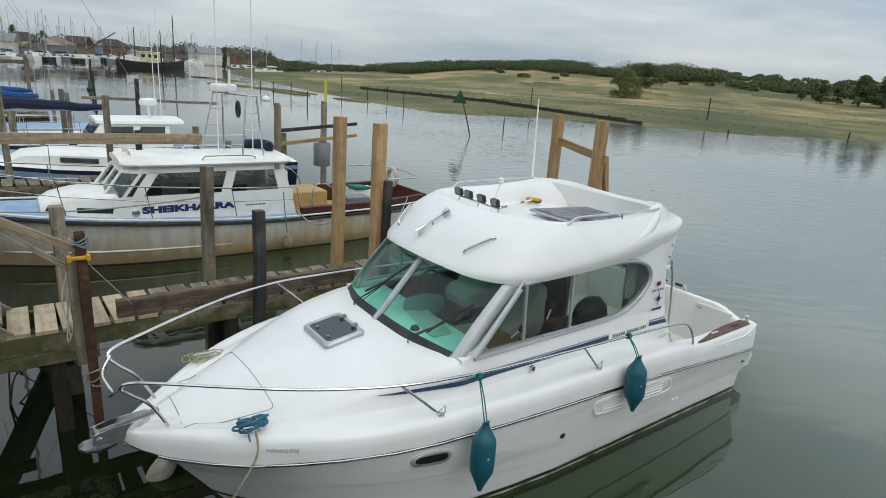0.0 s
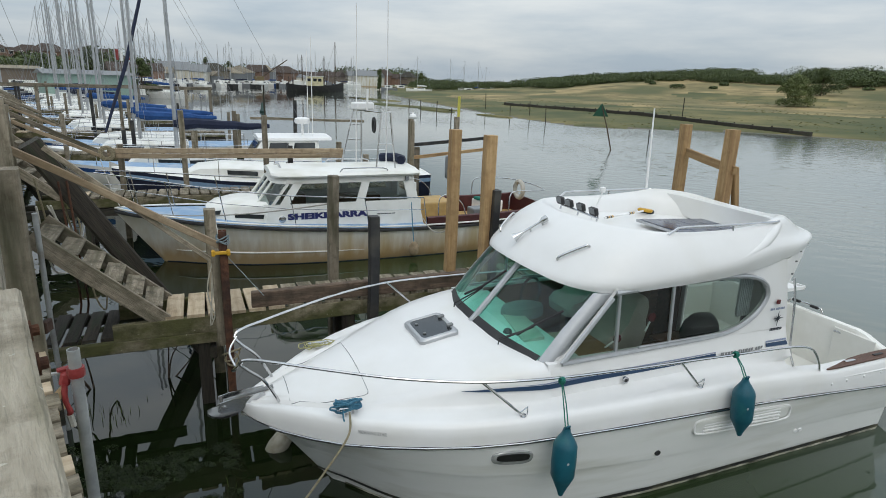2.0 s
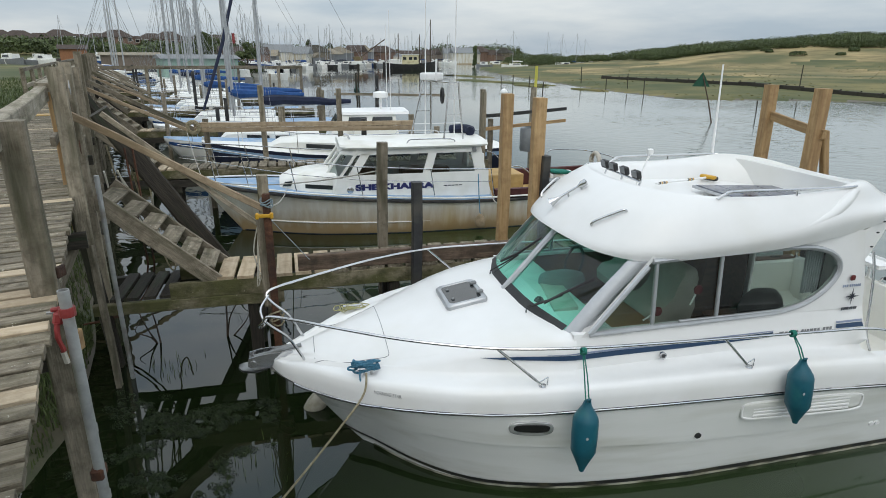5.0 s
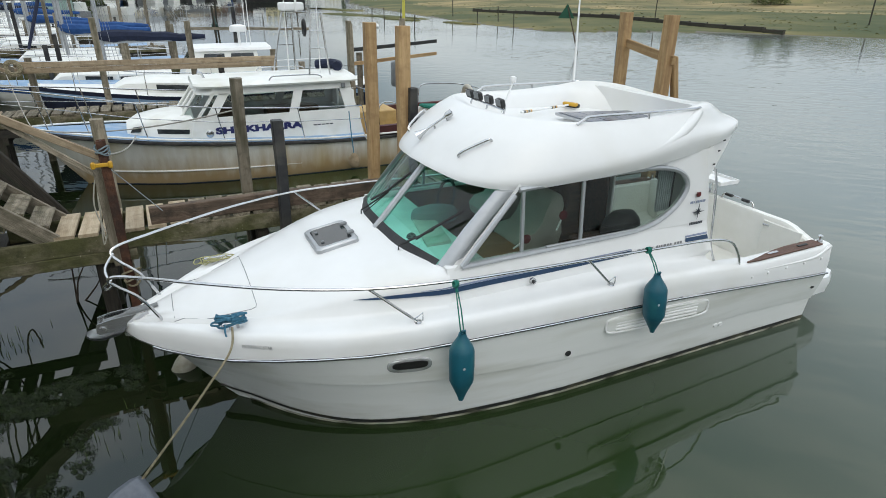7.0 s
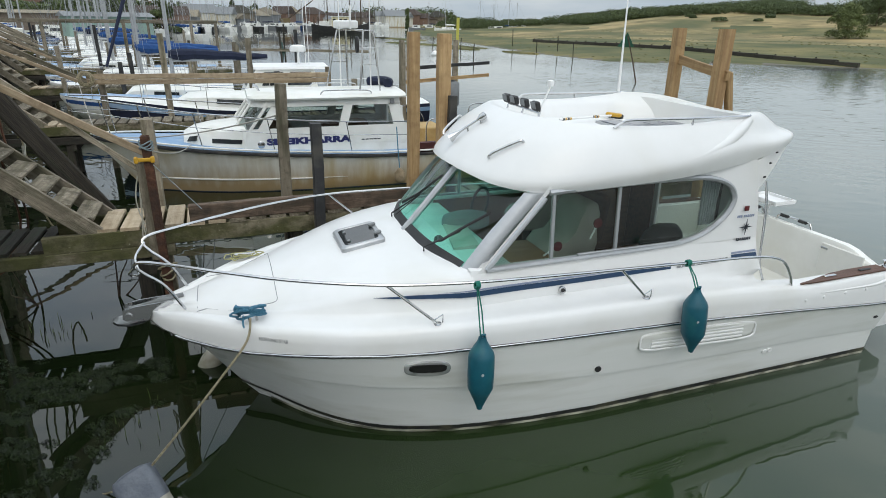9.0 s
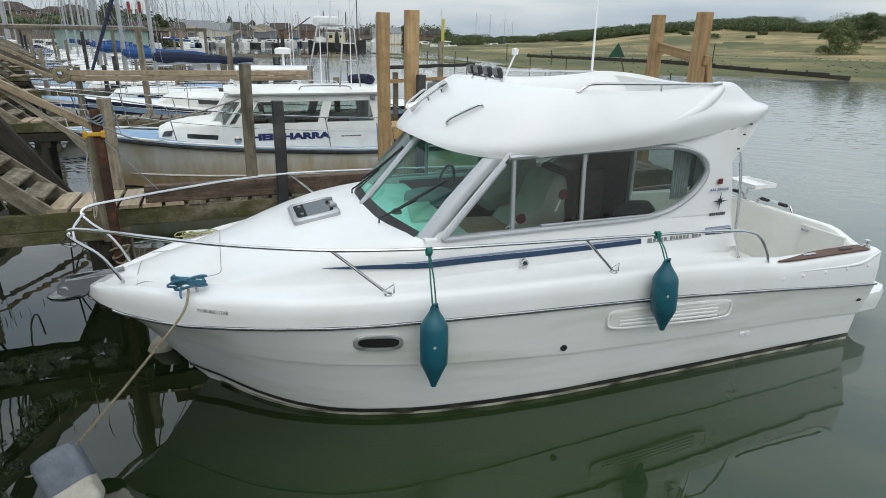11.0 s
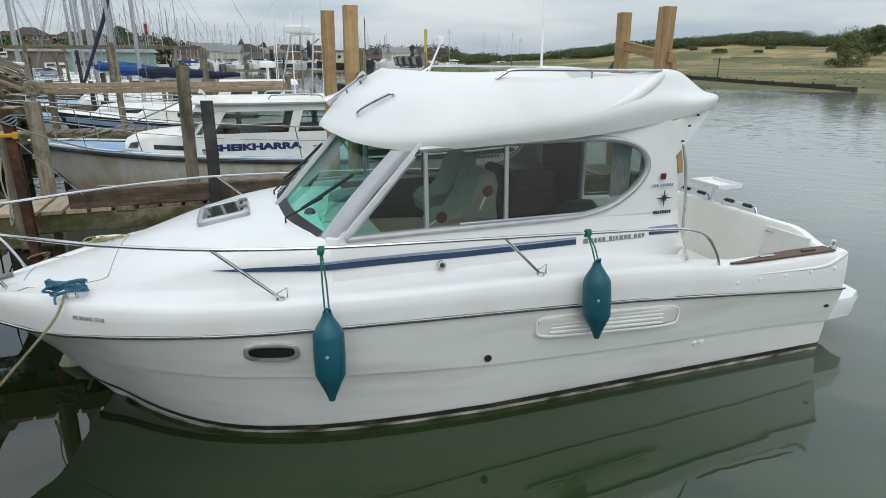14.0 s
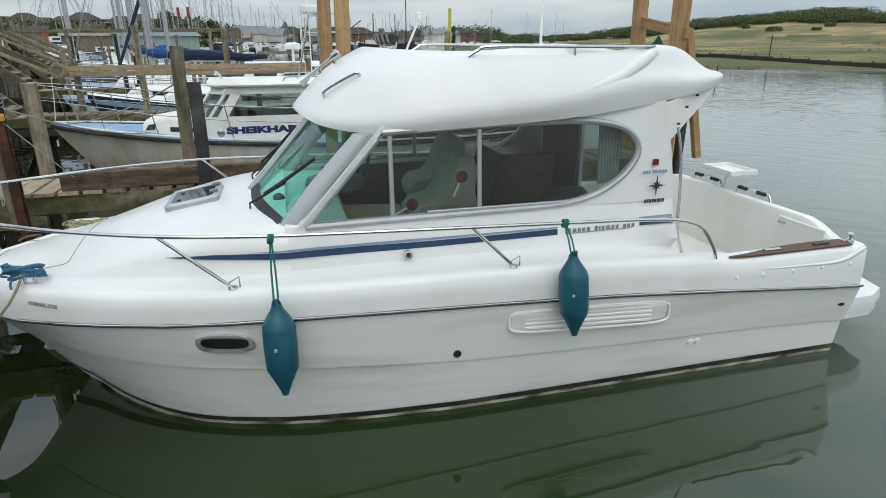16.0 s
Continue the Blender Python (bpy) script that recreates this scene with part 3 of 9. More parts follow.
# ---------------------------------------------------------------- the white motor cruiser
# lengths run aft from the bow (x), to starboard (y) and up (z)
gv = hermite([0, 0.1, 0.32, 0.75, 1.1, 1.73, 2.24, 3.3, 4.2, 5.8, 7.4], [0.0, 0.17, 0.37, 0.77, 1.01, 1.29, 1.39, 1.47, 1.485, 1.48, 1.46])
gz = hermite([0, 0.34, 0.75, 1.1, 1.73, 2.24, 4.2, 5.8, 6.1, 7.4], [1.06, 1.12, 1.16, 1.185, 1.21, 1.22, 1.21, 1.12, 1.085, 1.085])
rz = hermite([0, 0.15, 0.32, 0.6, 1.09, 1.73, 2.48, 3.32, 4.28, 5.37, 7.09, 7.4], [0.955, 0.93, 0.905, 0.917, 0.967, 1.0, 1.0, 0.985, 0.95, 0.885, 0.735, 0.715])
kv = hermite([0.45, 0.9, 1.32, 1.94, 2.75, 3.77, 4.96, 6.53, 7.45], [0.17, 0.62, 0.95, 1.23, 1.37, 1.405, 1.405, 1.385, 1.37])
kz = hermite([0.45, 0.9, 1.32, 1.94, 2.75, 3.77, 4.96, 6.53, 7.45], [0.62, 0.64, 0.64, 0.62, 0.57, 0.49, 0.44, 0.39, 0.33])
sz = hermite([0, 0.12, 0.3, 0.55, 0.8, 1.0, 1.6, 3.0, 7.4], [0.91, 0.86, 0.72, 0.40, 0.06, -0.15, -0.42, -0.5, -0.5])
wv = hermite([0.82, 0.9, 1.0, 1.11, 1.25, 1.46, 1.69, 2.0, 2.3, 2.6, 3.2, 3.5, 4.55, 5.8, 7.45], [0, 0.05, 0.165, 0.305, 0.47, 0.675, 0.845, 1.005, 1.105, 1.18, 1.26, 1.30, 1.31, 1.315, 1.33])
sv = hermite([0, 0.3, 0.6, 0.9, 1.3, 1.75, 2.3, 2.6, 5.6], [0.0, 0.16, 0.37, 0.56, 0.77, 0.94, 1.07, 1.12, 1.14])
zs = hermite([0, 0.3, 0.6, 0.9, 1.3, 1.75, 2.1, 2.5, 2.7], [1.06, 1.125, 1.165, 1.20, 1.29, 1.41, 1.48, 1.52, 1.53])
zc = hermite([0, 0.3, 0.6, 0.9, 1.3, 1.75, 2.1, 2.4, 2.7], [1.06, 1.14, 1.20, 1.26, 1.37, 1.495, 1.55, 1.575, 1.58])
STERN = 7.38


def mix(a, b, t):
    return tuple(x + (y - x) * t for x, y in zip(a, b))


def hull_half(u):
    """Half-breadths and heights of the hull at u, from keel to rubbing strake."""
    p0 = (0.0, sz(u))
    rub = (gv(u) + 0.02 * min(1, u / 0.3), rz(u))
    kn = (kv(u), kz(u)) if u > 0.45 else mix(p0, rub, 0.55)
    if u > 0.86:
        wl_ = (wv(u), 0.0)
        f = 0.12 / kn[1]
        bo = mix(wl_, kn, f)
        lo = (wl_[0] * 0.8, min(-0.18, 0.5 * p0[1]))
    else:
        f = max(0.0, (u - 0.5) / 0.36)
        wl_, bo, lo = mix(p0, kn, 0.4 - 0.34 * f), mix(p0, kn, 0.55 - 0.34 * f), mix(p0, kn, 0.2 - 0.18 * f)
    um = mix(kn, rub, 0.5)
    um = (um[0] + 0.012, um[1])
    return [p0, lo, wl_, bo, mix(bo, kn, 0.5), (kn[0] - 0.004, kn[1]), (kn[0] + 0.013, kn[1] + 0.003), um, rub]


stations = [0.0, 0.04, 0.1, 0.18, 0.3, 0.42, 0.55, 0.62, 0.7, 0.76, 0.82, 0.86, 0.9, 0.95, 1.0, 1.07, 1.15, 1.25, 1.35, 1.47, 1.6, 1.75, 1.9, 2.07, 2.25, 2.47, 2.7, 2.95, 3.2, 3.8, 4.5, 5.2, 5.9, 6.6, 7.1, STERN]
cruiser = thing("motor_cruiser", (3.7, 0, 0), "white glass-fibre cabin cruiser with navy stripe moored at a timber pier", "boat")
bm = bmesh.new()
for side in (-1, 1):
    rows = loft(bm, [[(u, side * v, z) for v, z in hull_half(u)] for u in stations])
ends = hull_half(STERN)
bm.faces.new([bm.verts.new((STERN, -v, z)) for v, z in ends] + [bm.verts.new((STERN, v, z)) for v, z in reversed(ends)])
tidy(bm)
hull = part("hull", bm, HULLW, cruiser, "off-white hull with a faint knuckle line and waterline scum", smooth=35)

for nm, lo, hi, off, material, lab in (("boot_stripe", 0.036, 0.084, 0.005, BOOT, "black boot stripe"), ("waterline_stain", -0.03, 0.036, 0.003, mat("scum_line", (0.40, 0.37, 0.27), (0.6, 0.58, 0.49), rough=0.7, scale=3, stretch=(1.5, 1, 4), stain=(0.05, 0.05, 0.03), stain_at=0.55, big=2.2, bump=0.2), "brown scum line")):
    bm = bmesh.new()
    for side in (-1, 1):
        rows = []
        for u in [0.70, 0.74, 0.78, 0.82, 0.86, 0.9, 0.95, 1.0, 1.07, 1.15, 1.25, 1.35, 1.47, 1.6, 1.75, 1.9, 2.07, 2.25, 2.47, 2.7, 2.95, 3.2, 3.8, 4.5, 5.2, 5.9, 6.6, 7.1, STERN + 0.002]:
            h_ = hull_half(min(u, STERN))
            up_ = 0.11 * max(0.0, (1.9 - u) / 1.1) ** 1.6 if nm == "boot_stripe" else 0.0
            if nm != "boot_stripe" and u < 0.94:
                continue
            rows.append([(u, side * (float(np.interp(z + up_, [q[1] for q in h_], [q[0] for q in h_])) + off), z + up_) for z in (lo, (lo + hi) / 2, hi)])
        loft(bm, rows)
    part(nm, bm, material, hull, lab)


# rubbing strake
path = [(u, -(gv(u) + 0.024 * min(1, u / 0.3) + 0.006), rz(u)) for u in [STERN, 7, 6, 5, 4, 3.3, 2.7, 2.2, 1.8, 1.4, 1.1, 0.8, 0.55, 0.42, 0.3, 0.22]]
for side in (-1, 1):
    part("rubbing_strake", tube(bmesh.new(), [(x, -side * y, z) for x, y, z in path], 0.012, 6), DARKRUB, hull, "thin black rubbing strake", smooth=True)
    part("strake_bead", tube(bmesh.new(), [(x, -side * (y - 0.007), z + 0.007) for x, y, z in path], 0.0085, 6), STEEL, hull, "bright steel bead along the strake", smooth=True)


def deck_half(u):
    g, z = gv(u), gz(u)
    k = min(1, u / 0.3)
    r = (g + 0.02 * k, rz(u) + 0.012)
    s, a, c = min(sv(u), g * 0.93), zs(u), zc(u)
    d = min(s + 0.10 * k, g - 0.10 * k)
    return [r, (g + 0.022 * k, rz(u) + (z - rz(u)) * 0.45), (g + 0.008 * k, z - 0.045), (g - 0.018 * k, z - 0.012), (g - 0.05 * k, z), (g - 0.11 * k, z - 0.004), (d, z - 0.012), (d - 0.035 * k, z + 0.02 * k),
            (s + 0.045 * k, z + (a - z) * 0.6), (s + 0.01 * k, a - 0.035 * k), (s - 0.035 * k, a - 0.004), (s * 0.8, a + (c - a) * 0.35), (s * 0.5, a + (c - a) * 0.72), (s * 0.25, a + (c - a) * 0.93), (0, c)]


bm = bmesh.new()
for side in (-1, 1):
    loft(bm, [[(u, side * v, z) for v, z in deck_half(u)] for u in [0.0, 0.05, 0.12, 0.2, 0.3, 0.45, 0.6, 0.75, 0.9, 1.1, 1.3, 1.55, 1.75, 2.0, 2.12, 2.25, 2.35, 2.45, 2.55, 2.62]])
tidy(bm)
part("deck_moulding", bm, GEL, cruiser, "glossy white foredeck moulding", smooth=50)


def side_half(u):
    p = deck_half(u)[:8]
    t = max(0, min(1, (u - 5.2) / 0.4))
    f = max(0, min(1, (3.1 - u) / 0.5))
    return p + [(1.175 + 0.1 * t + 0.008 * f, 1.24), (1.15 + 0.03 * t + 0.006 * f, 1.42), (1.125 + 0.02 * t - 0.012 * f, 1.535), (1.05, 1.54), (1.04, 0.75)]


bm = bmesh.new()
for side in (-1, 1):
    loft(bm, [[(u, side * v, z) for v, z in side_half(u)] for u in [2.6, 2.75, 3.0, 3.5, 4.0, 4.5, 5.0, 5.2, 5.35, 5.5, 5.62]])
tidy(bm)
part("cabin_lower_side", bm, GEL, cruiser, smooth=50)

# upper cabin side with the long tapering window
WIN = [(2.74, 1.535), (3.2, 1.54), (3.8, 1.545), (4.4, 1.55), (4.72, 1.565), (4.95, 1.62), (5.14, 1.73), (5.25, 1.85), (5.28, 1.95), (5.24, 2.04), (5.14, 2.11), (4.98, 2.155), (4.75, 2.175), (4.3, 2.175), (3.8, 2.165), (3.30, 2.15)]


def cab_v(u, z):
    """Half-breadth of the cabin side at a height."""
    return 1.125 - 0.035 * (z - 1.53) / 0.62 + 0.02 * max(0, (u - 4.8) / 0.8)


OUT = [(2.66, 1.51), (3.2, 1.53), (3.8, 1.53), (4.4, 1.53), (4.9, 1.53), (5.3, 1.53), (5.62, 1.53), (5.6, 1.75), (5.57, 1.95), (5.52, 2.15), (5.5, 2.30), (5.2, 2.30), (4.75, 2.26), (4.3, 2.24), (3.8, 2.22), (3.3, 2.20)]
for side in (-1, 1):
    bm = bmesh.new()
    for inset in (0.0, 0.05):
        loft(bm, [[(u, side * (cab_v(u, z) - inset), z) for u, z in row + row[:1]] for row in (WIN, OUT)])
    loft(bm, [[(u, side * (cab_v(u, z) - i), z) for u, z in WIN + WIN[:1]] for i in (0.0, 0.05)])
    tidy(bm)
    part("cabin_side", bm, GEL, cruiser, smooth=30)

for side in (-1, 1):
    bm = bmesh.new()
    tube(bm, [(p.x, side * (cab_v(p.x, p.y) + 0.003), p.y) for p in spline([(a, b, 0) for a, b in WIN], 3)], 0.026, 8)
    tube(bm, [(a, side * (cab_v(a, b) + 0.003), b) for a, b in ((3.262, 2.108), WIN[0])], 0.026, 8)
    frame_ = part("window_frame", bm, ALU, cruiser, "silver window frame", smooth=True)
    cuts = [(2.8, 3.33), (3.37, 3.98), (4.02, 5.27)]
    loop = spline([(a, b, 0) for a, b in WIN], 4, True)
    for a, b in cuts:
        low = sorted([(p.x, p.y) for p in loop if p.y < 1.86 and not (p.x < 3.3 and p.y > 1.6)])
        high = sorted([(p.x, p.y) for p in loop if p.y >= 1.86 or (p.x < 3.3 and p.y > 1.6)])
        high = [(2.74, 1.54)] + high
        rows = []
        for u in np.linspace(a, b, 12):
            z0, z1 = np.interp(u, [q[0] for q in low], [q[1] for q in low]), np.interp(u, [q[0] for q in high], [q[1] for q in high])
            rows.append([(u, side * (cab_v(u, z) - 0.02), z) for z in np.linspace(z0, max(z1, z0 + 0.002), 3)])
        bm = bmesh.new()
        loft(bm, rows)
        pane = part("window_pane", bm, SIDEG, frame_)
        pane.visible_shadow = False
    for u in (3.35, 4.0):
        bm = bmesh.new()
        box(bm, (u, side * (cab_v(u, 1.85) - 0.008), 1.855), (0.034, 0.03, 0.61), (side * 3.2, 0, 0), 0.006)
        part("window_divider", bm, ALU, frame_)
    bm = bmesh.new()
    box(bm, (4.15, side * (cab_v(4, 1.57) + 0.01), 1.575), (1.1, 0.03, 0.022), None, 0.005)
    part("sliding_track", bm, ALU, frame_)

# windscreen: two raked panes, centre mullion, broad silver corner pillars
SC = [(2.355, 0.0, 1.56), (2.39, 0.5, 1.545), (2.54, 0.99, 1.50)]
ST = [(2.98, 0.0, 2.24), (3.03, 0.52, 2.21), (3.16, 1.0, 2.15)]
screen = part("windscreen_frame", tube(bmesh.new(), [(2.345, 0, 1.555), (2.66, 0, 1.905), (2.97, 0, 2.25)], 0.036, 8), ALU, cruiser, "silver windscreen frame", smooth=True)
for side in (-1, 1):
    bm = bmesh.new()
    a = [spline([(x, side * y, z) for x, y, z in row], 5) for row in (SC, ST)]
    loft(bm, [[p.lerp(q, t) for p, q in zip(*a)] for t in np.linspace(0, 1, 5)])
    g = part("windscreen_pane", bm, SCREEN, screen, "teal-tinted windscreen", smooth=True)
    g.visible_shadow = False
    bm = bmesh.new()
    q0, q1 = Vector((2.560, side * 1.03, 1.46)), Vector((3.165, side * 1.035, 2.14))
    loft(bm, [[q + Vector(d) for d in ((-0.05, side * -0.04, 0.0), (-0.02, side * 0.012, 0.0), (0.05, side * 0.042, 0.0), (0.13, side * 0.04, 0.0), (0.15, side * 0.01, 0.0), (0.11, side * -0.03, 0.0))] for q in (q0, q0.lerp(q1, 0.5) + Vector((-0.012, 0, 0.012)), q1)], wrap=True, cap=True)
    part("corner_pillar", bm, ALU, screen, smooth=50)
    bm = bmesh.new()
    loft(bm, [[p + Vector((-0.012, 0, 0.012)), p + Vector((0.055, 0, 0.072))] for p in spline([(x, side * y, z) for x, y, z in SC], 5)])
    part("black_seal", bm, DARKRUB, screen)
    # wiper
    bm = bmesh.new()
    foot = Vector((2.36, -0.60, 1.555)) if side < 0 else Vector((2.345, 0.44, 1.56))
    tip = Vector((2.855, -0.93, 1.955)) if side < 0 else Vector((2.77, 0.05, 2.055))
    mid = foot.lerp(tip, 0.55)
    tube(bm, [foot, foot + Vector((0.0, 0, 0.04)), mid], 0.008, 6)
    tube(bm, [foot + Vector((0.03, side * -0.05, 0.035)), mid], 0.005, 6)
    part("wiper_arm", bm, DARKRUB, screen)
    bm = bmesh.new()
    tube(bm, [mid.lerp(foot, 0.52) + Vector((-0.015, side * 0.045, 0.03)), mid + Vector((-0.01, 0, 0.015)), tip + Vector((-0.01, 0, 0.012))], 0.013, 6)
    part("wiper_blade", bm, DARKRUB, screen)

# moulded roof with a sunk well and a raised coaming aft
R0 = [(2.82, 0, 2.25), (2.88, 0.4, 2.23), (3.02, 0.76, 2.19), (3.34, 0.99, 2.16), (3.9, 1.06, 2.19), (4.6, 1.07, 2.22), (5.2, 1.04, 2.27), (5.72, 0.95, 2.33), (6.1, 0.74, 2.40), (6.27, 0.4, 2.42), (6.3, 0, 2.42)]
R1 = [(2.74, 0, 2.23), (2.80, 0.42, 2.205), (2.95, 0.82, 2.165), (3.3, 1.06, 2.135), (3.9, 1.145, 2.165), (4.6, 1.155, 2.20), (5.2, 1.12, 2.26), (5.76, 1.03, 2.335), (6.2, 0.8, 2.40), (6.36, 0.4, 2.43), (6.39, 0, 2.43)]
R2 = [(2.79, 0, 2.30), (2.85, 0.43, 2.28), (3.0, 0.84, 2.25), (3.34, 1.09, 2.24), (3.9, 1.185, 2.28), (4.6, 1.20, 2.34), (5.2, 1.155, 2.43), (5.76, 1.04, 2.44), (6.2, 0.81, 2.465), (6.36, 0.4, 2.48), (6.39, 0, 2.48)]
R3 = [(3.02, 0, 2.52), (3.06, 0.38, 2.51), (3.2, 0.73, 2.50), (3.46, 0.98, 2.49), (3.95, 1.09, 2.49), (4.6, 1.115, 2.50), (5.2, 1.08, 2.56), (5.66, 0.98, 2.53), (6.08, 0.75, 2.51), (6.24, 0.38, 2.51), (6.27, 0, 2.51)]
R4 = [(3.30, 0, 2.675), (3.33, 0.3, 2.675), (3.42, 0.6, 2.67), (3.64, 0.84, 2.655), (4.02, 0.97, 2.635), (4.6, 1.01, 2.625), (5.15, 1.01, 2.655), (5.5, 0.95, 2.685), (5.85, 0.72, 2.66), (6.06, 0.36, 2.60), (6.1, 0, 2.585)]
R5 = [(3.37, 0, 2.69), (3.40, 0.28, 2.69), (3.48, 0.56, 2.685), (3.68, 0.79, 2.665), (4.04, 0.92, 2.645), (4.6, 0.955, 2.635), (5.13, 0.955, 2.665), (5.43, 0.89, 2.70), (5.76, 0.67, 2.675), (5.97, 0.33, 2.61), (6.0, 0, 2.595)]
R6 = [(3.52, 0, 2.63), (3.54, 0.26, 2.63), (3.60, 0.52, 2.625), (3.76, 0.72, 2.61), (4.08, 0.85, 2.59), (4.6, 0.88, 2.57), (5.1, 0.88, 2.56), (5.36, 0.82, 2.55), (5.66, 0.62, 2.52), (5.87, 0.3, 2.49), (5.9, 0, 2.48)]
R7 = [(3.62, 0, 2.50), (3.63, 0.25, 2.50), (3.68, 0.5, 2.49), (3.82, 0.68, 2.48), (4.1, 0.81, 2.46), (4.6, 0.84, 2.44), (5.08, 0.84, 2.42), (5.32, 0.78, 2.40), (5.6, 0.6, 2.38), (5.8, 0.28, 2.37), (5.83, 0, 2.37)]
half = [spline(r, 4) for r in (R0, R1, R2, R3, R4, R5, R6, R7)]
across = []
for col in zip(*half):
    s = [col[0]] + spline(col[1:6], 4) + [col[6], col[7]]
    across.append(s)
bm = bmesh.new()
for side in (-1, 1):
    vs = loft(bm, [[Vector((p.x, side * p.y, p.z)) for p in s] for s in across])
    # well floor
    loft(bm, [[Vector((s[-1].x, side * s[-1].y * f, s[-1].z)) for f in (1, 0.5, 0)] for s in across])
    loft(bm, [[Vector((s[0].x, side * s[0].y * f, s[0].z + 0.02 * (1 - f))) for f in (1, 0.5, 0)] for s in across])
tidy(bm)
roof = part("roof_moulding", bm, GEL, cruiser, "glossy white moulded roof with a sunk well", smooth=60)

# upright coaming across the aft end of the well
bm = bmesh.new()
cv = spline([(5.46, -0.94, 2.672), (5.60, -0.70, 2.665), (5.69, -0.35, 2.645), (5.72, 0.0, 2.64), (5.69, 0.35, 2.645), (5.60, 0.70, 2.665), (5.46, 0.94, 2.672)], 5)
loft(bm, [[(p.x, p.y * 0.985, p.z - 0.27), (p.x, p.y * 0.985, p.z - 0.012), (p.x + 0.014, p.y * 0.99, p.z), (p.x + 0.06, p.y, p.z + 0.002), (p.x + 0.10, p.y * 1.01, p.z - 0.02), (p.x + 0.22, p.y * 0.98, p.z - 0.12)] for p in cv], wrap=True, cap=True)
part("aft_coaming", bm, GEL, roof, smooth=35)

# overhang bracket under the roof's tail
for side in (-1, 1):
    bm = bmesh.new()
    loft(bm, [[(x, side * (y + o), z) for x, y, z in ((5.45, 1.08, 2.27), (5.6, 1.06, 2.31), (6.18, 0.79, 2.42), (6.07, 0.86, 2.33), (5.92, 0.94, 2.235), (5.76, 1.02, 2.14), (5.64, 1.075, 2.06), (5.56, 1.09, 1.99), (5.46, 1.09, 2.1))] for o in (0.012, -0.12)], wrap=True, cap=True)
    rb_ = part("roof_bracket", bm, GEL, cruiser, smooth=40)
    for x, y, z in ((5.86, 0.955, 2.32), (5.72, 1.03, 2.24), (5.63, 1.075, 2.12)):
        part("drain_stud", box(bmesh.new(), (x, side * (y + 0.016), z), (0.03, 0.012, 0.016), None, 0.004), DARKRUB, rb_)
    # moulded ridge sweeping up to the tail of the roof
    bm = bmesh.new()
    ridge = spline([(3.9, 1.19, 2.30), (4.3, 1.196, 2.33), (4.7, 1.185, 2.38), (5.05, 1.14, 2.48), (5.25, 1.09, 2.58), (5.42, 1.00, 2.66)], 6)
    tube(bm, [(p.x, side * (p.y - 0.042), p.z - 0.012) for p in ridge], [0.012 + 0.046 * math.sin(math.pi * min(1, 0.06 + 0.62 * k / (len(ridge) - 1))) for k in range(len(ridge))], 10)
    part("roof_ridge", bm, GEL, roof, smooth=60)

# cockpit
def bulwark(u):
    g, z = gv(u), gz(u)
    return [(g + 0.02, rz(u) + 0.012), (g + 0.022, rz(u) + (z - rz(u)) * 0.45), (g + 0.008, z - 0.045), (g - 0.02, z - 0.008), (g - 0.05, z), (g - 0.16, z), (g - 0.19, z - 0.03), (g - 0.22, 0.62), (g - 0.30, 0.56), (0.0, 0.56)]


bm = bmesh.new()
for side in (-1, 1):
    loft(bm, [[(u, side * v, z) for v, z in bulwark(u)[5:]] for u in [5.62, 5.8, 6.1, 6.5, 6.9, 7.1, 7.25, STERN - 0.02]])
    part("gunwale_moulding", loft(g_ := bmesh.new(), [[(u, side * v, z) for v, z in bulwark(u)[:6]] for u in [5.60, 5.8, 6.1, 6.5, 6.9, 7.1, 7.25, STERN - 0.02]]) and g_, GEL, cruiser, smooth=50)
loft(bm, [[(u, y, min(z, 0.9) + max(0.0, z - 0.9) * (1 - 0.40 * float(smooth01(np.array((abs(y) - 0.95) / 0.42))))) for u, z in ((7.16, 0.56), (7.17, 1.17), (7.19, 1.20), (7.27, 1.20), (7.32, 1.15), (STERN + 0.004, 0.72))] for y in np.linspace(-1.42, 1.42, 25)], cap=True)
tidy(bm)
cockpit = part("cockpit_moulding", bm, CREAM, cruiser, "cream cockpit moulding with a transom door", smooth=40)
bm = bmesh.new()
box(bm, (7.152, -0.97, 0.88), (0.02, 0.52, 0.55), None, 0.008)
part("transom_door", bm, CREAM, cockpit)
bm = bmesh.new()
box(bm, (7.138, -0.76, 1.10), (0.012, 0.09, 0.025), None, 0.004)
part("door_latch", bm, STEEL, cockpit)
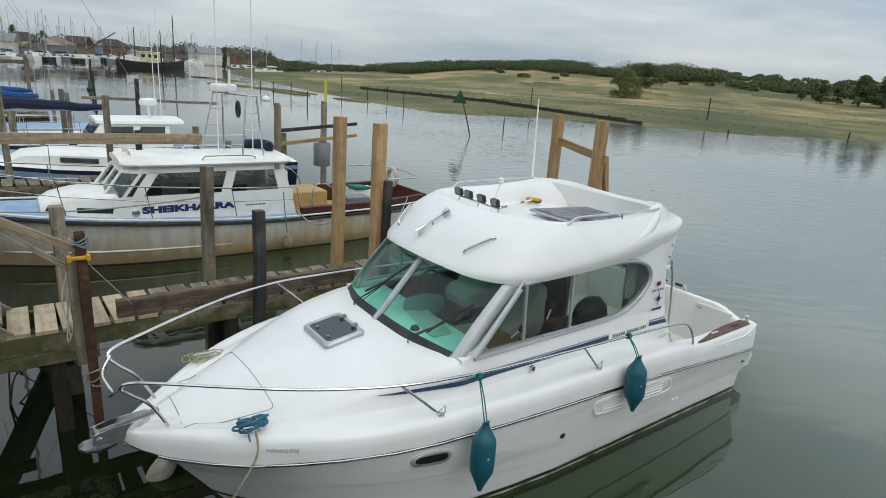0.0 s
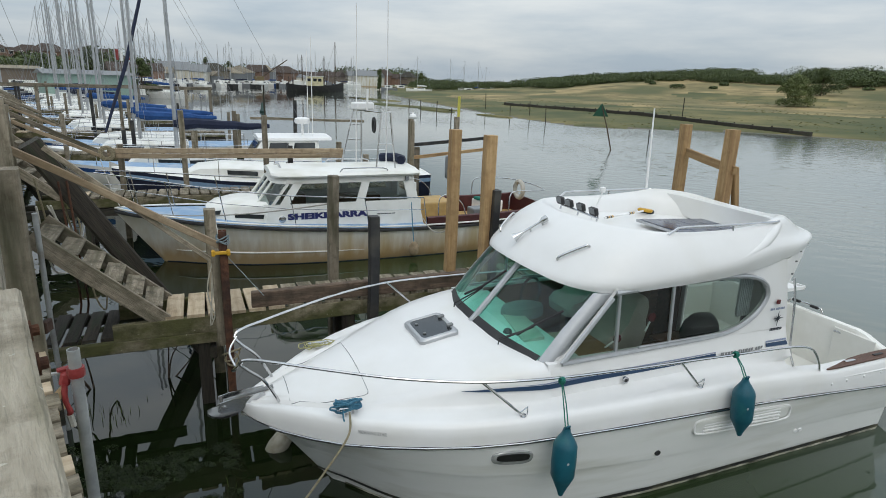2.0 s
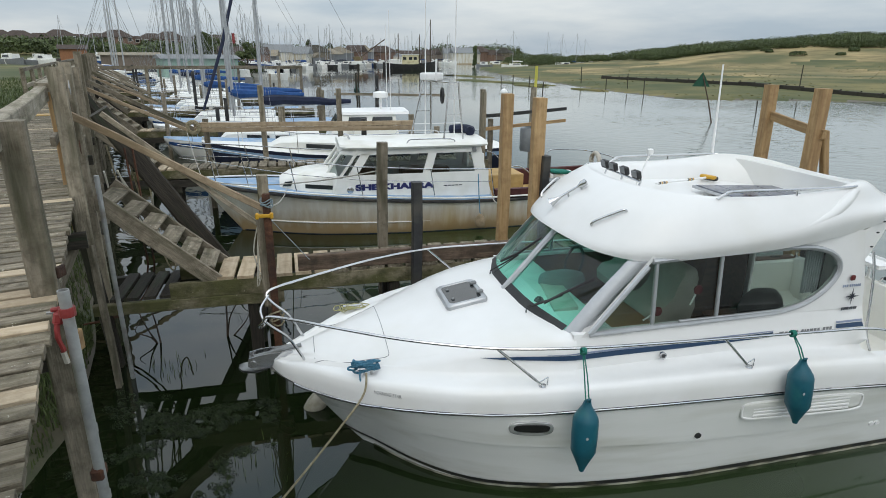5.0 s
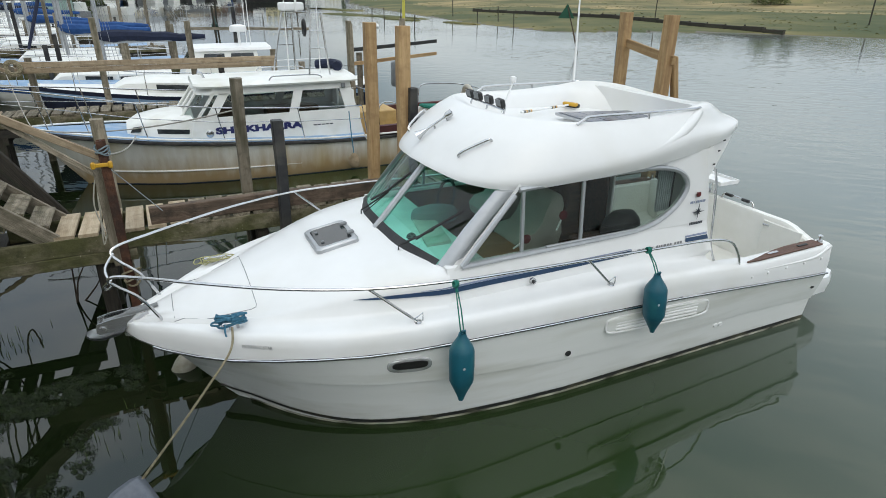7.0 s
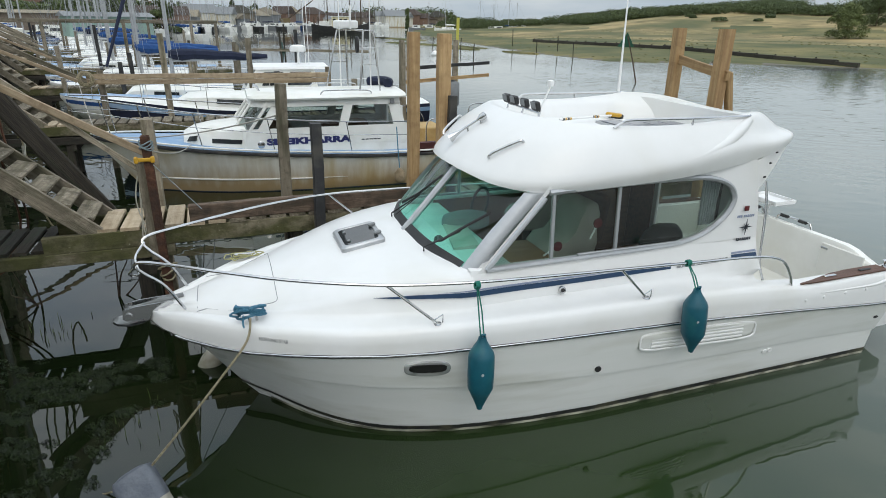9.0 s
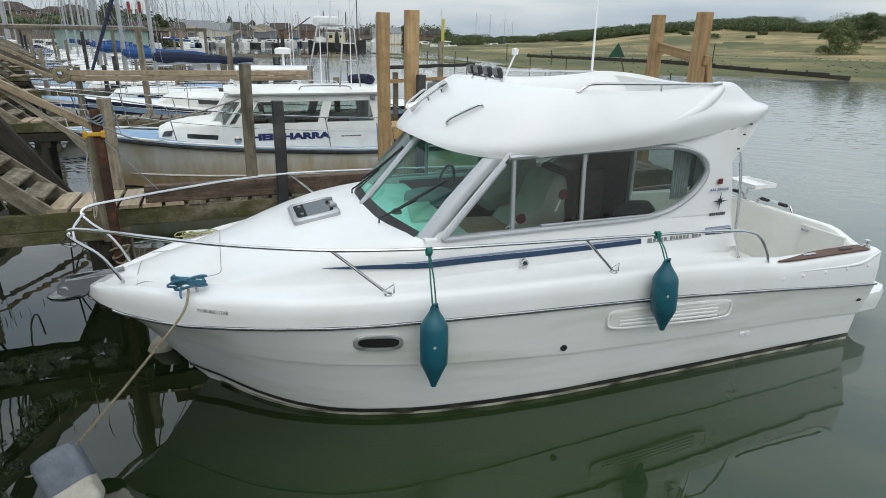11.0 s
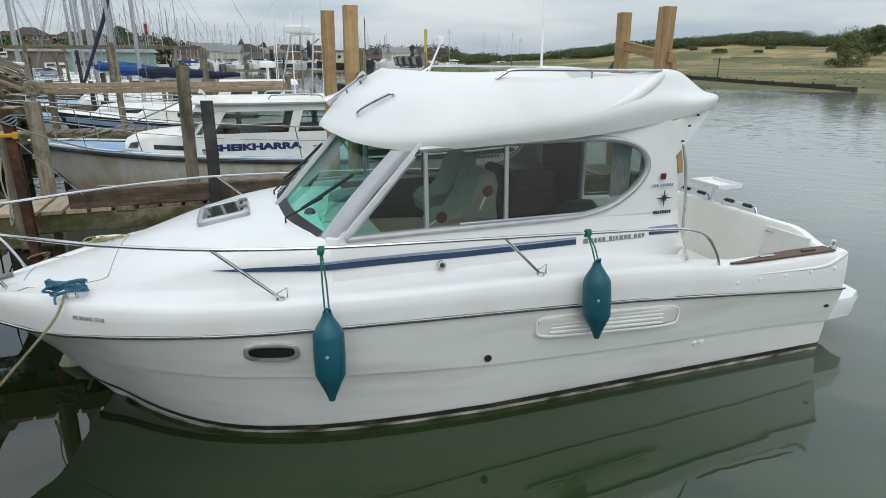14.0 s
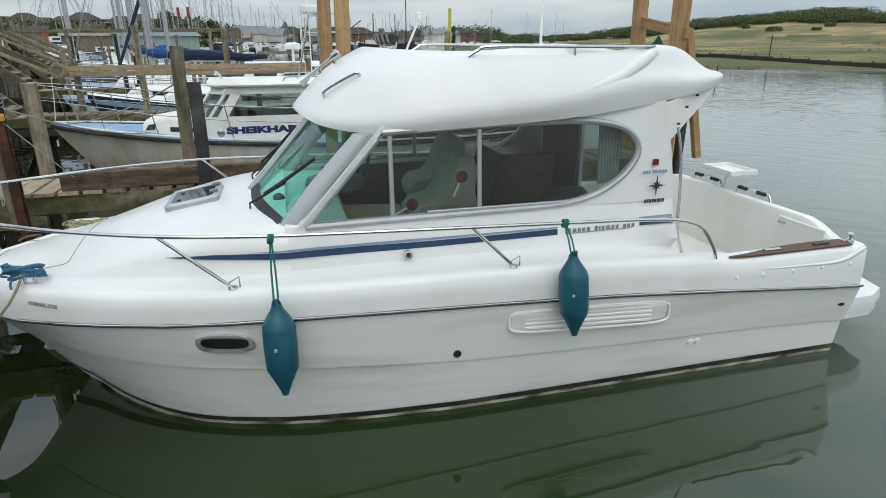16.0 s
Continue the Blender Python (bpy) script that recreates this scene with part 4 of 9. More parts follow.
for side in (-1, 1):
    bm = bmesh.new()
    loft(bm, [[(u, side * (gv(u) - 0.015), gz(u) + 0.004), (u, side * (gv(u) - 0.015), gz(u) + 0.016), (u, side * (gv(u) - 0.025 - w_), gz(u) + 0.016), (u, side * (gv(u) - 0.025 - w_), gz(u) + 0.004)] for u, w_ in ((5.98, 0.004), (6.2, 0.05), (6.5, 0.115), (6.75, 0.135), (7.0, 0.135), (7.22, 0.13))], wrap=True, cap=True)
    part("teak_cap", bm, TEAK, cockpit, "dark brown teak gunwale cap")
    for u in (6.45, 6.95):
        bm = bmesh.new()
        box(bm, (u, side * (gv(u) - 0.085), gz(u) + 0.022), (0.16, 0.035, 0.012), None, 0.005)
        part("cap_cleat", bm, STEEL if u < 6.6 else DARKRUB, cockpit)
    bm = bmesh.new()
    lathe(bm, [(0.0, 0), (0.035, 0), (0.03, 0.02), (0.012, 0.03), (0.014, 0.06), (0.03, 0.07), (0.0, 0.085)], 12, Matrix.Translation((7.28, side * 1.36, gz(7.3) + 0.005)))
    part("stern_bollard", bm, STEEL, cockpit, smooth=True)
for side in (-1, 1):
    sw = spline([(a, b, 0) for a, b in ((6.25, 0.985), (6.7, 0.97), (7.0, 0.965), (7.15, 0.985), (7.25, 1.03), (7.33, 1.07))], 5)
    part("quarter_moulding", tube(bmesh.new(), [(p.x, side * (gv(p.x) + 0.012), p.y) for p in sw], [0.006 + 0.012 * min(1.0, k / 12) for k in range(len(sw))], 8), GEL, cruiser, smooth=60)
# bathing platform
bm = bmesh.new()
plan = [(7.36, 1.32), (7.78, 1.30), (8.0, 1.18), (8.09, 0.85), (8.12, 0.4), (8.12, -0.4), (8.09, -0.85), (8.0, -1.18), (7.78, -1.30), (7.36, -1.32)]
loft(bm, [[(x, y, z) for x, y in plan] for z in (0.30, 0.34)] + [[(x + 0.02 * (x > 7.5), y * 1.01, 0.42) for x, y in plan]] + [[(x, y, 0.5) for x, y in plan]], cap=True)
part("bathing_platform", bm, GEL, cruiser, smooth=40)
# tray table on the transom and the aft rail
tray = part("bait_tray", box(bmesh.new(), (7.30, 0.22, 1.385), (0.34, 0.46, 0.022), None, 0.01), WHITEP, cruiser, "white plastic bait tray on a short post")
bm = bmesh.new()
for dx, dy, sx, sy in ((-0.162, 0, 0.014, 0.46), (0.162, 0, 0.014, 0.46), (0, -0.222, 0.31, 0.014), (0, 0.222, 0.31, 0.014)):
    box(bm, (7.30 + dx, 0.22 + dy, 1.412), (sx, sy, 0.035))
part("tray_rim", bm, WHITEP, tray)
part("tray_post", tube(bmesh.new(), [(7.28, 0.22, 1.2), (7.28, 0.22, 1.38)], 0.02, 8), WHITEP, tray, smooth=True)
for y0, y1 in ((0.75, 0.25), (0.05, -0.45)):
    bm = bmesh.new()
    tube(bm, spline([(7.27, y0, 1.2), (7.27, y0 - 0.03, 1.25), (7.27, y0 - 0.08, 1.265), (7.27, y1 + 0.08, 1.265), (7.27, y1 + 0.03, 1.25), (7.27, y1, 1.2)], 4), 0.012, 8)
    part("transom_grab_rail", bm, STEEL, cockpit, smooth=True)
    for y in (y0 - 0.12, y1 + 0.12):
        bm = bmesh.new()
        tube(bm, [(7.25, y - 0.05, 1.265), (7.25, y + 0.05, 1.265)], 0.021, 10)
        part("rod_clip", bm, DARKRUB, cockpit, smooth=True)

# cabin bulkhead, interior
bm = bmesh.new()
box(bm, (5.50, 0.62, 1.30), (0.04, 0.86, 1.75), None, 0.005)
part("aft_bulkhead", bm, GEL, cruiser)
part("aft_bulkhead", box(bmesh.new(), (5.50, -0.9, 1.30), (0.04, 0.30, 1.75), None, 0.005), GEL, cruiser)
bm = bmesh.new()
loft(bm, [[(5.51, -0.74, z), (5.51, 0.18, z)] for z in (0.6, 2.1)])
dg_ = part("aft_door_glass", bm, WINDS, cruiser)
dg_.visible_shadow = False
bm = bmesh.new()
box(bm, (4.1, 0, 0.72), (2.8, 2.02, 0.03))
part("cabin_sole", bm, INTER, cruiser, "brown cabin sole")
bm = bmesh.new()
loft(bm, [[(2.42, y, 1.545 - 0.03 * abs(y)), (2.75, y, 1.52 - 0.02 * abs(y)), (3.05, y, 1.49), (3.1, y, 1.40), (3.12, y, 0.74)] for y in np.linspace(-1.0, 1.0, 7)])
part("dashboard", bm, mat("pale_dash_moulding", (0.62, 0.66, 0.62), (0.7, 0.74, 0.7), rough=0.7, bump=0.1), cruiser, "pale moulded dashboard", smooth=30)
part("steering_wheel", tube(bmesh.new(), [(3.36 + 0.06 * math.sin(a), 0.5 + 0.18 * math.cos(a), 1.60 + 0.17 * math.sin(a)) for a in np.linspace(0, 2 * math.pi, 25)[:-1]], 0.016, 8, True), DARKRUB, cruiser, smooth=True)
SEATP = [(3.62, 1.30), (3.60, 1.40), (3.66, 1.47), (3.80, 1.49), (3.90, 1.60), (3.95, 1.76), (4.0, 1.85), (4.07, 1.875), (4.14, 1.85), (4.17, 1.76), (4.15, 1.60), (4.17, 1.45), (4.13, 1.30), (4.0, 1.26)]
for dx, y, lab in ((0.16, 0.5, "helm_seat"), (-0.02, -0.42, "mate_seat")):
    bm = bmesh.new()
    loft(bm, [[(3.88 + dx + (u - 3.88) * f, y + o, 1.55 + (z - 1.55) * f) for u, z in SEATP] for o, f in ((-0.24, 0.86), (-0.22, 0.96), (-0.17, 1.0), (0.17, 1.0), (0.22, 0.96), (0.24, 0.86))], wrap=True, cap=True)
    st_ = part(lab, bm, SEAT, cruiser, "pale grey moulded seat", smooth=50)
    part("pedestal", box(bmesh.new(), (3.9 + dx, y, 1.0), (0.2, 0.22, 0.56), None, 0.03), DARKRUB, st_)
part("chart_table", box(bmesh.new(), (3.27, -0.62, 1.425), (0.56, 0.62, 0.05), (0, 3, 0), 0.012), mat("golden_varnished_ply", (0.24, 0.13, 0.055), (0.34, 0.19, 0.085), rough=0.35, scale=4, stretch=(1, 6, 6), bump=0.06), cruiser, "golden brown varnished table")
part("table_front", box(bmesh.new(), (3.30, -0.62, 1.08), (0.44, 0.58, 0.62), None, 0.02), SEAT, cruiser)
part("galley_locker", box(bmesh.new(), (4.75, 0.74, 1.18), (1.2, 0.48, 0.92), None, 0.02), INTER, cruiser, "dark brown galley locker")
for sy in (-1, 1):
    part("side_lining", box(bmesh.new(), (4.25, sy * 1.02, 1.13), (2.5, 0.02, 0.78), None, 0.004), INTER, cruiser, "dark brown side lining")
part("bulkhead_lining", box(bmesh.new(), (5.465, 0.64, 1.42), (0.02, 0.80, 1.40), None, 0.004), INTER, cruiser)
part("settee_back", box(bmesh.new(), (4.52, 0.18, 1.50), (0.12, 0.7, 0.52), (0, 8, 0), 0.05), mat("brown_settee_cloth", (0.075, 0.04, 0.028), (0.12, 0.065, 0.045), rough=0.9, scale=14, bump=0.3), cruiser, "dark brown settee back")
part("chart_wedge", prism(bmesh.new(), [(2.80, 0.12, 1.50), (2.66, -0.56, 1.50), (2.92, -0.54, 1.50), (3.02, 0.06, 1.50)], (0, 0, 0.035)), SEAT, cruiser, "beige chart pad")
bm = bmesh.new()
loft(bm, [[(3.06 + 0.26 * f * math.cos(a), 0.16 + 0.15 * f * math.sin(a), z) for a in np.linspace(0, 2 * math.pi, 21)[:-1]] for f, z in ((1.0, 1.48), (1.0, 1.56), (0.93, 1.60), (0.6, 1.625))], wrap=True, cap=True)
part("instrument_cowl", bm, GREYP, cruiser, "grey rounded instrument cowl", smooth=45)
part("compass", lathe(bmesh.new(), [(0, 0), (0.05, 0), (0.05, 0.02), (0.04, 0.05), (0.02, 0.065), (0, 0.07)], 14, Matrix.Translation((2.57, -0.40, 1.545))), DARKRUB, cruiser, smooth=50)
bm = bmesh.new()
loft(bm, [[(4.96 + 0.24 * f * math.cos(a) * (1 + 0.12 * math.sin(3 * a)), -0.62 + 0.16 * f * math.sin(a), z) for a in np.linspace(0, 2 * math.pi, 17)[:-1]] for f, z in ((0.95, 1.26), (1.05, 1.36), (0.9, 1.47), (0.6, 1.54), (0.2, 1.55))], wrap=True, cap=True)
part("black_bag", bm, DARKRUB, cruiser, "slumped black bag", smooth=50)
for c_, tilt_ in (((3.92, -0.93, 1.77), 24), ((3.54, -0.90, 1.575), 62)):
    pm = Matrix.Translation(c_) @ Matrix.Rotation(radians(tilt_), 4, "Y") @ Matrix.Rotation(radians(90), 4, "X")
    pd_ = part("red_paddle", lathe(bmesh.new(), [(0, -0.01), (0.042, -0.01), (0.047, 0), (0.042, 0.01), (0, 0.01)], 18, pm), mat("red_rubber_face", (0.11, 0.012, 0.014), (0.16, 0.018, 0.020), rough=0.7, bump=0.1), cruiser, "red paddle behind the window", smooth=40)
    part("paddle_grip", tube(bmesh.new(), [pm @ Vector((0, -0.05, 0)), pm @ Vector((0, -0.16, 0))], 0.009, 8), WHITEP, pd_)
bm = bmesh.new()
box(bm, (4.75, -0.62, 1.25), (0.62, 0.5, 0.035), None, 0.01)
tube(bm, [(4.75, -0.62, 0.73), (4.75, -0.62, 1.24)], 0.03, 8)
part("saloon_table", bm, INTER, cruiser)
bm = bmesh.new()
for k in range(14):
    tube(bm, [(5.02 + 0.014 * k, -0.98 + 0.012 * (k % 2), 2.15), (5.04 + 0.013 * k, -0.98 + 0.015 * (k % 2), 1.66)], 0.014, 6)
part("curtain", bm, GREYC, cruiser, "grey gathered curtain", smooth=True)
part("ceiling_panel", box(bmesh.new(), (4.3, 0, 2.20), (2.0, 2.0, 0.02)), CREAM, cruiser)

# stripes, badge bars and boat name
def side_strip(nm, pts, off, material, parent, lab=""):
    """A thin strip on the cabin side, from pairs (u, low, high)."""
    bm = bmesh.new()

    def sv_(u, z):
        p = side_half(max(2.6, u)) if u > 2.6 else deck_half(u)
        p = p[7:12] if u > 2.6 else p[7:11]
        zz = [q[1] for q in p]
        return float(np.interp(z, zz[: 4], [q[0] for q in p][: 4]))

    for o in (off,):
        loft(bm, [[(u, -(sv_(u, z) + (o if u > 2.9 else o + 0.008)), z) for z in np.linspace(a, b, 3)] for u, a, b in pts])
    return part(nm, bm, material, parent, lab)


side_strip("stripe_navy", [(1.80, 1.355, 1.357), (1.95, 1.35, 1.366), (2.1, 1.345, 1.375), (2.2, 1.343, 1.376), (2.3, 1.34, 1.377), (2.4, 1.338, 1.378), (2.5, 1.335, 1.378), (2.6, 1.333, 1.377), (2.75, 1.33, 1.376), (3.0, 1.325, 1.372), (3.6, 1.32, 1.365), (4.2, 1.322, 1.366), (4.62, 1.325, 1.37)], 0.004, NAVY, cruiser, "navy flash stripe")
side_strip("stripe_grey", [(2.35, 1.384, 1.386), (2.45, 1.383, 1.389), (2.55, 1.382, 1.391), (2.65, 1.38, 1.393), (2.8, 1.378, 1.395), (3.4, 1.372, 1.390), (4.0, 1.372, 1.386), (4.62, 1.375, 1.385)], 0.004, BLUEGREY, cruiser)
side_strip("stripe_aft", [(5.32, 1.345, 1.385), (5.6, 1.355, 1.395)], 0.0045, NAVY, cruiser)
side_strip("stripe_aft_grey", [(5.32, 1.392, 1.41), (5.6, 1.402, 1.42)], 0.0045, BLUEGREY, cruiser)
x = 4.68
badge = part("model_badge", box(bmesh.new(), (5.0, -1.167, 1.326), (0.6, 0.002, 0.004)), NAMEGREY, cruiser, "row of small grey letter-high bars")
for k, w in enumerate((0.055, 0.035, 0.03, 0.03, 0.035, 0, 0.03, 0.016, 0.028, 0.04, 0.03, 0.03, 0, 0.03, 0.03, 0.03)):
    if w:
        part("letter_bar", box(bmesh.new(), (x + w / 2, -1.169, 1.348), (w * 0.8, 0.003, 0.04 if k in (0, 6) else 0.032)), NAMEGREY, badge)
    x += (w or 0.018) + 0.008
bm = bmesh.new()
for k in range(8):
    a = k * math.pi / 4
    r = 0.085 if k % 2 == 0 else 0.045
    d = Vector((math.cos(a), 0, math.sin(a)))
    e = Vector((-math.sin(a), 0, math.cos(a))) * 0.011
    c = Vector((5.45, -1.158, 1.655))
    prism(bm, [c - e, c + d * r, c + e], (0, -0.003, 0))
part("compass_star", bm, INKGREY, cruiser)
bm = bmesh.new()
for k in range(8):
    box(bm, (5.36 + k * 0.023, -1.163, 1.535 + 0.0), (0.016, 0.004, 0.028))
part("maker_badge_bars", bm, INKGREY, cruiser)
bm = bmesh.new()
for k in range(9):
    box(bm, (5.335 + k * 0.022 + (0.015 if k > 2 else 0), -1.150, 1.765), (0.014, 0.004, 0.024))
part("registration_bars", bm, BLUEGREY, cruiser)
bm = bmesh.new()
box(bm, (5.43, -1.146, 1.84), (0.05, 0.02, 0.05), None, 0.006)
part("outlet_cover", bm, mat("dark_red_lens", (0.10, 0.01, 0.01), rough=0.3, bump=0), cruiser, "small dark red square fitting")
m = Matrix.Translation((0.885, -(gv(0.885) + 0.026), 1.075)) @ Matrix.Rotation(math.atan2(-(gv(1.12) - gv(0.885)), 0.235), 4, "Z") @ Matrix.Rotation(radians(83), 4, "X")
lettering("boat_name", "MORNING STAR", 0.032, NAMEGREY, m, cruiser, -0.001, 0.78)

# ports, vents and skin fittings in the hull
def hull_v(u, z):
    p = hull_half(u)
    return float(np.interp(z, [q[1] for q in p], [q[0] for q in p]))


def hull_patch(nm, u0, u1, z0, z1, r, off, material, parent, lab="", n=28, skew=0.0):
    bm = bmesh.new()
    uc, zc_, a, b = (u0 + u1) / 2, (z0 + z1) / 2, (u1 - u0) / 2, (z1 - z0) / 2
    ring_ = []
    for k in range(n):
        t = 2 * math.pi * k / n
        cx, sy = math.cos(t), math.sin(t)
        e = 2 / r
        x = math.copysign(abs(cx) ** e, cx)
        y = math.copysign(abs(sy) ** e, sy)
        ring_.append((uc + a * x, zc_ + b * y + skew * x * a))
    rows = [[(u, -(hull_v(u, z) + o), z) for u, z in ((uc + (q[0] - uc) * f, zc_ + (q[1] - zc_) * f) for q in ring_)] for f, o in ((1.0, -0.01), (1.0, off * 0.7), (0.95, off), (0.0, off))]
    loft(bm, rows, wrap=True)
    tidy(bm)
    return part(nm, bm, material, parent, lab, smooth=40)


pf = hull_patch("portlight_frame", 1.96, 2.335, 0.765, 0.920, 2.9, 0.022, mat("polished_port_ring", (0.54, 0.55, 0.55), (0.62, 0.63, 0.63), rough=0.25, metal=0.6, bump=0), hull, "oval steel portlight frame", skew=-0.06)
hull_patch("portlight_glass", 1.992, 2.303, 0.808, 0.897, 3.2, 0.027, PORTG, pf, skew=-0.06)
vp = hull_patch("vent_panel", 4.13, 5.45, 0.665, 0.845, 6, 0.016, HULLW, hull, "moulded louvre panel", skew=-0.055)
vr = [(4.79 + 0.67 * math.copysign(abs(math.cos(t)) ** 0.35, math.cos(t)), 0.755 + 0.092 * math.copysign(abs(math.sin(t)) ** 0.35, math.sin(t))) for t in np.linspace(0, 2 * math.pi, 41)[:-1]]
part("vent_rim", tube(bmesh.new(), [(u, -(hull_v(u, 0.75) + 0.014), z - 0.055 * (u - 4.79)) for u, z in vr], 0.011, 6, True), GEL, vp, smooth=True)
for k in range(4):
    bm = bmesh.new()
    tube(bm, [(u, -(hull_v(u, 0.7) + 0.022), 0.70 + 0.036 * k - 0.055 * (u - 4.79) + 0.0) for u in np.linspace(4.24, 5.30, 10)], 0.013, 6)
    part("louvre", bm, GEL, vp, smooth=True)
hull_patch("skin_fitting", 3.71, 3.77, 0.535, 0.595, 2, 0.015, DARKRUB, hull)
for u in (5.79, 5.86):
    hull_patch("drain_ring", u - 0.028, u + 0.028, 0.32, 0.365, 2, 0.014, WHITEP, hull)
hull_patch("stern_drain", 7.22, 7.28, 0.52, 0.55, 2, 0.012, DARKRUB, hull)
for u in (6.05, 6.3, 6.6, 6.9, 7.2):
    bm = bmesh.new()
    lathe(bm, [(0.0, 0), (0.018, 0), (0.015, 0.01), (0, 0.014)], 10, Matrix.Translation((u, -(gv(u) + 0.018), 0.935)) @ Matrix.Rotation(radians(90), 4, "X"))
    part("screw_cap", bm, WHITEP, cruiser, smooth=True)
bm = bmesh.new()
lathe(bm, [(0.0, -0.005), (0.036, -0.005), (0.034, 0.012), (0.02, 0.014), (0.018, 0.008), (0, 0.008)], 16, Matrix.Translation((3.44, -1.197, 1.285)) @ Matrix.Rotation(radians(78), 4, "X"))
fc_ = part("filler_cap", bm, STEEL, cruiser, smooth=True)
part("key_recess", lathe(bmesh.new(), [(0, 0.009), (0.017, 0.009), (0.015, 0.0125), (0, 0.0125)], 12, Matrix.Translation((3.44, -1.197, 1.285)) @ Matrix.Rotation(radians(78), 4, "X")), DARKRUB, fc_)

# foredeck: hatch, locker lid, cleats, stem roller
hm = Matrix.Translation((1.90, 0.02, 1.525)) @ Matrix.Rotation(radians(-9.5), 4, "Y")
bm = bmesh.new()


def rrect(a, b, r, n=5):
    out = []
    for cx, cy, s in ((a - r, b - r, 0), (-a + r, b - r, 90), (-a + r, -b + r, 180), (a - r, -b + r, 270)):
        out += [(cx + r * math.cos(radians(s + 90 * k / n)), cy + r * math.sin(radians(s + 90 * k / n))) for k in range(n + 1)]
    return out


loft(bm, [[hm @ Vector((x, y, z)) for x, y in rrect(a, b, 0.05)] for a, b, z in ((0.21, 0.27, -0.03), (0.21, 0.27, 0.02), (0.195, 0.255, 0.035), (0.165, 0.225, 0.035), (0.16, 0.22, 0.026))], wrap=True)
hatch = part("deck_hatch", bm, ALU, cruiser, "square grey-framed acrylic deck hatch", smooth=40)
bm = bmesh.new()
bm.faces.new([bm.verts.new(hm @ Vector((x, y, 0.028))) for x, y in rrect(0.163, 0.223, 0.045)])
part("hatch_glass", bm, DARKG, hatch)
for y in (-0.12, 0.12):
    bm = bmesh.new()
    box(bm, hm @ Vector((0.17, y, 0.045)), (0.07, 0.04, 0.03), (0, -9.5, 0), 0.008)
    part("hatch_hinge", bm, GREYP, hatch)
    part("hatch_catch", box(bmesh.new(), hm @ Vector((-0.11, y, 0.035)), (0.03, 0.03, 0.015), (0, -9.5, 0), 0.004), GREYP, hatch)


def on_deck(u, v):
    p = deck_half(u)[4:]
    return float(np.interp(abs(v), [q[0] for q in reversed(p)], [q[1] for q in reversed(p)]))


bm = bmesh.new()
lid = [(0.42, -0.33), (1.03, -0.57), (1.065, -0.57), (1.075, -0.54), (1.075, 0.54), (1.065, 0.57), (1.03, 0.57), (0.42, 0.33)]
lid = [Vector(a).lerp(Vector(b), k / 8) for a, b in zip(lid, lid[1:] + lid[:1]) for k in range(8)]
tube(bm, [(p.x, p.y, on_deck(p.x, p.y) + 0.001) for p in lid], 0.0035, 5, True)
part("locker_seam", bm, GREYP, cruiser, "anchor locker lid seam")
for u, v in ((0.86, 0.72), (0.86, -0.72)):
    bm = bmesh.new()
    z = on_deck(u, v)
    tube(bm, [(u - 0.1, v, z + 0.05), (u + 0.1, v, z + 0.05)], 0.013, 8)
    tube(bm, [(u - 0.03, v, z - 0.01), (u - 0.03, v, z + 0.05)], 0.012, 8)
    tube(bm, [(u + 0.03, v, z - 0.01), (u + 0.03, v, z + 0.05)], 0.012, 8)
    part("bow_cleat", bm, STEEL, cruiser, smooth=True)
bm = bmesh.new()
for y in (-0.07, 0.07):
    prism(bm, [(0.22, y, 1.145), (-0.08, y, 1.125), (-0.19, y, 1.10), (-0.20, y, 1.02), (-0.14, y, 0.97), (0.0, y, 0.985), (0.05, y, 1.05), (0.22, y, 1.10)], (0, 0.008, 0))
tube(bm, [(-0.15, -0.085, 1.04), (-0.15, 0.085, 1.04)], 0.032, 10)
part("stem_roller", bm, STEEL, cruiser, "stainless stem-head roller")
bm = bmesh.new()
tube(bm, [(-0.14, 0, 1.085), (0.3, 0, 1.16)], 0.02, 8)
loft(bm, [[(u, v * w_, z + 0.035 * v * v) for v in (-1, -0.6, 0, 0.6, 1)] for u, w_, z in ((-0.29, 0.03, 0.955), (-0.25, 0.085, 0.94), (-0.15, 0.115, 0.93), (-0.04, 0.085, 0.94), (0.03, 0.03, 0.97))])
loft(bm, [[(u, v * w_, z + 0.035 * v * v) for v in (-1, -0.6, 0, 0.6, 1)] for u, w_, z in ((-0.29, 0.03, 0.965), (-0.25, 0.08, 0.955), (-0.15, 0.108, 0.95), (-0.04, 0.08, 0.96), (0.03, 0.03, 0.98))])
part("anchor", bm, mat("dull_galvanised_anchor", (0.17, 0.18, 0.18), (0.27, 0.28, 0.28), rough=0.45, metal=0.5, scale=9, stain=(0.12, 0.11, 0.10), big=4, bump=0.2), cruiser, "galvanised bow anchor stowed on the roller")

